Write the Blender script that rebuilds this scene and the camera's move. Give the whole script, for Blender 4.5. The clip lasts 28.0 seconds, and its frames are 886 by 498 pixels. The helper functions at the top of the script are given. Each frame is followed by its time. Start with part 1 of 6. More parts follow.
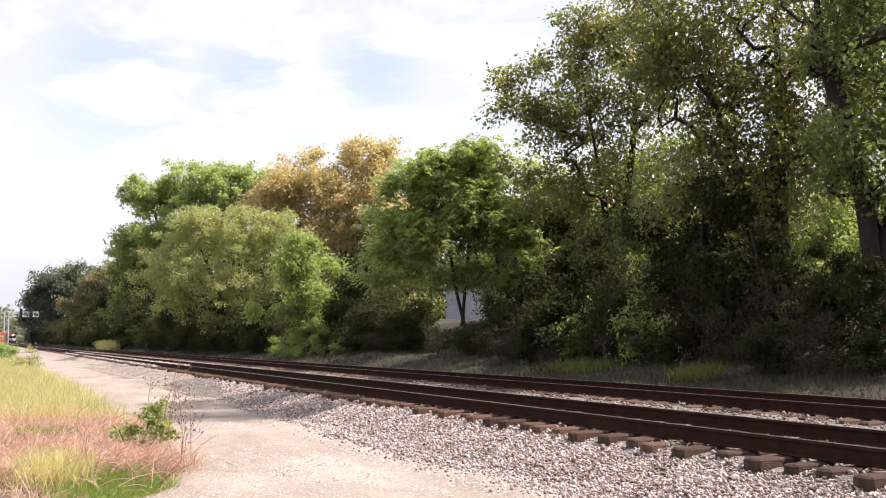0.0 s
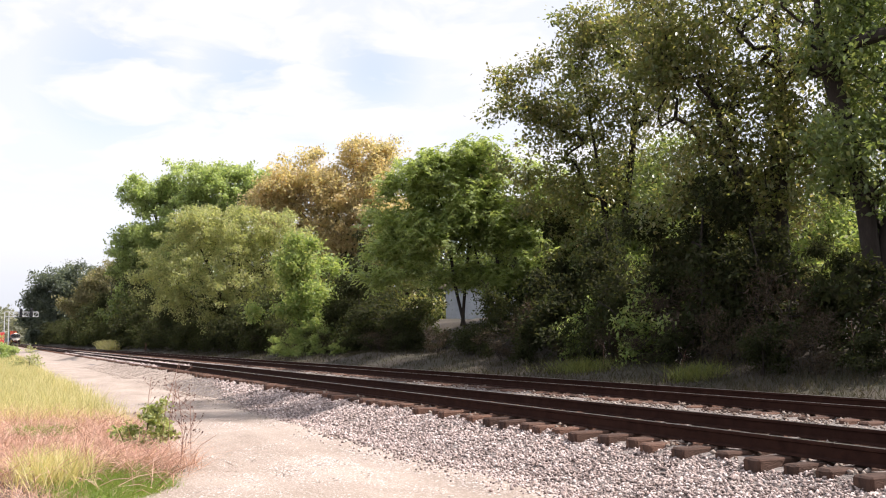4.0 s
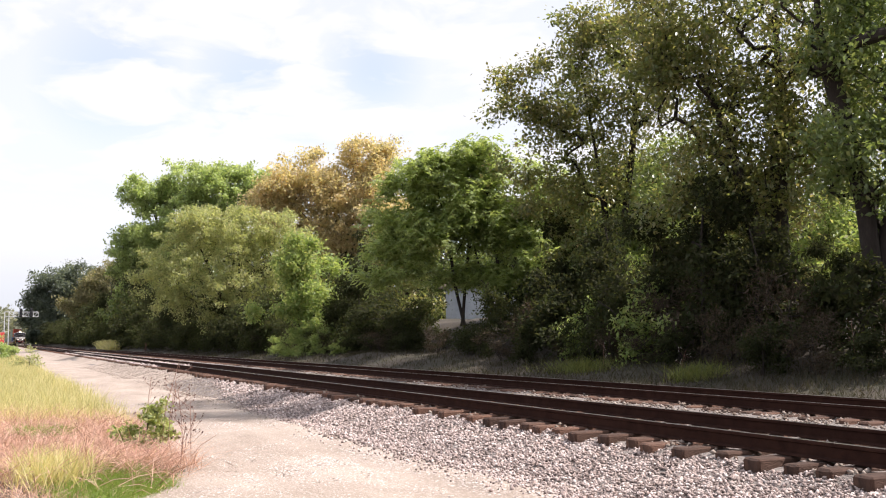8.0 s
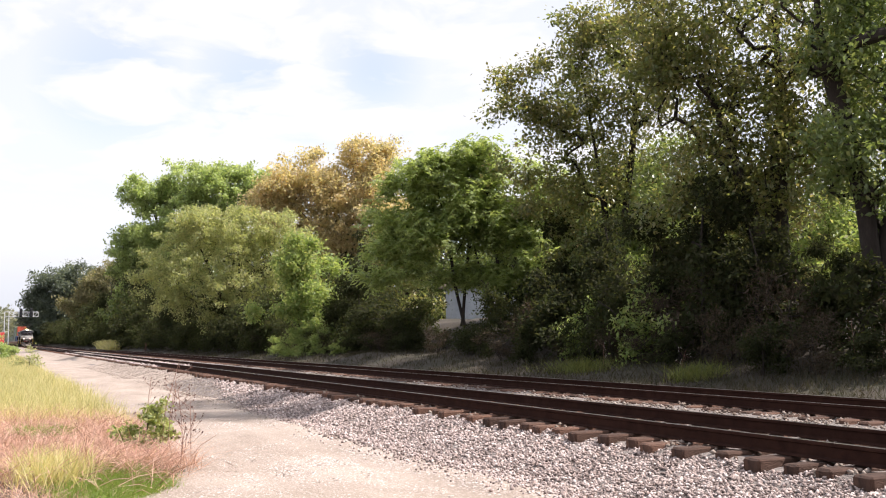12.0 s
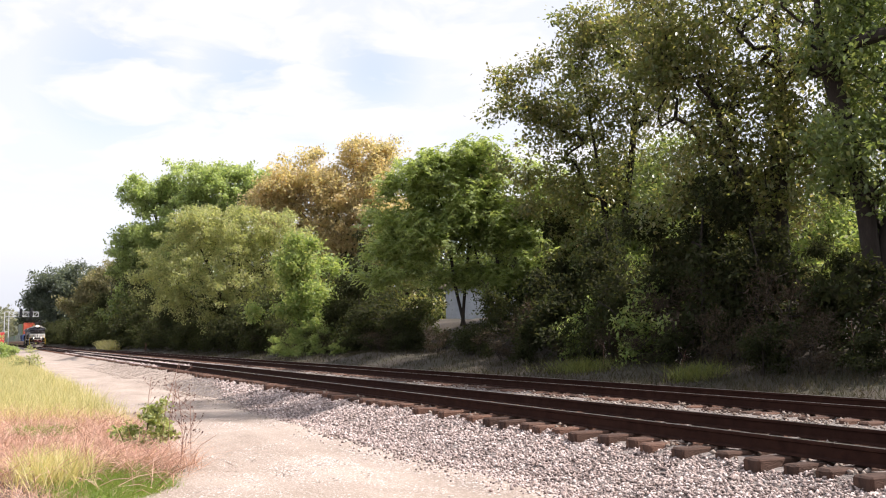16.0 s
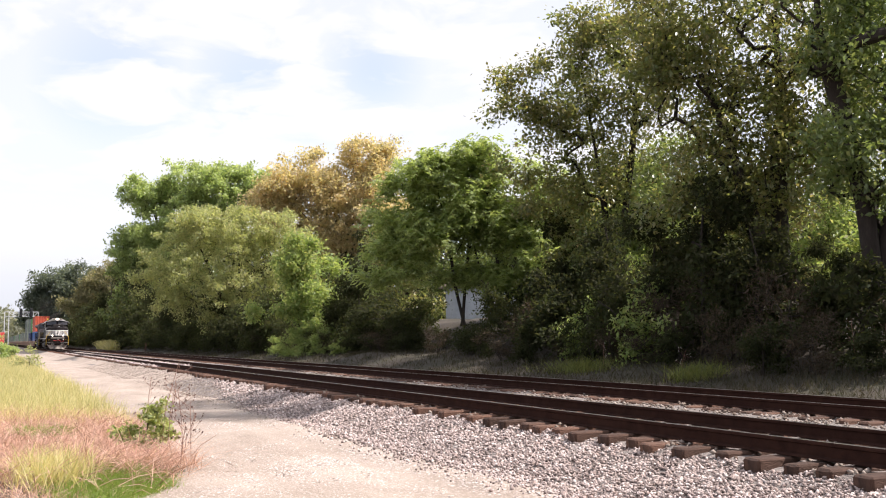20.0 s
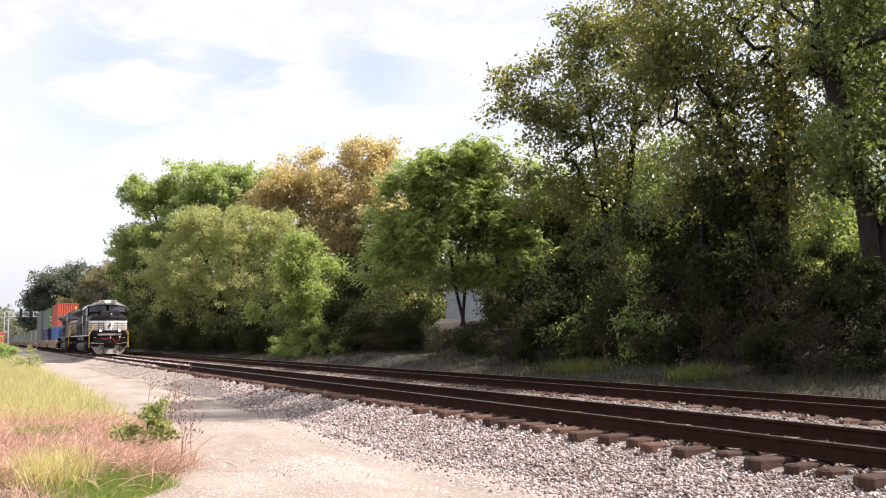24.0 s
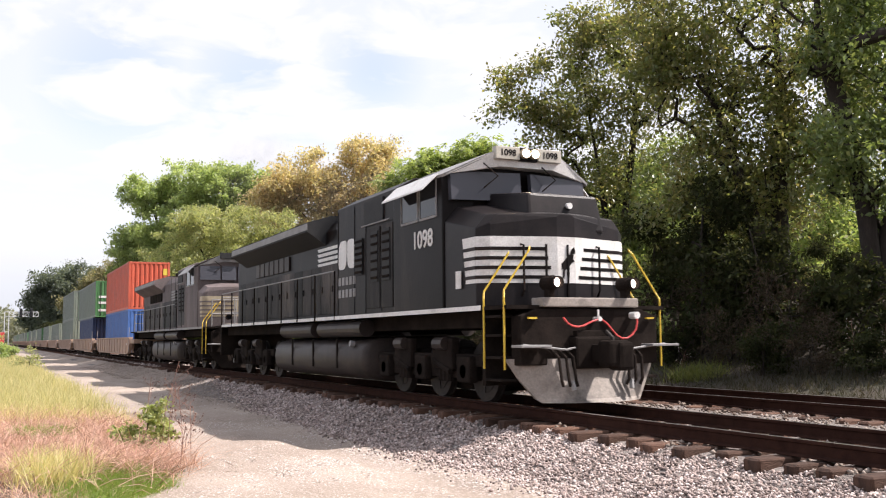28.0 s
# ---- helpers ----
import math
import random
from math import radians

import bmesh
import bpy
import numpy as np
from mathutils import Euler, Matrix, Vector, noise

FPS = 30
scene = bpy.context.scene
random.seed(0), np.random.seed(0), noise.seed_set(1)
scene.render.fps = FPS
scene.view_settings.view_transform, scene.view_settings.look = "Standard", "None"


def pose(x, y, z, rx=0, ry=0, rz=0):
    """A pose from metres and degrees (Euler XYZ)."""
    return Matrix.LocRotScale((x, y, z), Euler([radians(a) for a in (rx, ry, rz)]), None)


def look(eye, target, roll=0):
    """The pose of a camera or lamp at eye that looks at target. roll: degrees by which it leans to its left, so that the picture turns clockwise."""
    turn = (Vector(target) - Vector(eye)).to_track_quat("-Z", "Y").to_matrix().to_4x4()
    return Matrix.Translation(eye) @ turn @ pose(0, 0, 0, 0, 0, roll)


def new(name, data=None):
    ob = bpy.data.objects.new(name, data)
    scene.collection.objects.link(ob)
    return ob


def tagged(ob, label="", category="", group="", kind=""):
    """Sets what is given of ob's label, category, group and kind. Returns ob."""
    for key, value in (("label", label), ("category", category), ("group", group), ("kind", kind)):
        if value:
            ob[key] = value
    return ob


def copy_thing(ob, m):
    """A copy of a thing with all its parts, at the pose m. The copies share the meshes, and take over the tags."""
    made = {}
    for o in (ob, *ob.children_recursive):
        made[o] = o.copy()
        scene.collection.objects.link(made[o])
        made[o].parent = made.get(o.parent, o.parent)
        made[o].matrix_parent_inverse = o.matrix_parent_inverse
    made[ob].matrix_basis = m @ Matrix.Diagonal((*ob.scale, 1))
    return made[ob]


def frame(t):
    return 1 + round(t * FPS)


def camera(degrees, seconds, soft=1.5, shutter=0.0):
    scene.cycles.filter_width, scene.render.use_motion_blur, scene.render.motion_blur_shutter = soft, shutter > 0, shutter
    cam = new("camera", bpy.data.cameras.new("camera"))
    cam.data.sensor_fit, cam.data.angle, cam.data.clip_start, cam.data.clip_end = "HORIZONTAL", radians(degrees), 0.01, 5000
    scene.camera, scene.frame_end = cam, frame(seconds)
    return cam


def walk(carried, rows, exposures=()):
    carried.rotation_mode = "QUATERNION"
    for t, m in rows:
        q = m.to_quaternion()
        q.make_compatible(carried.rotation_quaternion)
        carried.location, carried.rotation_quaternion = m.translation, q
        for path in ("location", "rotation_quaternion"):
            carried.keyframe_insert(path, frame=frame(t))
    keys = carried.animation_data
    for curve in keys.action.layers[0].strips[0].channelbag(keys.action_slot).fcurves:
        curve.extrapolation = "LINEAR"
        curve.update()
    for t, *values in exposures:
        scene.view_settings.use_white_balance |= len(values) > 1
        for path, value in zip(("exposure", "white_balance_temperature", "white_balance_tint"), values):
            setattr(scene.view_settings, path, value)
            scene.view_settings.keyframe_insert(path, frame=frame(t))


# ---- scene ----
# World: x runs along the railway in the train's direction, y across it, z up; the road is at z = 0.
EYE = (0.0, 0.0, 1.763)
VIEW_TURN, VIEW_TILT = 25.469, 5.392     # axis against the -x direction of the track, and upward tilt
RAIL_TOP = 0.65
NEAR_Y, FAR_Y = 8.672, 13.10            # centre lines of the two tracks

cam = camera(50.16, 28.0, soft=1.1, shutter=0.05)
aim = (EYE[0] - math.cos(radians(VIEW_TURN)) * math.cos(radians(VIEW_TILT)),
       EYE[1] + math.sin(radians(VIEW_TURN)) * math.cos(radians(VIEW_TILT)),
       EYE[2] + math.sin(radians(VIEW_TILT)))
stand = look(EYE, aim, -0.505)
walk(cam, [(0.0, stand), (28.0, stand)], [(0.0, 0.78, 6450, 16.0), (28.0, 0.78, 6450, 16.0)])

# ---- light ----
SUN_ELEV, SUN_AZ = 51.5, 65.0           # azimuth measured from +x towards +y
sun_dir = Vector((math.cos(radians(SUN_ELEV)) * math.cos(radians(SUN_AZ)),
                  math.cos(radians(SUN_ELEV)) * math.sin(radians(SUN_AZ)),
                  math.sin(radians(SUN_ELEV))))
sun = new("sun", bpy.data.lights.new("sun", "SUN"))
sun.data.energy, sun.data.angle, sun.data.color = 5.0, radians(0.6), (1.0, 0.95, 0.88)
sun.matrix_basis = look((0, 0, 60), Vector((0, 0, 60)) - sun_dir)

world = bpy.data.worlds.new("sky")
scene.world = world
world.use_nodes = True
wn, wl = world.node_tree.nodes, world.node_tree.links
wn.clear()


def sky_node(kind, **kw):
    n = wn.new(kind)
    for k, v in kw.items():
        n.inputs[k].default_value = v
    return n


sky = wn.new("ShaderNodeTexSky")
sky.sky_type, sky.sun_disc = "NISHITA", False
sky.sun_elevation, sky.sun_rotation = radians(SUN_ELEV), radians(90 - SUN_AZ)
sky.air_density, sky.dust_density, sky.ozone_density = 1.0, 0.6, 1.4
bg_sky = sky_node("ShaderNodeBackground", Strength=0.13)
wl.new(sky.outputs[0], bg_sky.inputs[0])
# thin, bright broken cloud: soft noise over the dome, with open blue in between
wco = wn.new("ShaderNodeTexCoord")
wmap = wn.new("ShaderNodeMapping")
wmap.inputs["Scale"].default_value = (1.0, 1.0, 3.0)
wmap.inputs["Location"].default_value = (3.1, 0.4, 1.7)
wl.new(wco.outputs["Generated"], wmap.inputs["Vector"])
cl = sky_node("ShaderNodeTexNoise", Scale=8.0, Detail=9.0, Roughness=0.55, Distortion=0.5)
wl.new(wmap.outputs[0], cl.inputs["Vector"])
ramp = wn.new("ShaderNodeValToRGB")
ramp.color_ramp.elements[0].position, ramp.color_ramp.elements[1].position = 0.43, 0.58
ramp.color_ramp.elements[0].color = (0, 0, 0, 1)
ramp.color_ramp.elements[1].color = (1, 1, 1, 1)
wl.new(cl.outputs["Fac"], ramp.inputs[0])


def sky_math(op, a, b):
    n = wn.new("ShaderNodeMath")
    n.operation, n.use_clamp = op, True
    for sock, v in zip(n.inputs, (a, b)):
        if isinstance(v, (int, float)):
            sock.default_value = v
        else:
            wl.new(v, sock)
    return n.outputs[0]


# breaks in the cloud sheet: where they lie and how wide they are
opening = 0.22
for way, wide in (((-0.961, 0.100, 0.256), 0.15), ((-0.938, 0.237, 0.252), 0.15), ((-0.895, 0.350, 0.275), 0.11), ((-0.845, 0.405, 0.350), 0.09), ((-0.35, -0.75, 0.56), 0.75), ((0.25, -0.20, 0.95), 0.70), ((0.75, -0.55, 0.38), 0.75)):
    gap = wn.new("ShaderNodeVectorMath")
    gap.operation = "DISTANCE"
    gap.inputs[1].default_value = way
    wl.new(wco.outputs["Generated"], gap.inputs[0])
    fall = wn.new("ShaderNodeMapRange")
    fall.interpolation_type = "SMOOTHSTEP"
    for q, v in zip((1, 2, 3, 4), (0.0, wide, 0.50 if wide < 0.5 else 1.0, 0.0)):
        fall.inputs[q].default_value = v
    wl.new(gap.outputs["Value"], fall.inputs[0])
    opening = sky_math("MAXIMUM", opening, fall.outputs[0])
thin = sky_math("SUBTRACT", 1.0, ramp.outputs[0])
cover = sky_math("SUBTRACT", 1.0, sky_math("MULTIPLY", opening, sky_math("ADD", thin, 0.03)))
bg_cloud = sky_node("ShaderNodeBackground", Color=(0.97, 0.985, 1.0, 1), Strength=0.63)
wmix = wn.new("ShaderNodeMixShader")
wl.new(cover, wmix.inputs[0])
wl.new(bg_sky.outputs[0], wmix.inputs[1])
wl.new(bg_cloud.outputs[0], wmix.inputs[2])
wout = wn.new("ShaderNodeOutputWorld")
# bluish haze all round the horizon
wsep = wn.new("ShaderNodeSeparateXYZ")
wl.new(wco.outputs["Generated"], wsep.inputs[0])
low = wn.new("ShaderNodeMapRange")
low.interpolation_type = "SMOOTHSTEP"
for q, v in zip((1, 2, 3, 4), (0.02, 0.13, 0.85, 0.0)):
    low.inputs[q].default_value = v
wl.new(wsep.outputs["Z"], low.inputs[0])
bg_haze = sky_node("ShaderNodeBackground", Color=(0.88, 0.93, 1.0, 1), Strength=0.53)
hmix = wn.new("ShaderNodeMixShader")
wl.new(low.outputs[0], hmix.inputs[0])
wl.new(wmix.outputs[0], hmix.inputs[1])
wl.new(bg_haze.outputs[0], hmix.inputs[2])
wl.new(hmix.outputs[0], wout.inputs[0])

# ---- materials ----
def mat_base(name):
    m = bpy.data.materials.new(name)
    m.use_nodes = True
    nt = m.node_tree
    nt.nodes.clear()
    out = nt.nodes.new("ShaderNodeOutputMaterial")
    return m, nt, out


def node(nt, kind, **kw):
    n = nt.nodes.new(kind)
    for k, v in kw.items():
        n.inputs[k].default_value = v
    return n


def mix_rgb(nt, fac, a, b, mode="MIX"):
    n = nt.nodes.new("ShaderNodeMix")
    n.data_type, n.blend_type = "RGBA", mode
    for sock, val in ((n.inputs[0], fac), (n.inputs[6], a), (n.inputs[7], b)):
        if isinstance(val, bpy.types.NodeSocket):
            nt.links.new(val, sock)
        elif isinstance(val, (int, float)):
            sock.default_value = val
        else:
            sock.default_value = (*val, 1)
    return n.outputs[2]


def ramped(nt, val, lo, hi):
    n = nt.nodes.new("ShaderNodeMapRange")
    n.inputs[1].default_value, n.inputs[2].default_value = lo, hi
    nt.links.new(val, n.inputs[0])
    return n.outputs[0]


def surface(name, c1, c2, scale=4.0, fine=60.0, rough=0.85, metal=0.0, bump=0.3, dirt=None, dirt_scale=0.7,
            dirt_amount=0.5, vary=0.0, stretch=(1, 1, 1), spec=0.4, bump_dist=0.02, dirt_lo=0.48, dirt_hi=0.7):
    """A procedural surface: two colours at two scales, stains of a third, relief, and a shade of its own for each piece."""
    m, nt, out = mat_base(name)
    co = nt.nodes.new("ShaderNodeTexCoord")
    mp = node(nt, "ShaderNodeMapping", Scale=stretch)
    nt.links.new(co.outputs["Object"], mp.inputs[0])
    n1 = node(nt, "ShaderNodeTexNoise", Scale=scale, Detail=5.0, Roughness=0.6)
    n2 = node(nt, "ShaderNodeTexNoise", Scale=fine, Detail=3.0, Roughness=0.6)
    for n in (n1, n2):
        nt.links.new(mp.outputs[0], n.inputs["Vector"])
    a = mix_rgb(nt, ramped(nt, n1.outputs[0], 0.32, 0.68), c1, c2)
    grey = mix_rgb(nt, ramped(nt, n2.outputs[0], 0.25, 0.75), (0.72, 0.72, 0.72), (1.25, 1.25, 1.25))
    col = mix_rgb(nt, 0.75, a, grey, "MULTIPLY")
    if dirt:
        n3 = node(nt, "ShaderNodeTexNoise", Scale=dirt_scale, Detail=6.0, Roughness=0.65)
        nt.links.new(mp.outputs[0], n3.inputs["Vector"])
        f = nt.nodes.new("ShaderNodeMath")
        f.operation = "MULTIPLY"
        f.inputs[1].default_value = dirt_amount
        nt.links.new(ramped(nt, n3.outputs[0], dirt_lo, dirt_hi), f.inputs[0])
        col = mix_rgb(nt, f.outputs[0], col, dirt)
    if vary:
        info = nt.nodes.new("ShaderNodeObjectInfo")
        lum = nt.nodes.new("ShaderNodeMapRange")
        lum.inputs[3].default_value, lum.inputs[4].default_value = 1 - vary, 1 + vary
        nt.links.new(info.outputs["Random"], lum.inputs[0])
        comb = nt.nodes.new("ShaderNodeCombineColor")
        for i in range(3):
            nt.links.new(lum.outputs[0], comb.inputs[i])
        col = mix_rgb(nt, 1.0, col, comb.outputs[0], "MULTIPLY")
    b = node(nt, "ShaderNodeBsdfPrincipled", Roughness=rough, Metallic=metal)
    b.inputs["Specular IOR Level"].default_value = spec
    nt.links.new(col, b.inputs["Base Color"])
    if bump:
        bp = node(nt, "ShaderNodeBump", Strength=bump, Distance=bump_dist)
        nt.links.new(n2.outputs[0], bp.inputs["Height"])
        nt.links.new(bp.outputs[0], b.inputs["Normal"])
    nt.links.new(b.outputs[0], out.inputs[0])
    return m


def island(name, cols, rough=0.8, through_light=0.0, spec=0.3, patch=0.0, patch_col=(0.3, 0.2, 0.05), patch_scale=0.5):
    """Leaves, blades or stones: each loose piece takes its own colour out of a ramp; leaves let light through."""
    m, nt, out = mat_base(name)
    geo = nt.nodes.new("ShaderNodeNewGeometry")
    rp = nt.nodes.new("ShaderNodeValToRGB")
    els = rp.color_ramp.elements
    while len(els) < len(cols):
        els.new(0.5)
    for i, c in enumerate(cols):
        els[i].position = i / max(1, len(cols) - 1)
        els[i].color = (*c, 1)
    nt.links.new(geo.outputs["Random Per Island"], rp.inputs[0])
    col = rp.outputs[0]
    co = nt.nodes.new("ShaderNodeTexCoord")
    if patch:
        n3 = node(nt, "ShaderNodeTexNoise", Scale=patch_scale, Detail=3.0)
        nt.links.new(co.outputs["Object"], n3.inputs["Vector"])
        f = nt.nodes.new("ShaderNodeMath")
        f.operation = "MULTIPLY"
        f.inputs[1].default_value = patch
        nt.links.new(ramped(nt, n3.outputs[0], 0.42, 0.68), f.inputs[0])
        col = mix_rgb(nt, f.outputs[0], col, patch_col)
    b = node(nt, "ShaderNodeBsdfPrincipled", Roughness=rough)
    b.inputs["Specular IOR Level"].default_value = spec
    nt.links.new(col, b.inputs["Base Color"])
    if through_light:
        tr = nt.nodes.new("ShaderNodeBsdfTranslucent")
        warm = mix_rgb(nt, 1.0, col, (1.75, 1.7, 1.0), "MULTIPLY")
        nt.links.new(warm, tr.inputs[0])
        mx = node(nt, "ShaderNodeMixShader", Fac=through_light)
        nt.links.new(b.outputs[0], mx.inputs[1])
        nt.links.new(tr.outputs[0], mx.inputs[2])
        nt.links.new(mx.outputs[0], out.inputs[0])
    else:
        nt.links.new(b.outputs[0], out.inputs[0])
    return m


def glow(name, col, strength):
    m, nt, out = mat_base(name)
    e = node(nt, "ShaderNodeEmission", Color=(*col, 1), Strength=strength)
    nt.links.new(e.outputs[0], out.inputs[0])
    return m


def glass(name, tint, rough=0.05):
    m, nt, out = mat_base(name)
    b = node(nt, "ShaderNodeBsdfPrincipled", Roughness=rough, IOR=1.5)
    b.inputs["Base Color"].default_value = (*tint, 1)
    b.inputs["Specular IOR Level"].default_value = 0.35
    nt.links.new(b.outputs[0], out.inputs[0])
    return m


M_SOIL = surface("soil_and_litter", (0.032, 0.025, 0.018), (0.068, 0.052, 0.038), 0.6, 14, bump=0.6, dirt=(0.03, 0.04, 0.015), dirt_scale=0.35)
M_ROAD = surface("pale_gravel_dirt", (0.232, 0.180, 0.142), (0.370, 0.302, 0.248), 0.8, 55, bump=0.7, dirt=(0.52, 0.45, 0.40), dirt_scale=34, dirt_amount=0.6, dirt_lo=0.52, dirt_hi=0.62, stretch=(0.45, 1, 1))
M_BED = surface("ballast_bed", (0.135, 0.113, 0.102), (0.26, 0.225, 0.205), 3.0, 26, bump=0.9, dirt=(0.09, 0.07, 0.055), dirt_scale=1.2, bump_dist=0.05)
M_STONE = island("limestone_ballast", [(0.090, 0.068, 0.061), (0.286, 0.226, 0.200), (0.482, 0.395, 0.360), (0.159, 0.117, 0.103), (0.636, 0.550, 0.515), (0.371, 0.282, 0.247), (0.212, 0.165, 0.152)], 0.9)
M_STONE_RUST = island("dusty_ballast", [(0.11, 0.075, 0.055), (0.21, 0.165, 0.135), (0.33, 0.275, 0.235), (0.15, 0.115, 0.09)], 0.9)
M_RAIL = surface("rusty_rail", (0.027, 0.0125, 0.0095), (0.046, 0.0215, 0.0155), 5, 70, rough=0.9, bump=0.2, spec=0.06)
M_RAILHEAD = surface("worn_railhead", (0.50, 0.46, 0.43), (0.62, 0.58, 0.55), 6, 80, rough=0.30, metal=0.95, bump=0.05)
M_TIE = surface("weathered_creosote_wood", (0.050, 0.026, 0.017), (0.135, 0.070, 0.046), 3, 40, rough=0.9, bump=0.8, stretch=(6, 0.6, 2), dirt=(0.20, 0.105, 0.068), dirt_scale=2.2, dirt_amount=0.5, vary=0.5)
M_BARK = surface("grey_brown_bark", (0.022, 0.017, 0.014), (0.050, 0.038, 0.031), 3, 24, rough=0.95, bump=0.8, stretch=(1, 1, 0.25))
M_TWIG = surface("dark_twig_bark", (0.025, 0.019, 0.015), (0.05, 0.038, 0.03), 4, 30, rough=0.95, bump=0.3)
LEAF_GREEN = island("green_leaves", [(0.096, 0.139, 0.054), (0.140, 0.193, 0.072), (0.187, 0.229, 0.086), (0.110, 0.162, 0.059), (0.253, 0.266, 0.119)], 0.34, 0.5, patch=0.35, patch_col=(0.18, 0.19, 0.06), spec=0.8)
LEAF_BRIGHT = island("fresh_green_leaves", [(0.171, 0.239, 0.081), (0.228, 0.301, 0.109), (0.303, 0.350, 0.135), (0.189, 0.258, 0.092), (0.373, 0.374, 0.159)], 0.45, 0.48)
# Deep shade under the crowns is darkened into these leaf colours.
LEAF_SHADED = island("shade_darkened_leaves", [(0.030, 0.038, 0.018), (0.040, 0.049, 0.022), (0.050, 0.053, 0.027), (0.034, 0.034, 0.020)], 0.75, 0.4, spec=0.08)
LEAF_OLIVE = island("olive_leaves", [(0.280, 0.318, 0.153), (0.383, 0.398, 0.199), (0.485, 0.470, 0.267), (0.232, 0.286, 0.136), (0.410, 0.380, 0.234)], 0.45, 0.5, patch=0.4, patch_col=(0.14, 0.18, 0.055), spec=0.45)
LEAF_BROWN = island("browning_leaves", [(0.490, 0.391, 0.251), (0.618, 0.501, 0.338), (0.396, 0.350, 0.199), (0.724, 0.607, 0.432), (0.350, 0.326, 0.163)], 0.5, 0.45, patch=0.5, patch_col=(0.20, 0.195, 0.10))
LEAF_TURN = island("turning_leaves", [(0.127, 0.151, 0.056), (0.191, 0.205, 0.077), (0.259, 0.227, 0.097), (0.107, 0.139, 0.051), (0.309, 0.252, 0.129)], 0.34, 0.5, patch=0.4, patch_col=(0.11, 0.155, 0.045), spec=0.8)
LEAF_DRY = island("dry_brambles", [(0.075, 0.052, 0.038), (0.105, 0.075, 0.055), (0.05, 0.038, 0.028), (0.05, 0.052, 0.022)], 0.85, 0.2)
GRASS_GOLD = island("ripe_golden_grass", [(0.46, 0.41, 0.19), (0.58, 0.51, 0.27), (0.38, 0.38, 0.16), (0.64, 0.56, 0.35)], 0.7, 0.35)
GRASS_PINK = island("dead_reddish_stalks", [(0.459, 0.270, 0.215), (0.592, 0.387, 0.310), (0.306, 0.171, 0.129), (0.714, 0.522, 0.430), (0.530, 0.306, 0.224), (0.204, 0.117, 0.086)], 0.8, 0.2)
GRASS_GREEN = island("green_grass", [(0.16, 0.24, 0.05), (0.22, 0.30, 0.07), (0.12, 0.19, 0.04), (0.30, 0.33, 0.10)], 0.7, 0.4)
# Far-verge grass: tree shade is mixed into the blade colours.
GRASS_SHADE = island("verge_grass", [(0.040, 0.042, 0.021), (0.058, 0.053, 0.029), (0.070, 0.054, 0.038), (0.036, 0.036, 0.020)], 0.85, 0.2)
# Shrub leaves painted darker to stand for shade at the trees' feet.
LEAF_SHRUB = island("shade_darkened_shrub_leaves", [(0.036, 0.046, 0.019), (0.050, 0.062, 0.025), (0.063, 0.070, 0.031), (0.055, 0.050, 0.027)], 0.75, 0.42, spec=0.1)
# Grey-green paled to put haze over the far-left tree and verge shrub.
LEAF_HAZE_PALE = island("haze_paled_leaves", [(0.241, 0.313, 0.143), (0.325, 0.403, 0.185), (0.420, 0.480, 0.232), (0.276, 0.351, 0.161)], 0.45, 0.48, patch=0.3, patch_col=(0.22, 0.24, 0.09), spec=0.5)
# Far tree: aerial haze is put into the leaves as a lighter, bluish tone.
LEAF_FAR = island("haze_blued_far_leaves", [(0.086, 0.110, 0.088), (0.125, 0.150, 0.119), (0.168, 0.193, 0.151), (0.103, 0.120, 0.105)], 0.55, 0.4)
LEAF_DULL = island("dull_brownish_leaves", [(0.165, 0.161, 0.091), (0.229, 0.213, 0.125), (0.279, 0.243, 0.154), (0.143, 0.159, 0.080)], 0.55, 0.42)
# Distance haze is painted in as these pale leaf tones.
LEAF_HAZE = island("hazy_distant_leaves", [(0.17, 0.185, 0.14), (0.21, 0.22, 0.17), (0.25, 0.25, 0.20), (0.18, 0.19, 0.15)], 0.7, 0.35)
LEAF_LONG = island("long_drooping_leaves", [(0.185, 0.246, 0.090), (0.263, 0.330, 0.123), (0.370, 0.414, 0.179), (0.207, 0.263, 0.099)], 0.38, 0.5, spec=0.6)

# ---- mesh helpers ----
def mesh_from(name, verts, faces, material, smooth=False):
    me = bpy.data.meshes.new(name)
    verts = np.asarray(verts, dtype=np.float32).reshape(-1, 3)
    me.vertices.add(len(verts))
    me.vertices.foreach_set("co", verts.ravel())
    if isinstance(faces, np.ndarray):
        n, k = faces.shape
        me.loops.add(n * k)
        me.polygons.add(n)
        me.loops.foreach_set("vertex_index", faces.astype(np.int32).ravel())
        me.polygons.foreach_set("loop_start", np.arange(0, n * k, k, dtype=np.int32))
        me.polygons.foreach_set("loop_total", np.full(n, k, dtype=np.int32))
        if smooth:
            me.polygons.foreach_set("use_smooth", np.ones(n, dtype=bool))
        me.update(calc_edges=True)
    else:
        me = bpy.data.meshes.new(name)
        me.from_pydata([tuple(map(float, v)) for v in verts], [], faces)
        if smooth:
            me.polygons.foreach_set("use_smooth", np.ones(len(me.polygons), dtype=bool))
    if isinstance(material, (list, tuple)):
        for m in material:
            me.materials.append(m)
    else:
        me.materials.append(material)
    return me


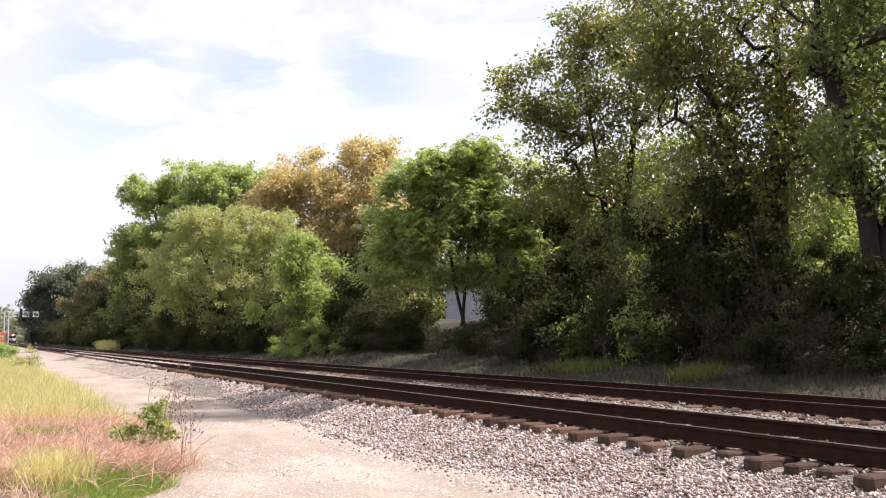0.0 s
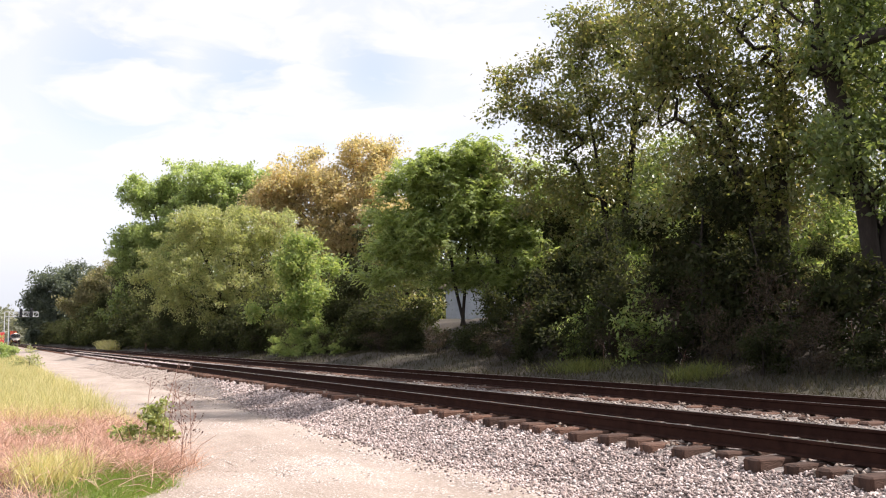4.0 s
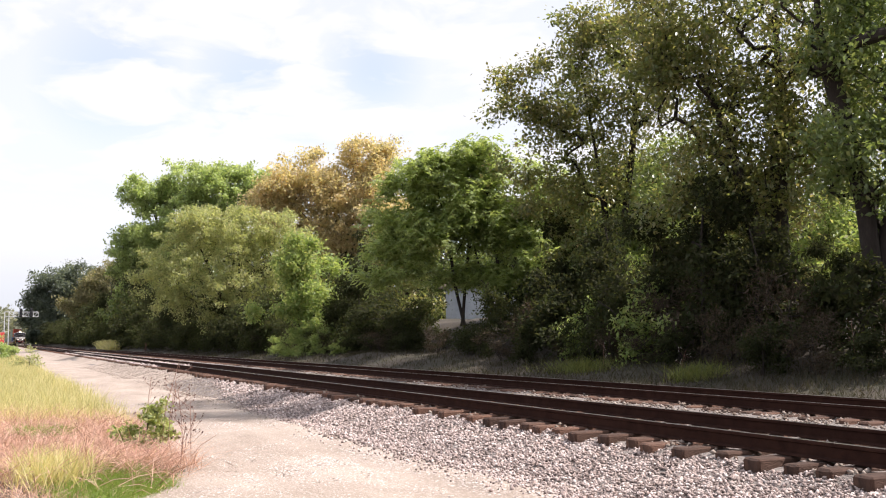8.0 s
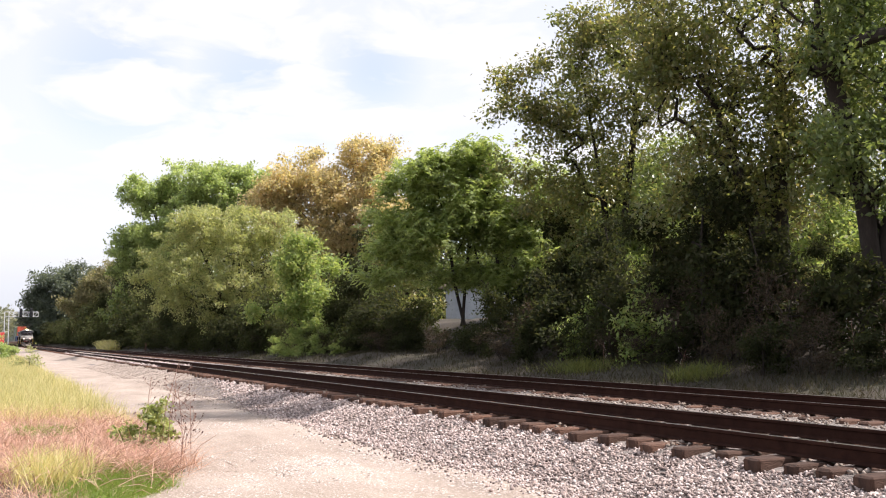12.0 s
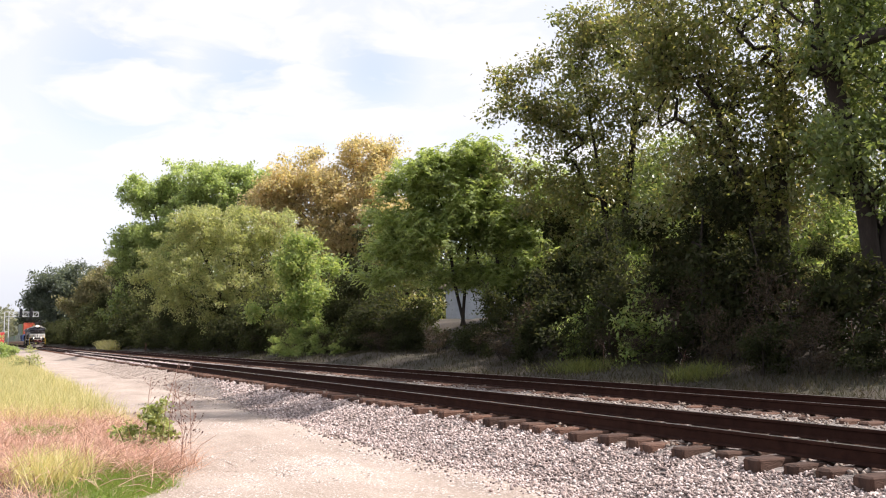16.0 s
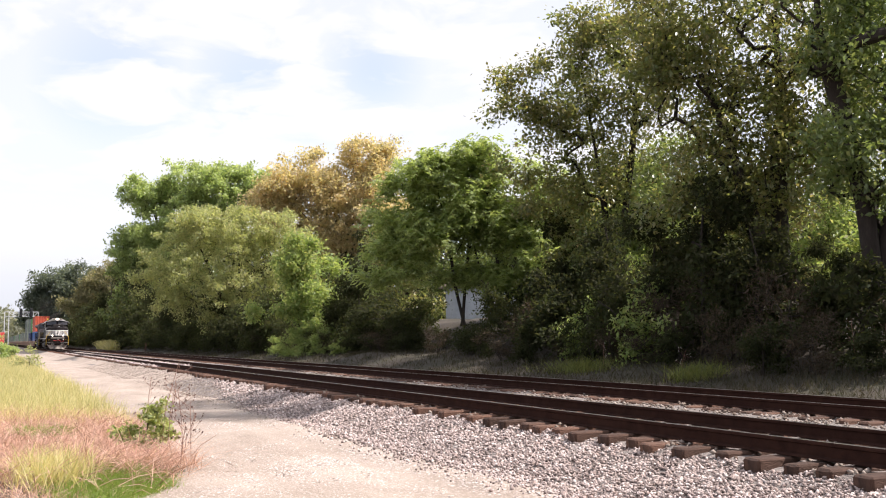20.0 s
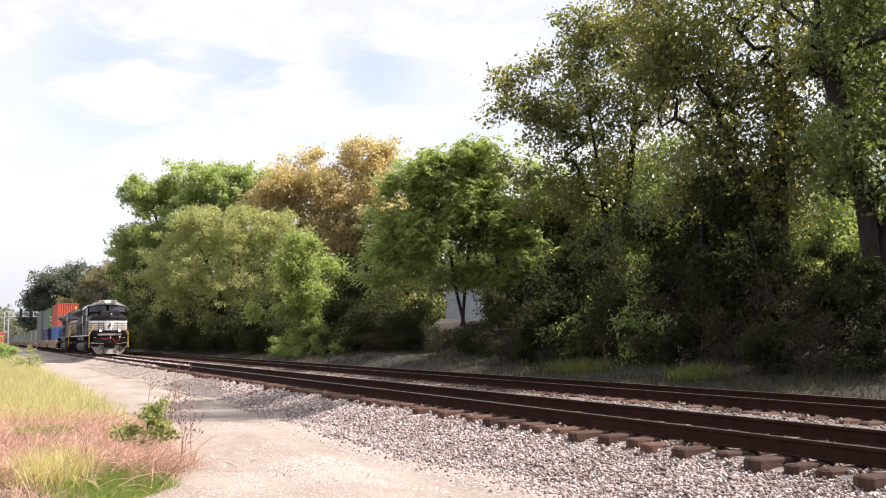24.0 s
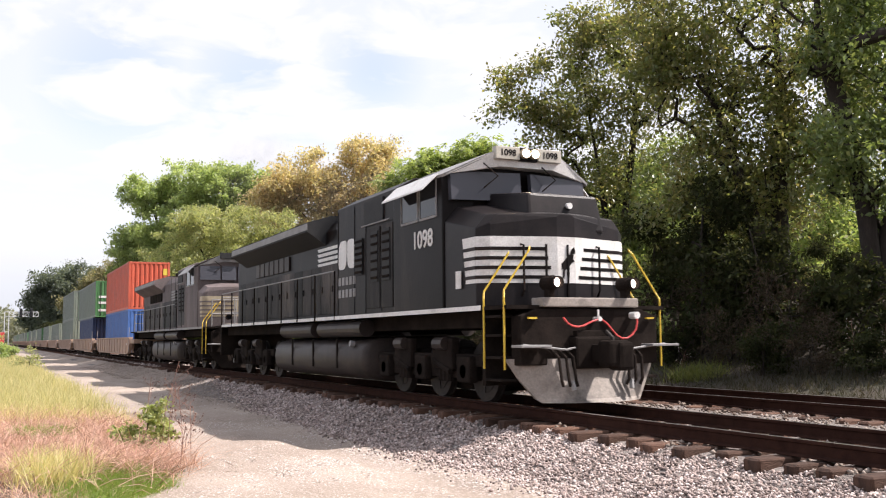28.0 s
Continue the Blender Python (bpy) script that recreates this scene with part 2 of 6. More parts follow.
def part(name, bm, material, parent, label="", smooth=False):
    """Links a bmesh or a finished mesh as one object under its thing."""
    if isinstance(bm, bpy.types.Mesh):
        me = bm
    else:
        me = bpy.data.meshes.new(name)
        bm.to_mesh(me)
        bm.free()
        me.materials.append(material)
        if smooth:
            me.polygons.foreach_set("use_smooth", np.ones(len(me.polygons), dtype=bool))
    ob = new(name, me)
    ob.parent = parent
    if label:
        tagged(ob, label)
    return ob


def thing(name, label, category, m=None, group="", kind=""):
    ob = new(name)
    ob.empty_display_size = 0.1
    if m is not None:
        ob.matrix_basis = m
    return tagged(ob, label, category, group, kind)


def sheet(name, xs, ys, height, material):
    X, Y = np.meshgrid(xs, ys, indexing="ij")
    Z = height(X, Y)
    v = np.stack([X, Y, Z], -1).reshape(-1, 3)
    a, b = len(xs), len(ys)
    i = np.arange(a * b).reshape(a, b)
    f = np.stack([i[:-1, :-1], i[1:, :-1], i[1:, 1:], i[:-1, 1:]], -1).reshape(-1, 4)
    return mesh_from(name, v, f, material, smooth=True)


def wave(x, y, s, k=0.0):
    return (np.sin(x / s + k) * np.cos(y / s * 1.3 + 2 * k) + 0.5 * np.sin(x / s * 2.3 + y / s * 1.9 + 3 * k)) / 1.5


# ---- ground, road, ballast ----
def road_edge(x):
    """The verge's edge of the road."""
    x = np.asarray(x, dtype=float)
    return np.interp(x, [-400, -220, -110, -80, -55, -40, -30, -22, -16, -13, -11.5, -9, -6, -3], [5.6, 4.6, 2.9, 2.6, 2.65, 2.8, 2.8, 2.65, 2.6, 2.4, 1.9, 0.6, -3, -9]) + 0.18 * np.sin(x * 1.3) + 0.1 * np.sin(x * 3.1)


def ground_z(X, Y):
    X, Y = np.asarray(X, dtype=float), np.asarray(Y, dtype=float)
    z = np.interp(Y, [-40, -3, 2, 15.2, 16.4, 18.5, 20.5, 23.5, 27.0, 60.0], [0.3, 0.12, -0.05, -0.02, 0.30, 0.62, 1.05, 2.6, 3.0, 3.2])
    near = np.clip((road_edge(X) + 0.35 - Y) / 1.2, 0, 1) * np.clip((Y + 60) / 50, 0, 1)
    z = z + near * (0.16 + 0.05 * wave(X, Y, 0.9))
    bank = np.exp(-((X + 47.0) / 9.0) ** 2) * np.clip((Y - 16.0) / 2.0, 0, 1) * np.clip((21.0 - Y) / 2.5, 0, 1)
    return z + 0.35 * bank + np.clip((Y - 15.5) / 3, 0, 1) * 0.10 * wave(X, Y, 1.7, 1.0)


gx = np.concatenate([[-4000, -1500, -800, -560], np.arange(-450, -100, 6.0), np.arange(-100, 12, 0.7), [15, 25, 60, 200, 800, 4000]])
gy = np.concatenate([[-4000, -900, -200, -60, -25], np.arange(-14, 30, 0.6), [33, 38, 46, 60, 90, 160, 400, 1200, 4000]])
tagged(new("ground", sheet("ground", gx, gy, ground_z, M_SOIL)), "uneven soil with litter and low weeds", "ground", kind="structure")

rx = np.concatenate([np.arange(-440, -60, 4.0), np.arange(-60, 6, 0.5), np.arange(6, 60, 4.0)])
rt = np.linspace(0, 1, 22)
RX, RT = np.meshgrid(rx, rt, indexing="ij")
dusted = np.clip((-RX - 33.0) / 6.0, 0, 1)          # further off, road dust covers the shoulder up to the ties
RY = np.maximum(road_edge(RX) - 0.55, -40) * (1 - RT) + (6.9 + 0.75 * dusted) * RT


def road_z(X, Y):
    """Crowned gravel with two shallow wheel ruts and a ditch towards the track."""
    X, Y = np.asarray(X, dtype=float), np.asarray(Y, dtype=float)
    mid = np.interp(X, [-400, -110, -40, -14], [6.4, 4.6, 4.2, 4.1])
    ruts = sum(np.exp(-((Y - mid - k) / 0.24) ** 2) for k in (-0.8, 0.75))
    return 0.012 * wave(X, Y, 0.6) + 0.02 * wave(X, Y, 3.0) - 0.045 * ruts * (0.7 + 0.3 * np.sin(X / 3.1)) + 0.035


RZ = road_z(RX, RY)
BED_TOP = RAIL_TOP - 0.185 - 0.075


def bed_z(X, Y):
    base = np.interp(Y, [5.0, 5.9, 7.0, 7.3, 7.6, 8.0, 14.4, 15.2, 16.6], [-0.2, 0.0, BED_TOP - 0.15, BED_TOP - 0.08, BED_TOP + 0.0, BED_TOP + 0.02, BED_TOP + 0.025, BED_TOP - 0.1, -0.2])
    return base + 0.03 * wave(X, Y, 0.45) + 0.02 * wave(X, Y, 0.2, 2.0)


RZ = np.where(dusted > 0, np.maximum(RZ, bed_z(RX, RY) + 0.03 * dusted - 0.3 * (1 - dusted)), RZ)
RZ[:, 0] -= 0.16
ii = np.arange(RX.size).reshape(RX.shape)
rf = np.stack([ii[:-1, :-1], ii[1:, :-1], ii[1:, 1:], ii[:-1, 1:]], -1).reshape(-1, 4)
tagged(new("road", mesh_from("road", np.stack([RX, RY, RZ], -1), rf, M_ROAD, True)), "pale dusty gravel service road beside the tracks", "road", kind="structure")

bxs = np.concatenate([np.arange(-560, -70, 5.0), np.arange(-70, 8, 0.35), np.arange(8, 60, 4.0)])
bys = np.concatenate([np.arange(5.0, 8.0, 0.2), np.arange(8.0, 17.0, 0.5)])
tagged(new("ballast_bed", sheet("ballast_bed", bxs, bys, bed_z, M_BED)), "crushed stone trackbed under both tracks", "trackbed", kind="structure")

# ---- tracks ----
RAIL_PROFILE = [(-0.076, 0.0), (0.076, 0.0), (0.076, 0.012), (0.012, 0.03), (0.012, 0.135), (0.037, 0.148), (0.037, 0.172), (0.028, 0.185),
                (-0.028, 0.185), (-0.037, 0.172), (-0.037, 0.148), (-0.012, 0.135), (-0.012, 0.03), (-0.076, 0.012)]


def rail_mesh(x0, x1):
    n = len(RAIL_PROFILE)
    v = [(x, y, z) for x in (x0, x1) for y, z in RAIL_PROFILE]
    f = [[i, (i + 1) % n, n + (i + 1) % n, n + i] for i in range(n)] + [list(range(n))[::-1], list(range(n, 2 * n))]
    me = mesh_from("rail", v, f, [M_RAIL, M_RAILHEAD])
    me.polygons[7].material_index = 1
    return me


def tie_mesh(k):
    rnd = random.Random(k)
    L, W, H = 1.295 + rnd.uniform(-0.08, 0.05), 0.112 + rnd.uniform(-0.014, 0.012), 0.175
    v, f = [], []
    rows = [-L, -L + 0.03, -0.6, 0.6, L - 0.03, L]
    for i, y in enumerate(rows):
        c = 0.02 if i in (0, 5) else 0.0
        j = lambda: rnd.uniform(-0.006, 0.006)
        prof = [(-W + c, -H), (W - c, -H), (W - c + j(), -0.02), (W - 0.02 - c, -c + j()), (-W + 0.02 + c, -c + j()), (-W + c + j(), -0.02)]
        v += [(px, y, pz) for px, pz in prof]
    for i in range(5):
        for q in range(6):
            a, b = i * 6 + q, i * 6 + (q + 1) % 6
            f.append([a, b, b + 6, a + 6])
    f += [[0, 5, 4, 3, 2, 1][::-1][::-1], [30, 31, 32, 33, 34, 35]]
    return mesh_from("tie", v, f, M_TIE)


TIE_MESHES = [tie_mesh(k) for k in range(12)]
TIE_TOP = RAIL_TOP - 0.185


def plate_bm(rows):
    """Steel plates with spike heads where the rails sit on the ties."""
    bm = bmesh.new()
    for x, y in rows:
        for dx, dy, sx, sy, sz, dz in ((0, 0, 0.09, 0.18, 0.012, 0.006), (0.05, 0.09, 0.016, 0.022, 0.03, 0.02), (-0.05, -0.09, 0.016, 0.022, 0.03, 0.02)):
            bmesh.ops.create_cube(bm, size=1.0, matrix=Matrix.Translation((x + dx, y + dy, TIE_TOP + dz)) @ Matrix.Diagonal((2 * sx, 2 * sy, 2 * sz, 1)))
    return bm


def make_track(yc, single, label, seed):
    rnd = random.Random(seed)
    track = thing("railway_track", label, "railway track", pose(0, yc, 0), kind="structure")
    for side in (-0.755, 0.755):
        part("rail", rail_mesh(-560, 60), None, track, "rust-brown steel rail").location = (0, side, TIE_TOP)
    x, k, rest = 9.0, 0, []
    while x > -540:
        step = 0.53 + rnd.uniform(-0.07, 0.07)
        m = pose(x, rnd.uniform(-0.09, 0.09), TIE_TOP + rnd.uniform(-0.018, 0.0), 0, 0, rnd.uniform(-2.6, 2.6))
        if k < single:
            ob = new("tie", TIE_MESHES[rnd.randrange(12)])
            ob.parent, ob.matrix_basis = track, m
        else:
            rest.append(m)
        k += 1
        x -= step
    V, F, n = [], [], 0
    base = np.array([[x, y, z] for x in (-0.115, 0.115) for y in (-1.295, 1.295) for z in (-0.17, 0.0)])
    polys = [[0, 1, 3, 2], [4, 6, 7, 5], [0, 4, 5, 1], [2, 3, 7, 6], [1, 5, 7, 3]]
    for m in rest:
        a = np.array(m)
        V.append(base @ a[:3, :3].T + a[:3, 3])
        F += [[i + n for i in p] for p in polys]
        n += len(base)
    ob = part("distant_ties", mesh_from("distant_ties", np.concatenate(V), F, M_TIE), None, track)
    tagged(ob, kind="stuff")
    return track


make_track(NEAR_Y, 170, "worn main track with rusty rails on old wooden ties", 11)
make_track(FAR_Y, 110, "second track with rusty rails on old wooden ties", 12)

# ---- trees and shrubs ----
def tube(pts, radii, sides=5):
    """A tapering branch along points."""
    pts = np.asarray(pts, dtype=float)
    tang = np.gradient(pts, axis=0)
    tang /= np.linalg.norm(tang, axis=1, keepdims=True) + 1e-9
    ref = np.array([0.31, 0.87, 0.37])
    u = np.cross(tang, ref)
    u /= np.linalg.norm(u, axis=1, keepdims=True) + 1e-9
    w = np.cross(tang, u)
    a = np.linspace(0, 2 * np.pi, sides, endpoint=False)
    ring = u[:, None, :] * np.cos(a)[None, :, None] + w[:, None, :] * np.sin(a)[None, :, None]
    v = (pts[:, None, :] + ring * np.asarray(radii)[:, None, None]).reshape(-1, 3)
    n = len(pts)
    i = np.arange(n * sides).reshape(n, sides)
    j = np.roll(i, -1, axis=1)
    f = np.stack([i[:-1], j[:-1], j[1:], i[1:]], -1).reshape(-1, 4)
    return v, f


def join(pieces):
    V, F, n = [], [], 0
    for v, f in pieces:
        V.append(v)
        F.append(f + n)
        n += len(v)
    return np.concatenate(V), np.concatenate(F)


def leaves(rs, centres, per, spread, size, droop=0.35, narrow=0.5):
    """Folded leaves of four corners in clumps round the twig ends."""
    n = len(centres) * per
    c = np.repeat(centres, per, axis=0)
    sp = np.repeat(spread * rs.uniform(0.6, 1.3, len(centres)), per)[:, None]
    off = rs.normal(0, 1, (n, 3)) * np.array([1, 1, 0.72])
    p = c + off * sp * 0.55
    d = rs.normal(0, 1, (n, 3))
    d[:, 2] -= droop
    d /= np.linalg.norm(d, axis=1, keepdims=True)
    s = np.cross(d, rs.normal(0, 0.55, (n, 3)) + np.array([0, 0, 1.0]))
    s /= np.linalg.norm(s, axis=1, keepdims=True) + 1e-9
    up = np.cross(s, d)
    L = size * rs.uniform(0.6, 1.35, n)[:, None]
    W = L * narrow
    v = np.stack([p, p + d * L * 0.45 + s * W * 0.5 + up * L * 0.1, p + d * L, p + d * L * 0.45 - s * W * 0.5 + up * L * 0.1], 1).reshape(-1, 3)
    b = np.arange(n)[:, None] * 4
    f = np.concatenate([b + [0, 1, 2], b + [0, 2, 3]], 0)
    return v, f


def frond_leaves(rs, centres, per, spread, size, narrow=0.3):
    """Feathered leaves: pairs of leaflets along arching stalks that fan out from each twig end and droop at the tip."""
    n = len(centres) * per
    c = np.repeat(centres, per, axis=0) + rs.normal(0, 1, (n, 3)) * spread * 0.35
    a = rs.uniform(0, 2 * np.pi, n)
    rise = rs.uniform(-0.3, 0.9, n)
    out = np.stack([np.cos(a), np.sin(a), rise], 1)
    out /= np.linalg.norm(out, axis=1, keepdims=True)
    side = np.stack([-np.sin(a), np.cos(a), rs.normal(0, 0.2, n)], 1)
    length = rs.uniform(0.55, 0.95, n)[:, None]
    V = []
    for t in (0.18, 0.34, 0.50, 0.66, 0.82, 0.98):
        p = c + out * length * t + np.array([0, 0, -0.65]) * length * t * t
        for sgn in (-1, 1):
            d = side * sgn * 0.85 + out * 0.45 + np.array([0, 0, -0.55]) + rs.normal(0, 0.22, (n, 3))
            d /= np.linalg.norm(d, axis=1, keepdims=True)
            w = np.cross(d, np.array([0, 0, 1.0]) + rs.normal(0, 0.7, (n, 3)))
            w /= np.linalg.norm(w, axis=1, keepdims=True) + 1e-9
            L = size * (1.15 - 0.45 * t) * rs.uniform(0.8, 1.2, (n, 1))
            V.append(np.stack([p, p + d * L * 0.4 + w * L * narrow * 0.5, p + d * L, p + d * L * 0.4 - w * L * narrow * 0.5], 1))
    v = np.stack(V, 1).reshape(-1, 3)
    b = np.arange(len(v) // 4)[:, None] * 4
    return v, np.concatenate([b + [0, 1, 2], b + [0, 2, 3]], 0)


def grow(rs, roots, ends, r_tip=0.012, wander=0.055):
    """Limbs: each twig end reaches for the nearest wood that is already there."""
    nodes = [np.asarray(p, dtype=float) for p in roots]
    par = [-1] + list(range(len(roots) - 1))
    size = 6000
    buf = np.zeros((size, 3))
    buf[:len(nodes)] = nodes
    n = len(nodes)
    root_mid = np.mean(roots, axis=0)
    order = np.argsort(np.linalg.norm(ends - root_mid, axis=1))
    tips = []
    for e in ends[order]:
        d = buf[:n] - e
        dist = np.sqrt((d ** 2).sum(1)) + 1.1 * np.maximum(d[:, 2], 0)
        k = int(np.argmin(dist))
        a = buf[k].copy()
        gap = np.linalg.norm(e - a)
        steps = max(1, min(6, int(gap / 0.9)))
        prev = k
        for q in range(1, steps + 1):
            t = q / steps
            p = a + (e - a) * t + np.array([0, 0, -0.10 * gap * math.sin(math.pi * t) * (0.5 - t) * 2]) + rs.normal(0, wander * gap / steps, 3) * (q < steps)
            if n >= size:
                break
            buf[n] = p
            par.append(prev)
            prev = n
            n += 1
        tips.append(prev)
    load = np.zeros(n)
    for t in tips:
        load[t] += 1
    for i in range(n - 1, 0, -1):
        if par[i] >= 0:
            load[par[i]] += load[i]
    return buf[:n], np.array(par[:n]), load


def plant(name, label, category, base, stems, blobs, leaf_mat, leaf_size, per, spread, trunk_r, seed,
          density=1.0, shell=2.4, group="", sub="crown", droop=0.35, narrow=0.5, bark=None, fronds=False):
    """A tree or shrub. stems: lists of points from the ground up; blobs: (x, y, z, r, flat, twigs) masses of the crown; all in metres from the base."""
    rs = np.random.RandomState(seed)
    ob = thing(name, label, category, pose(*base), group)
    ends = []
    for (x, y, z, r, flat, cnt) in blobs:
        cnt = int(cnt * density)
        k = max(4, cnt // 6)
        d = rs.normal(0, 1, (k, 3))
        d /= np.linalg.norm(d, axis=1, keepdims=True)
        lump = 1 + 0.20 * np.sin(d[:, 0] * 5 + seed) * np.cos(d[:, 2] * 4.3 + 2 * seed) + 0.12 * np.sin(d[:, 1] * 9 + d[:, 2] * 7)
        boughs = np.array([x, y, z]) + d * (rs.uniform(0, 1, k) ** (1 / shell) * lump * r)[:, None] * np.array([1, 1, flat])
        pick = rs.randint(0, k, cnt)
        ends.append(boughs[pick] + rs.normal(0, 1, (cnt, 3)) * r * 0.17 * np.array([1.1, 1.1, 0.85]))
    ends = np.concatenate(ends)
    ends[:, 2] = np.maximum(ends[:, 2], 0.15)
    owner = np.argmin(np.stack([np.linalg.norm(ends - np.asarray(s[-1]), axis=1) for s in stems]), axis=0)
    wood = []
    for i, s in enumerate(stems):
        s = np.asarray(s, dtype=float)
        t = np.linspace(0, len(s) - 1, max(4, 3 * len(s)))
        root = np.stack([np.interp(t, np.arange(len(s)), s[:, q]) for q in range(3)], 1)
        mine = ends[owner == i]
        if len(mine) == 0:
            mine = root[-1:] + 0.3
        nodes, par, load = grow(rs, root, mine)
        r_all = trunk_r * np.sqrt(np.maximum(load, 0.6) / max(1.0, load[0])) ** 1.3
        m = len(root)
        r_root = np.maximum(r_all[:m], trunk_r * np.linspace(1.0, 0.26, m))
        r_root[0] *= 1.35
        if trunk_r > 0.0:
            v, f = tube(root, r_root, 8)
            part("trunk", mesh_from("trunk", v, f, bark or M_BARK, True), None, ob)
        for q in range(m, len(nodes)):
            a, b = nodes[par[q]], nodes[q]
            ra = min(r_all[par[q]], r_all[q] * 1.4)
            wood.append(tube([a, b], [ra, r_all[q] * 0.9], 4 if r_all[q] > 0.03 else 3))
    if wood:
        v, f = join(wood)
        tagged(part("branchwork", mesh_from("branchwork", v, f, bark or M_TWIG, True), None, ob), kind="stuff")
    v, f = frond_leaves(rs, ends, per, spread, leaf_size, narrow) if fronds else leaves(rs, ends, per, spread, leaf_size, droop, narrow)
    part(sub, mesh_from(sub, v, f, leaf_mat), None, ob)
    return ob

plant("tall_tree", "tall spreading tree with green and yellowing leaves", "tree", (-24.01, 24.00, 2.61),
      [[(-0.04, 0.08, -0.2), (0.2, -0.07, 1.31), (0.42, -0.24, 4.15), (0.73, -0.21, 6.99), (0.86, -0.56, 9.83)], [(-0.04, 0.08, -0.2), (-0.04, -0.83, 2.45), (-0.16, -1.8, 5.68), (-0.37, -2.73, 7.96)]],
      [(1.77, -1.36, 9.43, 3.04, 0.85, 222), (-0.87, -1.78, 8.4, 2.47, 0.85, 198), (1.56, 1.15, 7.71, 2.28, 0.85, 163), (-0.1, -1.12, 5.53, 2.47, 0.85, 198), (0.49, 1.09, 5.0, 2.09, 0.85, 152), (-1.05, -3.55, 9.42, 2.09, 0.85, 152), (-1.35, -2.3, 4.29, 1.9, 0.85, 117), (0.62, 0.67, 13.52, 3.8, 0.85, 152), (-0.5, -0.63, 2.9, 1.9, 0.85, 117)],
      LEAF_TURN, 0.185, 27, 0.50, 0.3, 101, narrow=0.56)
plant("tall_tree", "tall green tree leaning beside the verge", "tree", (-18.62, 22.00, 1.78),
      [[(-0.04, 0.06, -0.2), (0.17, -0.06, 1.73), (0.23, -0.33, 3.6), (0.18, -0.98, 6.09), (0.11, -1.61, 8.27), (0.21, -1.81, 10.14)], [(-0.06, 0.02, -0.2), (0.4, 0.27, 2.51), (0.79, 0.46, 5.3)]],
      [(0.93, -1.04, 8.1, 1.87, 0.85, 156), (0.51, 0.64, 6.18, 2.03, 0.85, 156), (0.41, -1.17, 10.17, 2.03, 0.85, 114), (0.57, -0.65, 4.63, 1.56, 0.85, 114), (1.61, 0.79, 8.46, 2.34, 0.85, 125), (1.23, 0.46, 3.97, 1.87, 0.85, 93), (1.12, 0, 12.22, 2.2, 0.85, 90), (2.12, 0, 16.23, 2.4, 0.85, 110), (4.32, -0.2, 20.83, 2.3, 0.85, 150), (1.02, 0, 20.62, 2.2, 0.85, 150)],
      LEAF_GREEN, 0.18, 25, 0.46, 0.25, 102, narrow=0.56)
plant("tall_tree", "thin-crowned tree with browning top leaves", "tree", (-36.37, 26.00, 2.84),
      [[(-0.05, 0.02, -0.2), (0.31, -0.25, 3.0), (0.41, -0.85, 6.65), (0.47, -1.7, 11.08)], [(0.01, 0.14, -0.2), (0.56, 0.21, 3.26), (1.18, 0.54, 7.68), (1.69, 0.63, 12.1)]],
      [(0.94, -1.99, 11.85, 2.22, 0.85, 148), (-0.3, -4.44, 9.79, 1.62, 0.85, 108), (-0.2, -2.25, 8.65, 2.22, 0.85, 135), (1.87, -0.22, 9.84, 2.48, 0.85, 148), (0.21, -0.25, 5.93, 2.48, 0.85, 148), (-0.94, -2.92, 6.2, 1.96, 0.85, 108), (1.23, 1.33, 12.87, 2.62, 0.85, 148), (1.34, -1.3, 13.02, 1.44, 0.85, 81), (-0.61, -2.1, 4.08, 1.96, 0.85, 94)],
      LEAF_TURN, 0.195, 27, 0.48, 0.16, 103, narrow=0.56)
plant("tree", "dense green tree behind the verge", "tree", (-34.59, 28.00, 2.96),
      [[(-0.05, 0.02, -0.2), (0.35, 0.01, 2.02), (0.62, -0.23, 5.6)]],
      [(0.12, -0.24, 3.33, 2.57, 0.85, 120), (1.28, 1.7, 3.02, 2.57, 0.85, 120), (-0.56, -1.33, 2.83, 2.06, 0.85, 90), (1.35, -0.16, 6.27, 2.31, 0.85, 80), (-1.44, -2.91, 2.34, 1.8, 0.85, 70)],
      LEAF_GREEN, 0.18, 45, 0.7, 0.2, 104)
plant("tree", "bright green tree lit from behind", "tree", (-29.23, 33.00, 2.99),
      [[(-0.04, 0.02, -0.2), (0.33, 0.01, 1.72), (0.43, -0.16, 3.4)]],
      [(0.79, -0.62, 2.63, 1.93, 0.85, 100), (0.94, 1.59, 2.93, 1.93, 0.85, 100), (-0.07, -1.59, 3.4, 1.69, 0.85, 80), (0.45, -0.07, 5.11, 1.93, 0.85, 60)],
      LEAF_BRIGHT, 0.17, 40, 0.7, 0.2, 105)
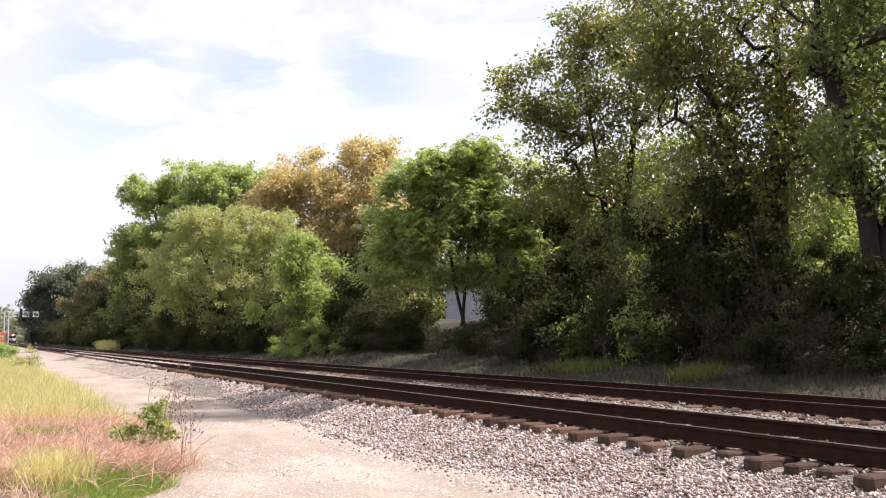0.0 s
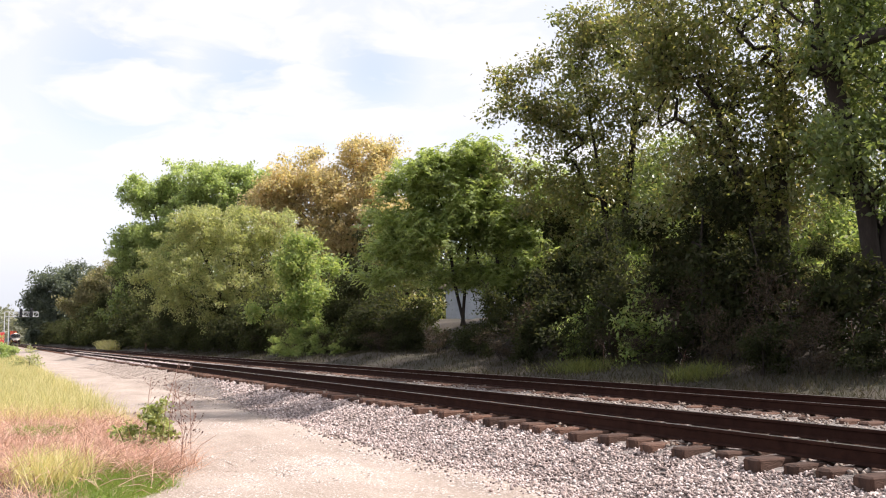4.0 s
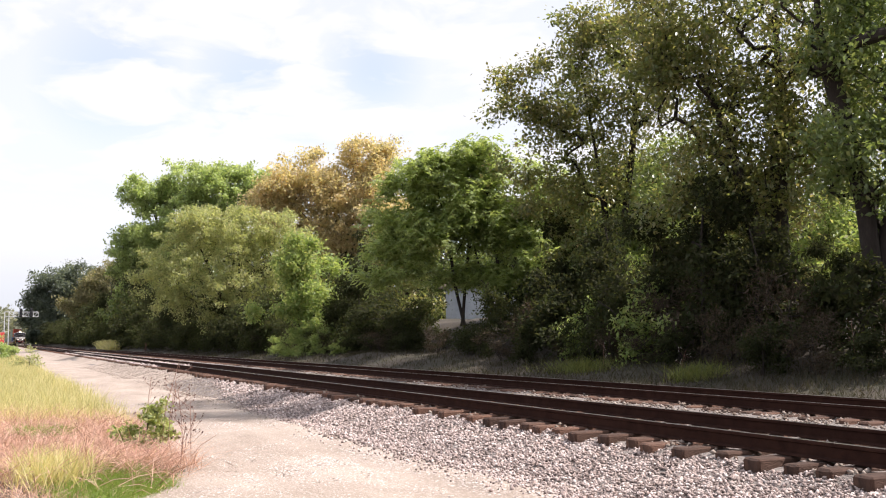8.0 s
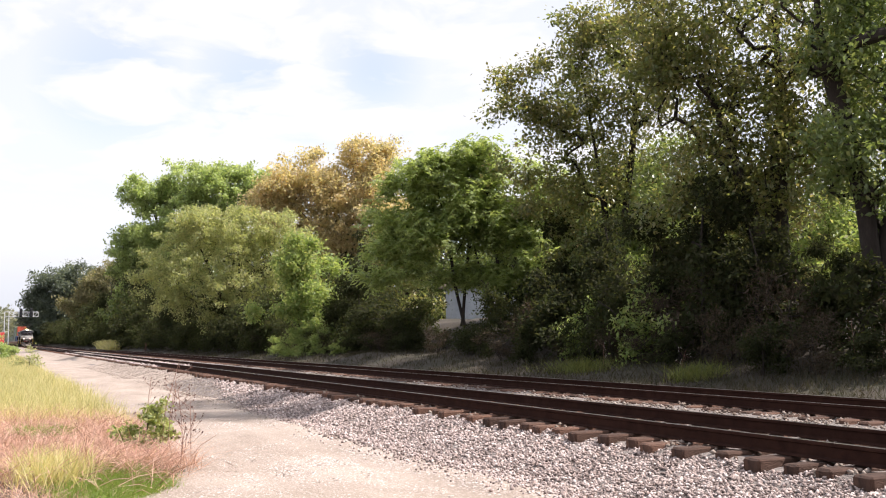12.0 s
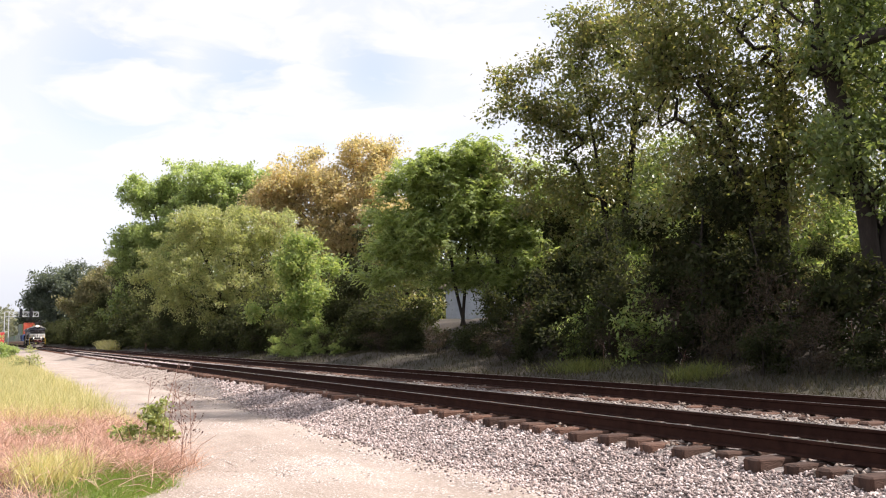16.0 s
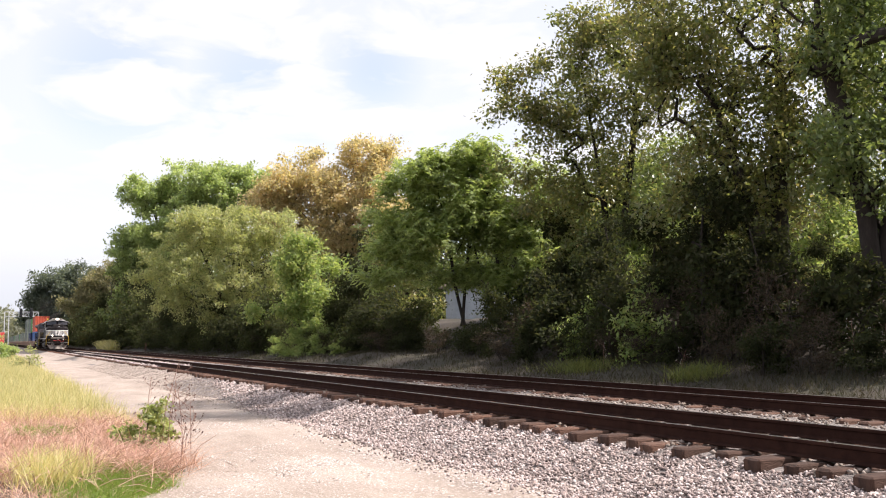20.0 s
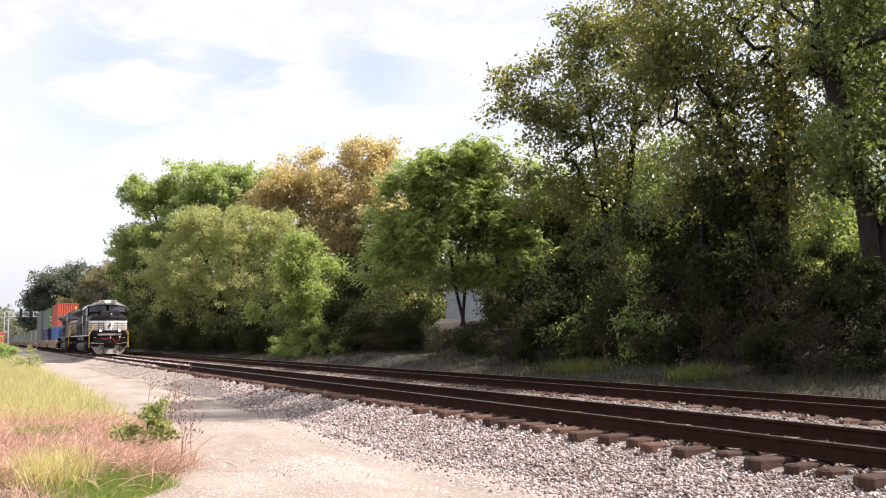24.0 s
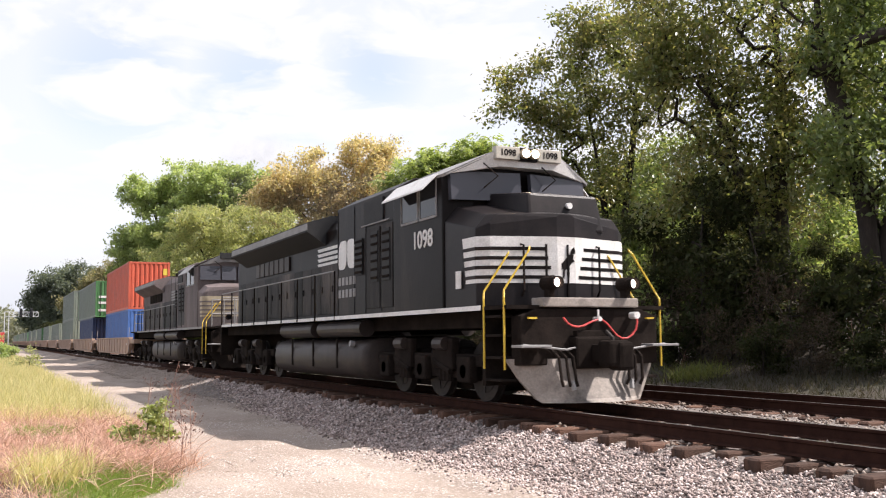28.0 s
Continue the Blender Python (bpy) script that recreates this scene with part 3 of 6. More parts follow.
plant("tree", "many-stemmed tree with long drooping leaves", "tree", (-45.12, 24.00, 2.61),
      [[(-0.39, -1.08, -0.2), (-0.46, -1.57, 1.84), (-0.37, -2.12, 5.17), (-0.42, -2.74, 7.59)], [(-0.44, -1.19, -0.2), (-0.13, -1.08, 2.74), (0.38, -0.78, 6.36)], [(0.49, 0.63, -0.2), (0.64, 0.41, 3.33), (0.73, -0.27, 7.27)], [(0.49, 0.63, -0.2), (1.15, 1.35, 3.93), (1.75, 2.09, 6.34)], [(0.42, 0.49, -0.2), (0.19, -0.39, 2.74), (0.15, -1.02, 5.16)]],
      [(0.31, -0.41, 6.09, 2.28, 0.85, 165), (-0.13, -3.2, 7.97, 1.58, 0.85, 96), (0.8, -0.63, 8.61, 1.82, 0.85, 110), (-1.59, -3.74, 5.23, 1.88, 0.85, 110), (2.17, 2.03, 6.89, 2.12, 0.85, 123), (2.1, 2.01, 4.17, 1.97, 0.85, 110), (-0.04, -2.95, 4.19, 1.97, 0.85, 110), (-1.08, -4.27, 7.44, 1.15, 0.85, 55), (1.39, 0.71, 5.1, 1.82, 0.85, 96), (-1.51, -4.61, 3.36, 1.67, 0.85, 82), (-0.75, -1.58, 6.78, 1.82, 0.85, 96), (0.85, 0.45, 2.56, 1.15, 0.85, 50), (0.38, -0.83, 3.08, 0.97, 0.85, 34), (1.01, 1.75, 2.42, 1.15, 0.85, 50), (-0.51, -1.73, 2.91, 0.79, 0.85, 20)],
      LEAF_LONG, 0.29, 6, 0.48, 0.085, 106, narrow=0.36, fronds=True)
plant("tall_tree", "tall tree with brown autumn leaves", "tree", (-103.49, 36.00, 3.00),
      [[(0.0, 0.0, -0.2), (0.86, -0.32, 8.47), (1.21, -1.13, 15.57)], [(0.0, 0.0, -0.2), (2.09, 1.98, 9.74), (3.25, 2.59, 18.11)]],
      [(-0.63, -5.92, 16.2, 3.3, 0.85, 130), (0.48, -1.91, 16.61, 3.75, 0.85, 145), (2.32, 2.94, 19.28, 3.04, 0.85, 116), (3.96, 1.28, 14.67, 4.47, 0.85, 174), (-0.75, -1.83, 11.85, 5.05, 0.85, 159), (3.03, 5.1, 13.69, 3.24, 0.85, 87), (-0.48, -7.26, 13.51, 3.63, 0.85, 101), (1.26, 2.99, 9.85, 4.66, 0.85, 130), (-0.73, 0.24, 7.3, 5.05, 0.85, 116), (3.1, 5.76, 9.12, 3.63, 0.85, 72)],
      LEAF_BROWN, 0.34, 54, 1.0, 0.35, 107, narrow=0.62, density=1.15)
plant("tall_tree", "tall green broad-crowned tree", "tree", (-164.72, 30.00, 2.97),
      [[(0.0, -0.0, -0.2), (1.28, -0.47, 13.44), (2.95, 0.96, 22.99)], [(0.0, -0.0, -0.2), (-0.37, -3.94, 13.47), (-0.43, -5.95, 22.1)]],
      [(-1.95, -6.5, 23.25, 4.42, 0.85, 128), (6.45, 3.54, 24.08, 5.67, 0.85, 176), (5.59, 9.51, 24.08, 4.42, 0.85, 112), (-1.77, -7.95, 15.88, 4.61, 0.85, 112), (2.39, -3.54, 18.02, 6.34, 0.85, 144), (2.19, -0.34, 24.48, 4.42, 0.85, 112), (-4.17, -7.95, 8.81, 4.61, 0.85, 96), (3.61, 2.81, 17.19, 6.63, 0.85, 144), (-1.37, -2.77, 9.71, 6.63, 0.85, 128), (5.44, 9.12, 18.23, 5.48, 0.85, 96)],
      LEAF_HAZE_PALE, 0.48, 60, 0.95, 0.45, 108, density=1.25, narrow=0.6)
plant("tree", "broad olive-green tree with dense leaves", "tree", (-89.27, 21.50, 1.52),
      [[(-0.05, 0.02, -0.2), (0.36, -0.41, 5.68), (0.58, -0.78, 9.41)], [(-0.05, 0.02, -0.2), (-0.67, -2.58, 5.71), (-1.03, -4.15, 9.44)], [(-0.0, 0.11, -0.2), (1.39, 1.76, 5.66), (2.41, 3.08, 9.37)]],
      [(1.63, -1.03, 9.83, 3.63, 0.85, 168), (-1.9, -3.99, 9.8, 2.99, 0.85, 132), (1.5, 3.62, 9.48, 3.1, 0.85, 144), (-0.87, -3.07, 5.71, 3.85, 0.85, 160), (-3.05, -6.37, 6.85, 2.94, 0.85, 108), (1.85, 1.63, 6.17, 3.85, 0.85, 150), (-2.0, -6.49, 3.86, 2.24, 0.85, 60), (-0.84, -2.25, 3.05, 2.4, 0.85, 70), (0.27, 0.98, 3.3, 2.56, 0.85, 80), (-0.11, -3.84, 11.5, 2.14, 0.85, 72), (2.88, 4.06, 5.62, 2.94, 0.85, 96)],
      LEAF_OLIVE, 0.22, 66, 0.55, 0.2, 109)
plant("small_tree", "bright yellow-green sapling beside the dirt bank", "tree", (-62.12, 18.80, 0.63),
      [[(-0.07, 0.03, -0.2), (0.17, -0.14, 3.46), (0.32, -0.32, 5.74)]],
      [(0.82, -0.28, 6.92, 1.3, 0.85, 70), (-0.06, -0.6, 5.76, 1.37, 0.85, 70), (0.74, 0.54, 4.77, 1.45, 0.85, 70), (0.65, 1.17, 3.07, 1.53, 0.85, 80), (-0.19, -0.35, 3.47, 1.3, 0.85, 50), (1.22, 1.78, 1.73, 1.14, 0.85, 44), (0.13, 0.35, 1.56, 1.14, 0.85, 44), (-1.21, -2.8, 2.92, 0.61, 0.85, 16), (0.49, 1.03, 1.55, 1.14, 0.85, 40)],
      LEAF_BRIGHT, 0.24, 42, 0.5, 0.07, 110)
plant("small_tree", "grey-green small leafy tree beside the bank", "tree", (-56.59, 21.00, 1.26),
      [[(-0.06, 0.02, -0.2), (0.14, -0.01, 1.94), (0.32, -0.12, 4.08)]],
      [(0.45, -0.16, 4.25, 1.21, 0.85, 60), (0.43, 0.03, 2.47, 1.57, 0.85, 70), (-0.78, -0.86, 1.6, 1.29, 0.85, 50), (1.35, 1.19, 2.27, 1.43, 0.85, 60)],
      LEAF_SHADED, 0.2, 42, 0.5, 0.08, 111)
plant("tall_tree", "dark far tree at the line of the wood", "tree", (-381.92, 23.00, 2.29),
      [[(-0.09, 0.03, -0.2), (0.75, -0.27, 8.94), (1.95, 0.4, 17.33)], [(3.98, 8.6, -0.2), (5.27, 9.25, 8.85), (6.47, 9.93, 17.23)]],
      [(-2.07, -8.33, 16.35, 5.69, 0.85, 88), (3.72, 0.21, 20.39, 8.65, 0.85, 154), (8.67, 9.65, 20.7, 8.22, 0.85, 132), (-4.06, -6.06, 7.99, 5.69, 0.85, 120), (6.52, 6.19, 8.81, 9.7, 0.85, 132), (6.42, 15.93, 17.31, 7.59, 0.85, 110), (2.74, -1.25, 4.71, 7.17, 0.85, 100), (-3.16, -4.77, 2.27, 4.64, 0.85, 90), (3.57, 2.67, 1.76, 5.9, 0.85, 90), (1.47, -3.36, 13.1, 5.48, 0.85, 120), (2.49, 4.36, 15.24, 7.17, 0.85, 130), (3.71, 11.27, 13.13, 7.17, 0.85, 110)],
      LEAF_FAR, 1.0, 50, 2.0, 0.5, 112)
plant("tree", "brownish far tree beside the line", "tree", (-240.59, 22.00, 1.78),
      [[(-0.1, 0.03, -0.2), (0.48, -0.17, 5.97), (0.96, -0.35, 11.33)]],
      [(-2.09, -1.91, 8.06, 4.99, 0.85, 96), (0.97, 0.28, 11.34, 4.04, 0.85, 80), (4.61, 2.99, 15.89, 4.04, 0.85, 80), (1.25, 4.82, 7.99, 4.99, 0.85, 96), (0.22, 1.19, 3.28, 4.99, 0.85, 64)],
      LEAF_DULL, 0.6, 52, 1.3, 0.3, 113)
plant("tree", "dark green tree beside the wood", "tree", (-170.52, 22.00, 1.78),
      [[(-0.09, 0.03, -0.2), (0.39, -0.04, 4.24), (0.82, -0.82, 11.98)]],
      [(-0.1, -0.91, 13.02, 3.21, 0.85, 90), (0.73, 0.25, 6.17, 4.27, 0.85, 120), (3.61, 3.54, 8.02, 4.27, 0.85, 105), (0.89, -0.46, 16.87, 2.72, 0.85, 60), (2.2, 2.72, 12.94, 3.5, 0.85, 80)],
      LEAF_GREEN, 0.5, 45, 0.9, 0.3, 114)
WOOD_ROW = [(-459.0, 17.2, 14.0), (-419.2, 30.7, 20.7), (-299.0, 32.9, 17.0), (-236.9, 35.1, 26.6), (-162.0, 31.4, 20.1), (-117.2, 29.6, 12.6), (-104.2, 32.5, 12.7), (-97.1, 36.0, 11.8), (-74.6, 32.3, 10.0), (-55.8, 34.0, 9.6), (-52.6, 33.8, 10.8), (-44.0, 31.3, 10.5), (-38.6, 31.6, 9.3), (-32.1, 30.3, 6.5), (-33.5, 36.7, 7.0), (-98.4, 44, 11.5), (-88.2, 42, 9.1), (-90.3, 46, 10.1), (-78.6, 43, 8.2), (-77.3, 45, 9.2)]
WOOD_CAP = [(-493.0, 30.9), (-424.0, 44.0), (-337.0, 41.7), (-248.0, 31.8), (-203.0, 25.5), (-171.0, 23.2), (-132.0, 18.0), (-103.0, 15.6), (-91.0, 15.5), (-80.0, 17.1), (-66.0, 18.7), (-53.0, 13.1), (-45.0, 9.9)]

def shrub_kind(label, mat, leaf, per, seed, narrow=0.5):
    rnd = random.Random(seed)
    blobs = [(rnd.uniform(-0.9, 0.9), rnd.uniform(-0.8, 0.8), rnd.uniform(0.5, 2.3), rnd.uniform(0.6, 1.0), 0.9, 24) for _ in range(6)]
    stems = [[(rnd.uniform(-0.2, 0.2), rnd.uniform(-0.2, 0.2), -0.1), (rnd.uniform(-0.4, 0.4), rnd.uniform(-0.4, 0.4), 0.8), (rnd.uniform(-0.7, 0.7), rnd.uniform(-0.7, 0.7), 1.8)] for _ in range(3)]
    return plant("shrub", label, "shrub", (0, 0, 0), stems, blobs, mat, leaf, per, 0.34, 0.03, seed, group="shrubs along the verge", bark=M_TWIG, narrow=narrow)


SHRUBS = [shrub_kind("dark leafy shrub at the foot of the trees", LEAF_SHADED, 0.168, 16, 201),
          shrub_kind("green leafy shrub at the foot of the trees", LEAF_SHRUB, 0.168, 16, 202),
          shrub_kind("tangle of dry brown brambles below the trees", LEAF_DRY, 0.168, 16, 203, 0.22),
          shrub_kind("dark leafy shrub at the foot of the trees", LEAF_SHADED, 0.175, 16, 204),
          shrub_kind("sunlit fresh green shrub among the trees", LEAF_BRIGHT, 0.168, 16, 205)]
used = set()


def put_shrub(k, x, y, s, turn):
    m = pose(x, y, float(ground_z(x, y)) - 0.05, 0, 0, turn)
    if k not in used:
        ob = SHRUBS[k]
        ob.matrix_basis = m
        used.add(k)
    else:
        ob = copy_thing(SHRUBS[k], m)
    ob.scale = (s, s, s * (0.9 + 0.2 * math.sin(x * 3.7)))
    return ob


rnd = random.Random(77)
for i in range(5):
    put_shrub(i, (-30, -34.5, -25, -53, -33)[i], (22.0, 21.5, 20.5, 21.5, 24.5)[i], (1.2, 1.1, 0.9, 1.25, 1.2)[i], 50 * i)
x = -14.0
while x > -300:
    far = 1.0 if x > -70 else 1.6 if x > -140 else 2.6
    s = rnd.uniform(0.9, 1.4) * far
    if not -48.0 < x < -37.0:
        put_shrub(rnd.choice([0, 1, 2, 3, 0, 3] if x > -46 else [0, 1, 3, 1, 1, 3]), x, rnd.uniform(20.2, 21.8), s, rnd.uniform(0, 360))
    if x > -80 and not -56 < x < -45.5 and rnd.random() < 0.45:
        put_shrub(rnd.choice([0, 1, 3, 4, 0]), x + rnd.uniform(-1, 1), rnd.uniform(23.5, 26.5), s * 1.25, rnd.uniform(0, 360))
    x -= rnd.uniform(1.4, 2.2) * s
# low dark growth along the foot of the bank
x = -16.0
while x > -75:
    if not -44.5 < x < -38.0:
        put_shrub(rnd.choice([0, 2, 3, 2]), x, rnd.uniform(18.9, 19.9), rnd.uniform(0.45, 0.75), rnd.uniform(0, 360))
    x -= rnd.uniform(1.3, 2.4)
x = -74.0
while x > -440:
    g = float(np.interp(-x, [74, 140, 250, 440], [1.0, 1.6, 2.2, 3.4]))
    put_shrub(rnd.choice([0, 3, 0, 1]), x, rnd.uniform(18.4, 19.6) + (0.6 * g - 0.6), g * rnd.uniform(0.85, 1.2), rnd.uniform(0, 360))
    x -= g * rnd.uniform(1.5, 2.3)
# kind 4 by the right-hand trees: bright leaf colour replaces missing sunlight
for k, x, y, sc in ((3, -46.8, 20.4, 0.62), (0, -44.9, 19.8, 0.50), (3, -43.4, 20.6, 0.52), (2, -42.0, 19.6, 0.48), (0, -40.6, 20.5, 0.58), (3, -39.2, 20.2, 0.72), (0, -37.6, 21.6, 1.0), (3, -50.0, 20.8, 1.15), (0, -52.2, 20.3, 1.0), (0, -48.4, 20.4, 0.85), (1, -40.2, 22.2, 0.95), (4, -60.6, 18.7, 0.85), (4, -57.6, 18.9, 0.72), (4, -63.6, 18.5, 0.62), (4, -66.5, 18.6, 0.66), (4, -54.6, 19.0, 0.55), (4, -26.4, 20.0, 1.05), (1, -28.4, 19.8, 0.95), (4, -30.2, 20.4, 0.8)):
    put_shrub(k, x, y, sc, 40 * k + 13 * x)


def wood_tree(label, mat, seed):
    """A plain tree of the wood, 10 m tall, leafy to the ground."""
    rnd = random.Random(seed)
    blobs = [(rnd.uniform(-1.8, 1.8), rnd.uniform(-1.8, 1.8), 1.2 + i * 0.85 + rnd.uniform(-0.3, 0.3), rnd.uniform(1.5, 2.2) * (1 - 0.035 * i), 0.9, 34) for i in range(9)]
    stems = [[(0, 0, -0.3), (0.2, 0.1, 3.0), (rnd.uniform(-0.5, 0.5), 0, 6.0), (rnd.uniform(-0.8, 0.8), 0, 8.6)]]
    return plant("tree", label, "tree", (0, 0, 0), stems, blobs, mat, 0.34, 19, 0.75, 0.16, seed, group="trees of the wood behind")


WOOD_KINDS = [wood_tree("leafy green tree in the wood behind", LEAF_GREEN, 301), wood_tree("dark leafy tree in the wood behind", LEAF_SHADED, 302),
              wood_tree("leafy tree turning yellow in the wood behind", LEAF_TURN, 303)]
for i, (x, y, h) in enumerate(WOOD_ROW):
    k = (0, 1, 2, 1, 0, 1)[i % 6]
    m = pose(x, y, float(ground_z(x, y)), 0, 0, (i * 73) % 360)
    if i < 3:
        ob = WOOD_KINDS[i]
        ob.matrix_basis = m
    else:
        ob = copy_thing(WOOD_KINDS[k], m)
    ob.scale = (h / 11.0 * 1.15, h / 11.0 * 1.15, h / 10.5)


# infill trees below the crowns, the shade there carried by their leaf colour
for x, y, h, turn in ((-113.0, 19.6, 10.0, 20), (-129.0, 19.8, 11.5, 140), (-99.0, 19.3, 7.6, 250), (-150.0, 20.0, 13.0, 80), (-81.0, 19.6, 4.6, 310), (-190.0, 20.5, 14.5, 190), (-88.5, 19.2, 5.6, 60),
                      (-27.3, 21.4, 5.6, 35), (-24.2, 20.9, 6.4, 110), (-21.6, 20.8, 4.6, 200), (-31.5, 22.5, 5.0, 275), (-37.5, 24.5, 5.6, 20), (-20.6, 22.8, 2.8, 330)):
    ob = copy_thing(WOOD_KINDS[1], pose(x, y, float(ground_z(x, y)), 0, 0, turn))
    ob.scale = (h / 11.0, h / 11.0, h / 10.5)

# loose leaves added as the wood's depth, shade-dark in colour, seen only through gaps
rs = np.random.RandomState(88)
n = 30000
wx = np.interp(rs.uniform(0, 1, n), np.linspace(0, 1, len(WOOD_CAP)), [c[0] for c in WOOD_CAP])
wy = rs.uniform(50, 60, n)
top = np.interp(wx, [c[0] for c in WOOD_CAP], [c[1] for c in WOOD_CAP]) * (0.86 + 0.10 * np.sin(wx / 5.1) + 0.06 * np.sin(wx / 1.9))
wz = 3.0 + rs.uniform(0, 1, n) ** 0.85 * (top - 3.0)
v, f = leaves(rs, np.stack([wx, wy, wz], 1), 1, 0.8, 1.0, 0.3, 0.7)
tagged(new("far_woods", mesh_from("far_woods", v, f, LEAF_SHADED)), "loose shade-dark leaves filling gaps behind the trees", "woods", kind="stuff")

# ---- train: materials ----
P_BLACK = surface("black_engine_paint", (0.0055, 0.0041, 0.0038), (0.0110, 0.0080, 0.0073), 1.2, 30, rough=0.42, bump=0.10, dirt=(0.046, 0.033, 0.027), dirt_scale=1.1, dirt_amount=0.55, spec=0.10, stretch=(1, 1, 0.35))
P_FRAME = surface("dusty_black_frame", (0.011, 0.0085, 0.0075), (0.024, 0.0185, 0.0155), 2, 30, rough=0.85, bump=0.2, dirt=(0.045, 0.033, 0.027), dirt_scale=1.6, dirt_amount=0.35, spec=0.03)
P_OLD = surface("faded_engine_paint", (0.112, 0.092, 0.090), (0.195, 0.160, 0.155), 1.2, 30, rough=0.65, bump=0.03, dirt=(0.085, 0.064, 0.05), dirt_scale=0.9, dirt_amount=0.5, spec=0.1, stretch=(1, 1, 0.45))
P_DOOR = surface("dusty_door_paint", (0.012, 0.0095, 0.0088), (0.030, 0.0235, 0.0215), 1.6, 30, rough=0.5, bump=0.15, dirt=(0.13, 0.105, 0.09), dirt_scale=1.5, dirt_amount=0.6, spec=0.10, vary=0.85, stretch=(1, 1, 0.3))
P_WHITE = surface("engine_white_paint", (0.66, 0.64, 0.61), (0.76, 0.74, 0.71), 2, 40, rough=0.5, bump=0.04, dirt=(0.36, 0.32, 0.27), dirt_scale=1.5, dirt_amount=0.45)
P_YELLOW = surface("yellow_handrail_paint", (0.55, 0.36, 0.03), (0.66, 0.45, 0.05), 6, 40, rough=0.5, bump=0.05)
P_PLOW = surface("worn_grey_plow", (0.21, 0.18, 0.155), (0.36, 0.315, 0.275), 2.2, 30, rough=0.7, bump=0.1, dirt=(0.05, 0.042, 0.038), dirt_scale=1.5, dirt_amount=0.95)
P_TANK = surface("dusty_tank", (0.024, 0.0180, 0.0160), (0.044, 0.033, 0.029), 2, 30, rough=0.5, bump=0.1, dirt=(0.07, 0.054, 0.043), dirt_scale=1.3, spec=0.25)
P_STEEL = surface("running_steel", (0.020, 0.0155, 0.013), (0.042, 0.033, 0.028), 5, 40, rough=0.7, metal=0.3, bump=0.1)
P_GRILLE = surface("dark_grille", (0.010, 0.010, 0.011), (0.018, 0.017, 0.017), 4, 50, rough=0.7, bump=0.1)
P_GLASS = glass("dark_cab_glass", (0.012, 0.014, 0.018))
# Windscreen base raised to grey-blue in place of a sky reflection.
P_SCREEN = glass("sky_tinted_windscreen", (0.060, 0.060, 0.070), 0.12)
# Nose black lightened to imitate the sky's reflection, with some dust over it.
P_NOSE = surface("dusty_sky_lit_nose_paint", (0.010, 0.008, 0.0084), (0.019, 0.0155, 0.016), 1.5, 30, rough=0.42, bump=0.04, dirt=(0.040, 0.032, 0.029), dirt_scale=1.2, dirt_amount=0.4, spec=0.16)
P_RED = surface("red_hose", (0.50, 0.05, 0.05), (0.60, 0.08, 0.07), 8, 40, rough=0.5, bump=0.05)
P_GREYPAINT = surface("grey_weathered_paint", (0.20, 0.19, 0.185), (0.30, 0.29, 0.28), 2, 40, rough=0.6, bump=0.05)
P_HEAD = glow("headlight", (1.0, 0.78, 0.52), 120.0)
P_DITCH = glow("ditch_light", (1.0, 0.80, 0.66), 6.0)
# Cream holds the gold tint of sunlight on the second engine's nose.
P_CREAM = surface("warm_lit_cream_paint", (0.42, 0.34, 0.22), (0.52, 0.43, 0.30), 2, 40, rough=0.6, bump=0.05, dirt=(0.16, 0.12, 0.08), dirt_scale=1.5)
P_BOARD = surface("number_board_face", (0.40, 0.37, 0.31), (0.50, 0.46, 0.39), 4, 40, rough=0.4, bump=0.02)
P_WELL = surface("tan_car_paint", (0.36, 0.245, 0.18), (0.45, 0.31, 0.235), 1.4, 30, rough=0.75, bump=0.08, dirt=(0.20, 0.14, 0.10), dirt_scale=1.3)


# ---- train: shapes ----
def box(bm, x0, x1, y0, y1, z0, z1, bevel=0.0):
    r = bmesh.ops.create_cube(bm, size=1.0, matrix=Matrix.Translation(((x0 + x1) / 2, (y0 + y1) / 2, (z0 + z1) / 2)) @ Matrix.Diagonal((abs(x1 - x0), abs(y1 - y0), abs(z1 - z0), 1)))
    if bevel:
        es = {e for v in r["verts"] for e in v.link_edges}
        bmesh.ops.bevel(bm, geom=list(es), offset=bevel, segments=2, affect="EDGES", profile=0.6)
    return bm


def one_box(*a, **k):
    return box(bmesh.new(), *a, **k)


def rod(bm, pts, r, sides=8, caps=True):
    v, f = tube(pts, [r] * len(pts), sides)
    vs = [bm.verts.new(p) for p in v]
    for q in f:
        bm.faces.new([vs[i] for i in q])
    if caps:
        bm.faces.new(vs[:sides][::-1])
        bm.faces.new(vs[-sides:])
    return bm


def one_rod(pts, r, sides=8):
    return rod(bmesh.new(), pts, r, sides)


def loft(bm, rings, close=True):
    """Skins between rings of equal count, with end caps."""
    vs = [[bm.verts.new(p) for p in ring] for ring in rings]
    n = len(rings[0])
    for a, b in zip(vs[:-1], vs[1:]):
        for i in range(n):
            bm.faces.new([a[i], a[(i + 1) % n], b[(i + 1) % n], b[i]])
    if close:
        bm.faces.new(vs[0][::-1])
        bm.faces.new(vs[-1])
    bmesh.ops.recalc_face_normals(bm, faces=bm.faces)
    return bm


def soften(bm, width, limit=25):
    es = [e for e in bm.edges if e.is_manifold and e.calc_face_angle(0) > radians(limit)]
    bmesh.ops.bevel(bm, geom=es, offset=width, segments=2, affect="EDGES", profile=0.6, clamp_overlap=True)
    return bm


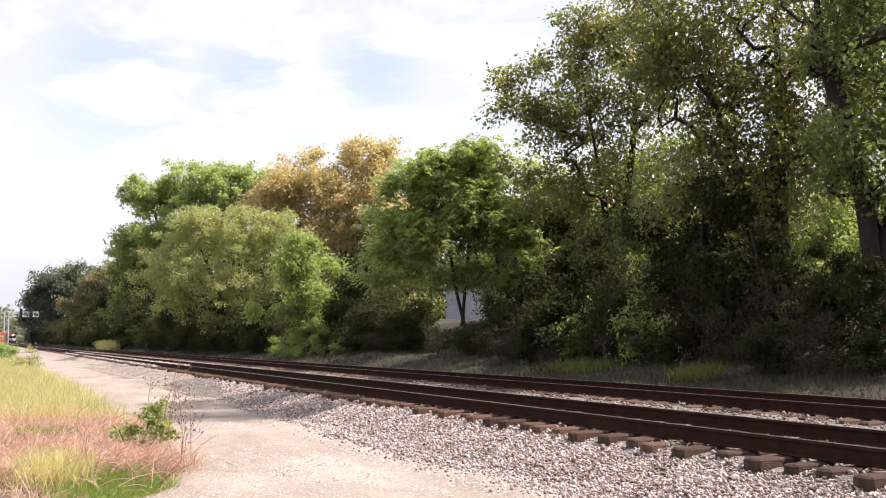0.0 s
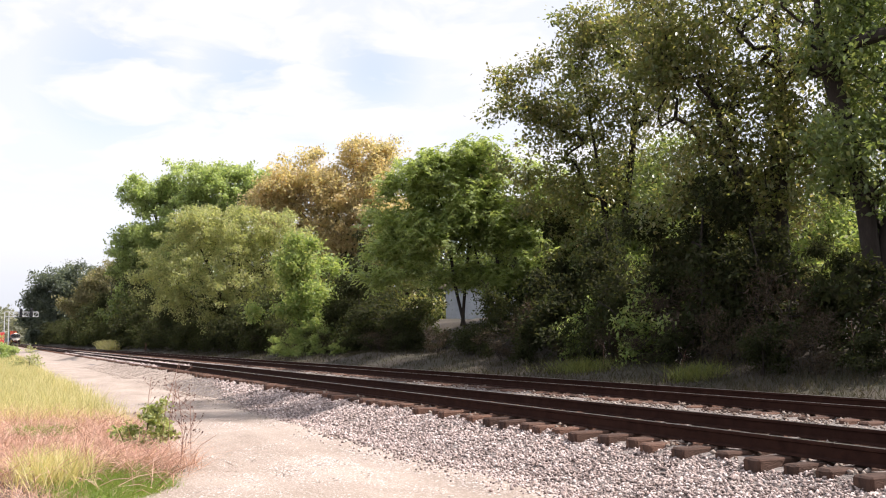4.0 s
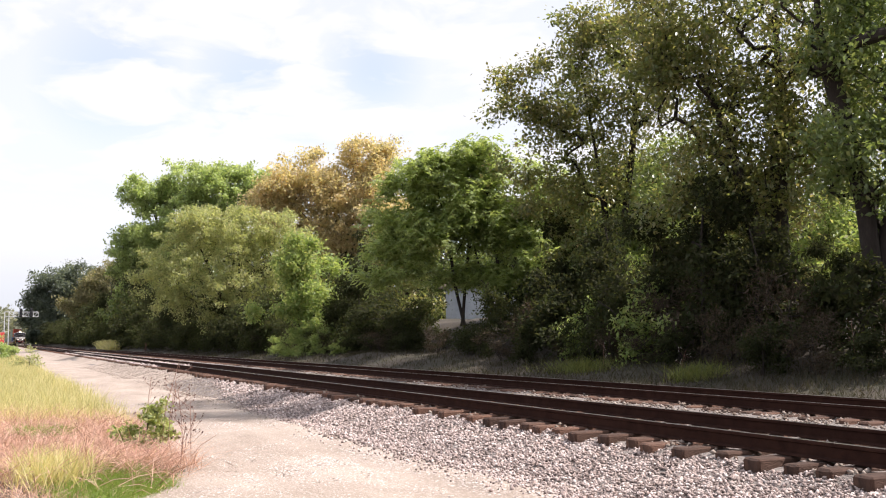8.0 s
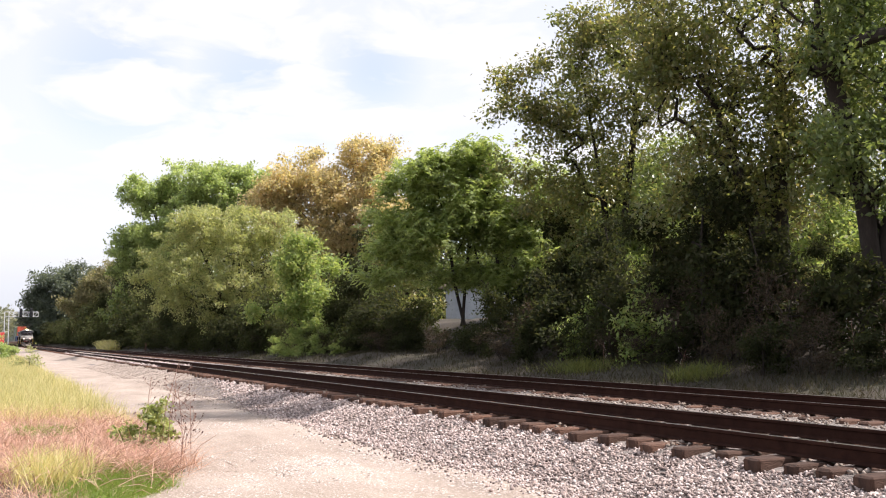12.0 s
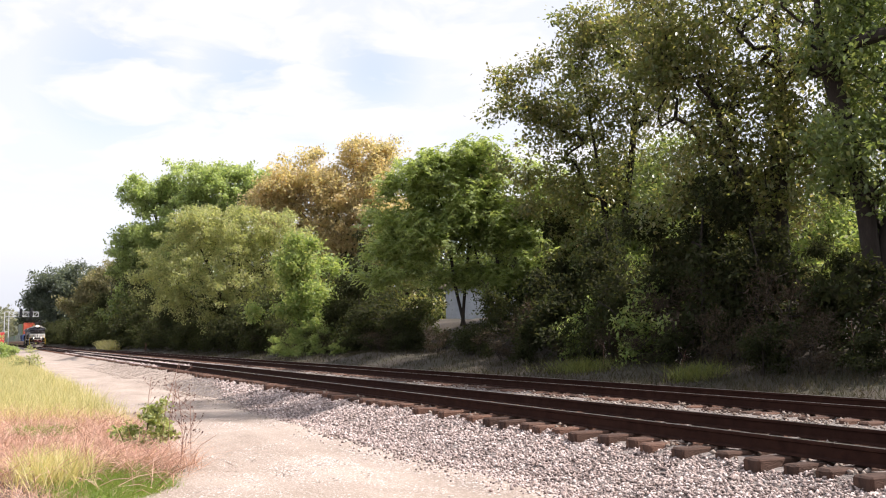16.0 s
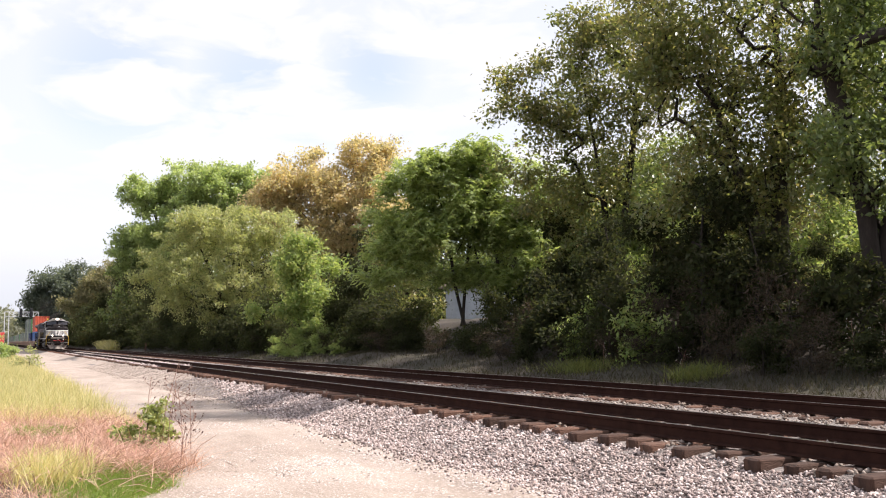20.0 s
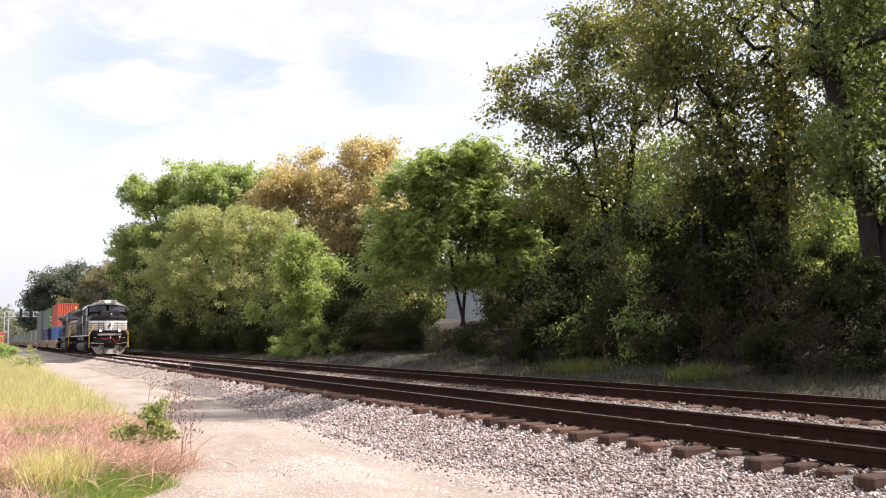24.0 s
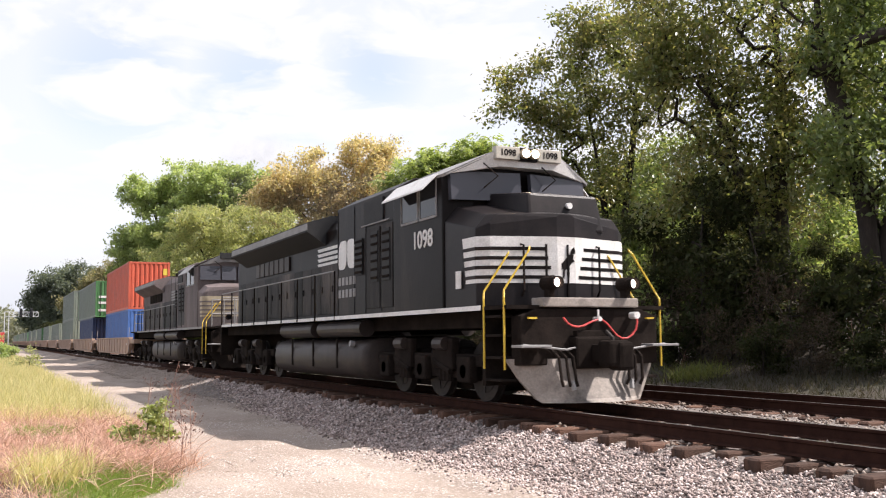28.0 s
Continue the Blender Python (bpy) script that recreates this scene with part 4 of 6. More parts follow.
def lettering(text, size, depth, material, parent, m, name="lettering", label=""):
    cu = bpy.data.curves.new("text", "FONT")
    cu.body, cu.size, cu.extrude, cu.align_x, cu.align_y = text, size, depth, "CENTER", "CENTER"
    cu.offset = 0.012 * size
    tmp = new("text", cu)
    me = bpy.data.meshes.new_from_object(tmp.evaluated_get(bpy.context.evaluated_depsgraph_get()))
    bpy.data.objects.remove(tmp)
    me.materials.clear()
    me.materials.append(material)
    ob = part(name, me, material, parent, label)
    ob.matrix_basis = m
    return ob


def wheelset_mesh(r):
    bm = bmesh.new()
    for side in (-1, 1):
        for y0, y1, rr in ((0.66, 0.685, r + 0.025), (0.685, 0.79, r), (0.79, 0.80, r * 0.72)):
            ring = lambda y: [(rr * math.cos(a), side * y, rr * math.sin(a)) for a in np.linspace(0, 2 * math.pi, 20, endpoint=False)]
            loft(bm, [ring(y0), ring(y1)])
        for k in range(6):
            a = k * math.pi / 3
            bmesh.ops.create_cube(bm, size=1.0, matrix=Matrix.Translation((0.55 * r * math.cos(a), side * 0.80, 0.55 * r * math.sin(a))) @ Matrix.Rotation(-a, 4, "Y") @ Matrix.Diagonal((r * 0.3, 0.03, 0.06, 1)))
    ring = lambda y: [(0.09 * math.cos(a), y, 0.09 * math.sin(a)) for a in np.linspace(0, 2 * math.pi, 10, endpoint=False)]
    loft(bm, [ring(-0.95), ring(0.95)])
    me = bpy.data.meshes.new("wheelset")
    bm.to_mesh(me)
    bm.free()
    me.materials.append(P_STEEL)
    return me


LOCO_R, CAR_R = 0.535, 0.457
WHEEL_LOCO, WHEEL_CAR = wheelset_mesh(LOCO_R), wheelset_mesh(CAR_R)
rolling = []     # wheelsets that turn: object, seat on its thing, radius


def truck(parent, xc, axles, half, r, wheel_mesh, frame_z, label=""):
    """A bogie: side frames with their springs, boxes and a bolster; the wheelsets are parts of the thing."""
    bm = bmesh.new()
    for side in (-1, 1):
        y = side * 1.05
        prof = []
        box(bm, xc - half, xc + half, y - 0.07, y + 0.07, frame_z, frame_z + 0.22, 0.03)
        box(bm, xc - half * 0.72, xc + half * 0.72, y - 0.05, y + 0.05, frame_z - 0.22, frame_z + 0.02, 0.03)
        for ax in axles:
            box(bm, xc + ax - 0.17, xc + ax + 0.17, y - 0.1, y + 0.12, r - 0.17, r + 0.19, 0.04)
            rod(bm, [(xc + ax, y + side * 0.1, r), (xc + ax, y + side * 0.19, r)], 0.12, 10)
        for a, b in zip(axles[:-1], axles[1:]):
            mid = xc + (a + b) / 2
            for d in (-0.17, 0.0, 0.17):
                rod(bm, [(mid + d, y + side * 0.06, frame_z - 0.28), (mid + d, y + side * 0.06, frame_z + 0.04)], 0.075, 8)
            rod(bm, [(mid - 0.4, y + side * 0.13, frame_z + 0.1), (mid + 0.35, y + side * 0.15, frame_z - 0.1)], 0.05, 8)
    box(bm, xc - 0.25, xc + 0.25, -1.0, 1.0, frame_z, frame_z + 0.2)
    part("truck_frame", bm, P_FRAME, parent, label)
    for ax in axles:
        ob = part("wheelset", wheel_mesh, None, parent)
        ob.location = (xc + ax, 0, r)
        rolling.append((ob, (xc + ax, 0, r), r))


def hatch_lines(parent, name, x0, x1, n, y, z0, z1, material):
    """A row of engine-room doors: thin raised panels with a latch."""
    w = (x1 - x0) / n
    for i in range(n):
        a, b = x0 + i * w + 0.03, x0 + (i + 1) * w - 0.03
        s = 1 if y > 0 else -1
        bm = box(bmesh.new(), a, b, y, y + s * 0.025, z0, z1, 0.008)
        box(bm, a + 0.08, a + 0.12, y + s * 0.02, y + s * 0.05, (z0 + z1) / 2 - 0.08, (z0 + z1) / 2 + 0.08)
        part(name, bm, material, parent)


def stanchions(parent, xs, y, z0, z1, colour, post_colour):
    for x in xs:
        part("handrail_post", one_rod([(x, y, z0), (x, y, z1)], 0.022, 6), post_colour, parent)
    part("handrail", one_rod([(x, y, z1) for x in (xs[0], (xs[0] + xs[-1]) / 2, xs[-1])], 0.018, 6), colour, parent)


def lamp_tube(x0, x1, y, z, r0, r1):
    """A short open tube along x, with a wall from r0 to r1."""
    bm = bmesh.new()
    rows = []
    for i in range(16):
        a = math.tau * i / 16
        rows.append([bm.verts.new((x, y + r * math.cos(a), z + r * math.sin(a))) for x, r in ((x0, r0), (x1, r0), (x1, r1), (x0, r1))])
    for i in range(16):
        p, q = rows[i], rows[(i + 1) % 16]
        for k in range(4):
            bm.faces.new((p[k], q[k], q[(k + 1) % 4], p[(k + 1) % 4]))
    bmesh.ops.recalc_face_normals(bm, faces=bm.faces)
    return bm


def nose_rings(x_face, x_back, half, z0, zf, zb, bow):
    """The short hood: a slightly bowed front face, chamfered corners, and a top that rises to the windscreen."""
    def ring(x, h, top, c):
        return [(x, -h, z0), (x, -h, top - c * 1.6), (x, -h + c, top - c * 0.4), (x, -h * 0.45, top), (x, h * 0.45, top), (x, h - c, top - c * 0.4), (x, h, top - c * 1.6), (x, h, z0)]
    return [ring(x_face, half * 0.12, zf - 0.04, 0.04), ring(x_face - 0.30, half * 0.88, zf, 0.14), ring(x_face - bow, half, zf + 0.02, 0.20), ring(x_back, half, zb, 0.24)]


def face_y(y, x_face, bow, half):
    """Place of the bowed nose face at the distance y from its middle."""
    return x_face - float(np.interp(abs(y) / half, [0.0, 0.12, 0.88, 1.0], [0.0, 0.0, 0.30, bow]))


def stripe(y0, y1, z0, z1, x_face, bow, half):
    """A painted band lying a little proud on the bowed nose."""
    bends = [s * half * k for s in (-1, 1) for k in (0.12, 0.88)]
    rings = []
    for y in sorted({y0, y1, *[b for b in bends if y0 < b < y1]}):
        x = face_y(y, x_face, bow, half)
        rings.append([(x - 0.01, y, z0), (x + 0.008, y, z0), (x + 0.008, y, z1), (x - 0.01, y, z1)])
    return loft(bmesh.new(), rings)


def side_band(x0, x1, y, z0, z1, skew=0.0):
    s = 1 if y > 0 else -1
    a = [(x0 - skew, y, z1), (x1, y, z1), (x1, y, z0), (x0, y, z0)]
    return loft(bmesh.new(), [a, [(p[0], p[1] + s * 0.008, p[2]) for p in a]])


def make_locomotive(newer):
    """A six-axle road engine. x: 0 at the ditch lights, going back along -x; z from the rail top."""
    lab = ("black six-axle diesel locomotive with white nose stripes" if newer
           else "older black diesel locomotive with dulled striped nose coupled second")
    ob = thing("locomotive", lab, "locomotive", group="locomotives of the train")
    body_paint = P_BLACK if newer else P_OLD
    half, floor = 1.50, 1.62
    xf, bow = (-0.80, 0.46) if newer else (-0.80, 0.40)      # nose face
    xw = -2.05 if newer else -1.95                          # windscreen foot
    xc = -4.75                                              # back of the cab
    # underframe with its white edge
    part("underframe", soften(one_box(-21.2, -1.05, -1.08, 1.08, 1.28, floor), 0.02), P_FRAME, ob)
    part("walkway", one_box(-21.3, -0.18, -1.50, 1.50, floor - 0.06, floor), P_FRAME, ob)
    for s in (-1, 1):
        first = -8.30 if newer else -6.65
        for a, b in [(first, -1.05)] + [(first - 1.5 * (i + 1) + 0.08, first - 1.5 * i - 0.08) for i in range(8)]:
            part("sill_stripe", one_box(a, b, s * 1.501, s * 1.512, floor - 0.06, floor + 0.02), P_WHITE if newer else P_GREYPAINT, ob, "white painted sill edge")
    # short hood
    zf, zb = (3.23, 3.55) if newer else (3.20, 3.42)
    part("nose", soften(loft(bmesh.new(), nose_rings(xf, xw - 0.4, half - 0.03, floor, zf, zb, bow)), 0.025, 30), P_NOSE if newer else body_paint, ob)
    h2 = half - 0.03
    if newer:
        part("nose_ridge", soften(loft(bmesh.new(), [[(xf - 0.13, -0.62, 2.90), (xf - 0.27, -0.57, 3.56), (xf - 0.27, 0.82, 3.56), (xf - 0.13, 0.88, 2.90)],
                                                     [(xw - 0.25, -0.74, 3.0), (xw - 0.25, -0.70, 3.70), (xw - 0.25, 0.90, 3.70), (xw - 0.25, 0.96, 3.0)]]), 0.05), P_NOSE, ob)
    # the older engine's panel has warm sunlight painted in as cream
    pale = P_WHITE if newer else P_CREAM
    part("nose_panel", stripe(-h2, h2, 2.015, 2.79, xf, bow, h2), pale, ob, "white painted nose panel")
    for s in (-1, 1):
        part("side_panel", side_band(xf - bow - 0.36, xf - bow - 0.01, s * h2, 2.015, 2.79, 0.12), pale, ob)
    for k in range(4):
        z1 = 2.615 - k * 0.158
        z0 = z1 - 0.058
        cut = 0.38 - 0.045 * k
        part("nose_stripe", stripe(-h2 - 0.004, -cut, z0, z1, xf + 0.006, bow, h2), body_paint, ob, "thin black nose stripe")
        part("nose_stripe", stripe(cut, h2 + 0.004, z0, z1, xf + 0.006, bow, h2), body_paint, ob, "thin black nose stripe")
        for s in (-1, 1):
            part("side_stripe", side_band(xf - bow - 0.47, xf - bow - 0.0, s * (h2 + 0.006), z0, z1), body_paint, ob)
    if newer:
        # dark emblem as a plain shape, and the nose door's edges
        xe = xf + 0.012
        edge = [(-0.17, 2.62), (-0.24, 2.52), (-0.16, 2.50), (-0.13, 2.42), (-0.20, 2.38), (-0.10, 2.36), (-0.02, 2.30), (-0.01, 2.10), (0.04, 2.10), (0.06, 2.26), (0.13, 2.22), (0.16, 2.08), (0.20, 2.10),
                (0.18, 2.26), (0.27, 2.20), (0.30, 2.30), (0.19, 2.36), (0.06, 2.44), (-0.04, 2.50), (-0.09, 2.58)]
        part("emblem", loft(bmesh.new(), [[(face_y(y, xe, bow, h2), 0.04 - 0.62 * y, z) for y, z in edge], [(face_y(y, xe, bow, h2) + 0.01, 0.04 - 0.62 * y, z) for y, z in edge]]), body_paint, ob, "black curved emblem shape")
        for y in (0.02, -0.40):
            part("door_edge", one_box(xf, xf + 0.03, y - 0.015, y + 0.015, 1.75, 2.66), body_paint, ob)
        part("nose_lamp", one_rod([(xf - 0.40, 0.20, 3.36), (xf - 0.16, 0.20, 3.35)], 0.055, 10), P_WHITE, ob)
        part("nose_plate", one_box(xf - 0.20, xf - 0.14, -0.36, -0.20, 3.06, 3.10), P_WHITE, ob)
    for y in (-0.78, 0.70):
        part("grab_iron", one_rod([(face_y(y, xf, bow, h2) - 0.01, y, 2.66), (face_y(y, xf, bow, h2) + 0.09, y, 2.64), (face_y(y, xf, bow, h2) + 0.09, y, 1.9), (face_y(y, xf, bow, h2) + 0.02, y, 1.8)], 0.02, 6), body_paint, ob)
    # cab: sides, slanted roof with white edge, windscreen panes
    def cab_ring(x, low):
        return [(x, -half, floor), (x, -half, 4.02), (x, -0.80, 4.41), (x, 0.80, 4.41), (x, half, 4.02), (x, half, floor)]
    def cab_front(x, back):
        return [(x - back, -half, floor), (x - back, -half, 4.02), (x, -0.72, 4.41), (x, 0.72, 4.41), (x - back, half, 4.02), (x - back, half, floor)]
    part("cab", soften(loft(bmesh.new(), [cab_front(xw - (0.20 if newer else -0.04), 0.22 if newer else 0.1), cab_ring(xc, 0)]), 0.03, 20), body_paint, ob)
    rf = xw + (0.0 if newer else 0.12)
    roof_m = P_WHITE if newer else P_GREYPAINT
    sweep = 0.30 if newer else 0.15

    def roof_ring(x, d, back=0.0):
        o = [(x - back, -half - 0.02, 4.00 + d), (x, -0.72, 4.39 + d), (x, 0.72, 4.39 + d), (x - back, half + 0.02, 4.00 + d)]
        return o + [(p[0], p[1] * 0.985, p[2] - 0.05) for p in reversed(o)]
    part("roof", loft(bmesh.new(), [roof_ring(rf, 0.03, sweep), roof_ring(xc - 0.02, 0.05)]), P_GREYPAINT if newer else P_FRAME, ob, "weathered pale cab roof")
    edge = [(-half, 4.01, sweep), (-0.72, 4.41, 0.0), (0.72, 4.41, 0.0), (half, 4.01, sweep), (1.30, 4.05, sweep * 0.85), (0.55, 4.17, 0.02), (-0.55, 4.17, 0.02), (-1.30, 4.05, sweep * 0.85)]
    brow = [[(rf + 0.012 - b, y, z) for y, z, b in edge], [(xw - 0.75, y, z) for y, z, b in edge]]
    part("brow", loft(bmesh.new(), brow), roof_m, ob, "white panel over the windscreen" if newer else "")
    zs0, zs1 = (3.56, 4.08) if newer else (3.46, 4.0)
    for y0, y1 in (((-1.40, -0.10), (0.12, 1.40)) if newer else ((-1.42, -0.66), (-0.60, -0.04), (0.04, 0.60), (0.66, 1.42))):
        def pane_x(y):
            if newer:
                return xw + 0.0 - 0.17 * abs(y)
            return xw + 0.14 - (sweep * 0.62) * max(0.0, abs(y) - 0.62) / 0.8
        a = [(pane_x(y0), y0, zs0), (pane_x(y1), y1, zs0), (pane_x(y1) - 0.06, y1, zs1), (pane_x(y0) - 0.06, y0, zs1)]
        part("windscreen", loft(bmesh.new(), [a, [(p[0] - 0.12, p[1], p[2]) for p in a]]), P_SCREEN, ob, "dark reflecting windscreen pane")
    for y in (-0.9, 0.3):
        part("wiper", one_rod([(rf + 0.03, y, 4.20), (rf + 0.05, y + 0.28, 3.98), (rf + 0.0, y + 0.02, 3.76)], 0.014, 5), P_FRAME, ob)
    for s in (-1, 1):
        for a, b in ((-4.30, -3.55), (-3.43, -2.72)):
            w = part("side_window", one_box(a, b, s * (half - 0.02), s * (half + 0.006), 3.34, 3.98), P_GLASS, ob)
            bm = bmesh.new()
            for q in ((a - 0.03, a, 3.30, 4.0), (b, b + 0.03, 3.30, 4.0), (a, b, 3.29, 3.33), (a, b, 3.98, 4.01)):
                box(bm, q[0], q[1], s * half, s * (half + 0.02), q[2], q[3])
            part("window_frame", bm, P_GREYPAINT, w)
        awn = [(-4.55, s * (half + 0.01), 4.05), (-2.62, s * (half + 0.01), 4.05), (-2.66, s * (half + 0.30), 3.76), (-4.62, s * (half + 0.30), 3.76)]
        part("sunshade", loft(bmesh.new(), [awn, [(p[0], p[1], p[2] + 0.03) for p in awn]]), P_WHITE if newer else P_GREYPAINT, ob, "white metal sunshade over the cab window")
        if newer:
            lettering("1098", 0.46, 0.006, P_WHITE, ob, Matrix.Translation((-3.33, s * (half + 0.006), 2.93)) @ (pose(0, 0, 0, 90, 0, 0) if s < 0 else pose(0, 0, 0, 90, 0, 180)), "road_number", "white painted road number")
            part("builder_plate", one_box(-1.95, -1.75, s * half, s * (half + 0.008), 1.95, 2.25), P_WHITE, ob)
    # number boards and headlights on the brow
    for s in (-1, 1):
        nb = part("number_board", soften(one_box(rf - 0.05, rf + 0.10, s * 0.19, s * 0.68, 4.29, 4.52), 0.012), P_BOARD if newer else P_GRILLE, ob, "pale number board" if newer else "dark number board")
        if newer:
            lettering("1098", 0.165, 0.004, body_paint, nb, Matrix.Translation((rf + 0.104, s * 0.435, 4.405)) @ pose(0, 0, 0, 90, 0, 90), "board_number")
    part("headlight_housing", soften(one_box(rf - 0.05, rf + 0.08, -0.19, 0.19, 4.28, 4.53), 0.02), body_paint, ob)
    for y in (-0.095, 0.095):
        part("headlight_rim", lamp_tube(rf + 0.06, rf + 0.17, y, 4.41, 0.078, 0.092), P_CREAM if newer else P_FRAME, ob)
        part("headlight", one_rod([(rf + 0.07, y, 4.41), (rf + 0.10, y, 4.41)], 0.076, 12), P_HEAD if newer else P_GLASS, ob, "lit headlight" if newer else "unlit headlight")
    part("horn", one_rod([(-3.2, 0.3, 4.5), (-3.2, 0.3, 4.62), (-2.8, 0.3, 4.66)], 0.05, 8), P_FRAME, ob)
    # full-width equipment bay behind the cab, then the long hood
    xb = -8.25 if newer else -6.6
    def bay(x, top):
        return [(x, -half + 0.04, floor), (x, -half + 0.04, top - 0.25), (x, -1.0, top), (x, 1.0, top), (x, half - 0.04, top - 0.25), (x, half - 0.04, floor)]
    part("equipment_bay", soften(loft(bmesh.new(), [bay(xc, 4.36), bay(xb, 4.36)]), 0.025, 20), body_paint, ob)
    for s in (-1, 1):
        y = s * (half - 0.04)
        part("bay_door", soften(one_box(-6.3, -5.55, y, y + s * 0.02, 1.75, 3.45), 0.008), P_DOOR, ob)
        part("bay_door", soften(one_box(-5.45, -4.85, y, y + s * 0.02, 1.75, 3.45), 0.008), P_DOOR, ob)
        part("air_intake", soften(one_box(-6.45, -5.35, y, y + s * 0.03, 3.55, 4.04), 0.008), P_GRILLE, ob)
        for a, b, z0, z1 in ((-5.38, -4.98, 2.30, 3.36), (-6.02, -5.64, 2.30, 3.36), (-7.0, -6.55, 2.5, 3.3)):
            grille = part("bay_grille", one_box(a, b, y + s * 0.02, y + s * 0.035, z0, z1), P_GRILLE, ob, "dark louvred vent")
            for k in range(6):
                z = z0 + (k + 0.5) * (z1 - z0) / 6
                part("slat", one_box(a + 0.02, b - 0.02, y + s * 0.035, y + s * 0.05, z - 0.03, z + 0.02), P_FRAME, grille)
        for x in (-8.2, -7.1, -6.4, -4.8):
            part("panel_seam", one_box(x - 0.012, x + 0.012, y, y + s * 0.012, 1.66, 4.05), P_GRILLE, ob)
        part("grab_rail", one_rod([(-6.5, y + s * 0.06, 3.52), (-5.6, y + s * 0.06, 3.52), (-4.9, y + s * 0.06, 3.52)], 0.015, 6), P_GREYPAINT, ob)
        if newer:
            # company mark and name as plain white shapes
            for q, lean in ((-7.88, 0.05), (-7.30, -0.04)):
                ring = [(q + lean * k + 0.27 * math.copysign(abs(math.cos(a)) ** 0.55, math.cos(a)), 3.02 + 0.33 * math.copysign(abs(math.sin(a)) ** 0.55, math.sin(a)))
                        for k, a in ((math.sin(0.26 * i), 0.2618 * i) for i in range(24))]
                part("company_mark", loft(bmesh.new(), [[(x, y, z) for x, z in ring], [(x, y + s * 0.006, z) for x, z in ring]]), P_WHITE, ob, "plain white rounded mark")
            for r_, z in enumerate((2.42, 2.14)):
                for i in range(5):
                    part("name_block", side_band(-8.15 + i * 0.24, -7.99 + i * 0.24, y, z - 0.09, z + 0.09), P_GREYPAINT, ob)
    hh = 0.95
    part("long_hood", soften(loft(bmesh.new(), [[(x, -hh, floor), (x, -hh, 3.85), (x, -hh + 0.22, 4.12), (x, hh - 0.22, 4.12), (x, hh, 3.85), (x, hh, floor)] for x in (xb, -20.2)]), 0.03, 20), body_paint, ob)
    for s in (-1, 1):
        hatch_lines(ob, "hood_door", xb - 0.3, -19.8, 14, s * hh, 1.75, 3.0, P_DOOR)
        for i in range(4):
            z = 3.42 - i * 0.13
            part("hood_stripe", side_band(-11.2, -9.5, s * (hh + 0.002), z - 0.04, z + 0.04, 0.1), P_WHITE if newer else P_GREYPAINT, ob)
        for i in range(7):
            part("hood_louvre", soften(one_box(-17.6 + i * 0.55, -17.15 + i * 0.55, s * hh, s * (hh + 0.05), 3.08, 3.5), 0.012), P_TANK if newer else P_FRAME, ob)
    # radiator wings at the back, with dark slanting undersides
    xr0, xr1 = (-10.6, -19.0) if newer else (-13.2, -20.2)
    part("radiator_wing", loft(bmesh.new(), [[(x, -hh, 3.52), (x, -1.46, 3.86), (x, -1.46, 4.10), (x, -0.8, 4.30), (x, 0.8, 4.30), (x, 1.46, 4.10), (x, 1.46, 3.86), (x, hh, 3.52)] for x in (xr0, xr1)]), P_GRILLE if newer else body_paint, ob, "flared radiator housing")
    for s in (-1, 1):
        part("wing_edge", one_box(xr1, xr0, s * 1.46, s * 1.475, 3.90, 4.07), P_GREYPAINT, ob, "weathered grey edge of the radiator housing")
    part("exhaust", soften(one_box(-9.4, -8.6, -0.35, 0.35, 4.10, 4.48), 0.04), P_FRAME, ob)
    for x in (-12.5, -15.0, -17.5):
        part("roof_fan", one_rod([(x, 0, 4.29), (x, 0, 4.42)], 0.55, 20), P_FRAME, ob)
    # handrails along the walkway
    for s in (-1, 1):
        stanchions(ob, [xb - 0.2 - 1.5 * i for i in range(9)], s * 1.46, floor, 2.70, P_GREYPAINT, P_FRAME)
    for x in ((-21.2,) if newer else (-21.2, -0.25)):
        for y in (-1.3, -0.85, -0.4, 0.4, 0.85, 1.3):
            part("end_rail_post", one_rod([(x, y, floor), (x, y, 2.62)], 0.02, 6), P_GREYPAINT, ob)
        for z in (2.1, 2.62):
            part("end_rail", one_rod([(x, -1.3, z), (x, 0, z), (x, 1.3, z)], 0.02, 6), P_GREYPAINT, ob)
    # front platform, steps, grab rails
    part("anticlimber", soften(one_box(-0.42, -0.06, -0.92, 0.90, 1.59, 1.74), 0.02), P_PLOW, ob, "pale anticlimber bar")
    part("front_plate", soften(loft(bmesh.new(), [[(x, -1.30, 0.68), (x, -1.30, 1.45), (x, -1.0, 1.56), (x, 1.0, 1.56), (x, 1.30, 1.45), (x, 1.30, 0.68)] for x in (-0.42, -0.12)]), 0.02), P_FRAME, ob)
    plow = []
    for x, z, w in ((0.16, 0.10, 0.92), (0.10, 0.16, 1.0), (-0.02, 0.45, 1.22), (-0.10, 0.78, 1.42)):
        plow.append([(x - 0.28, -w, z), (x, -w * 0.55, z), (x + 0.05, 0, z), (x, w * 0.55, z), (x - 0.28, w, z), (x - 0.34, w, z), (x - 0.08, 0, z), (x - 0.34, -w, z)])
    part("plow", loft(bmesh.new(), plow), P_PLOW if newer else P_FRAME, ob, "scuffed pale grey snow plow")
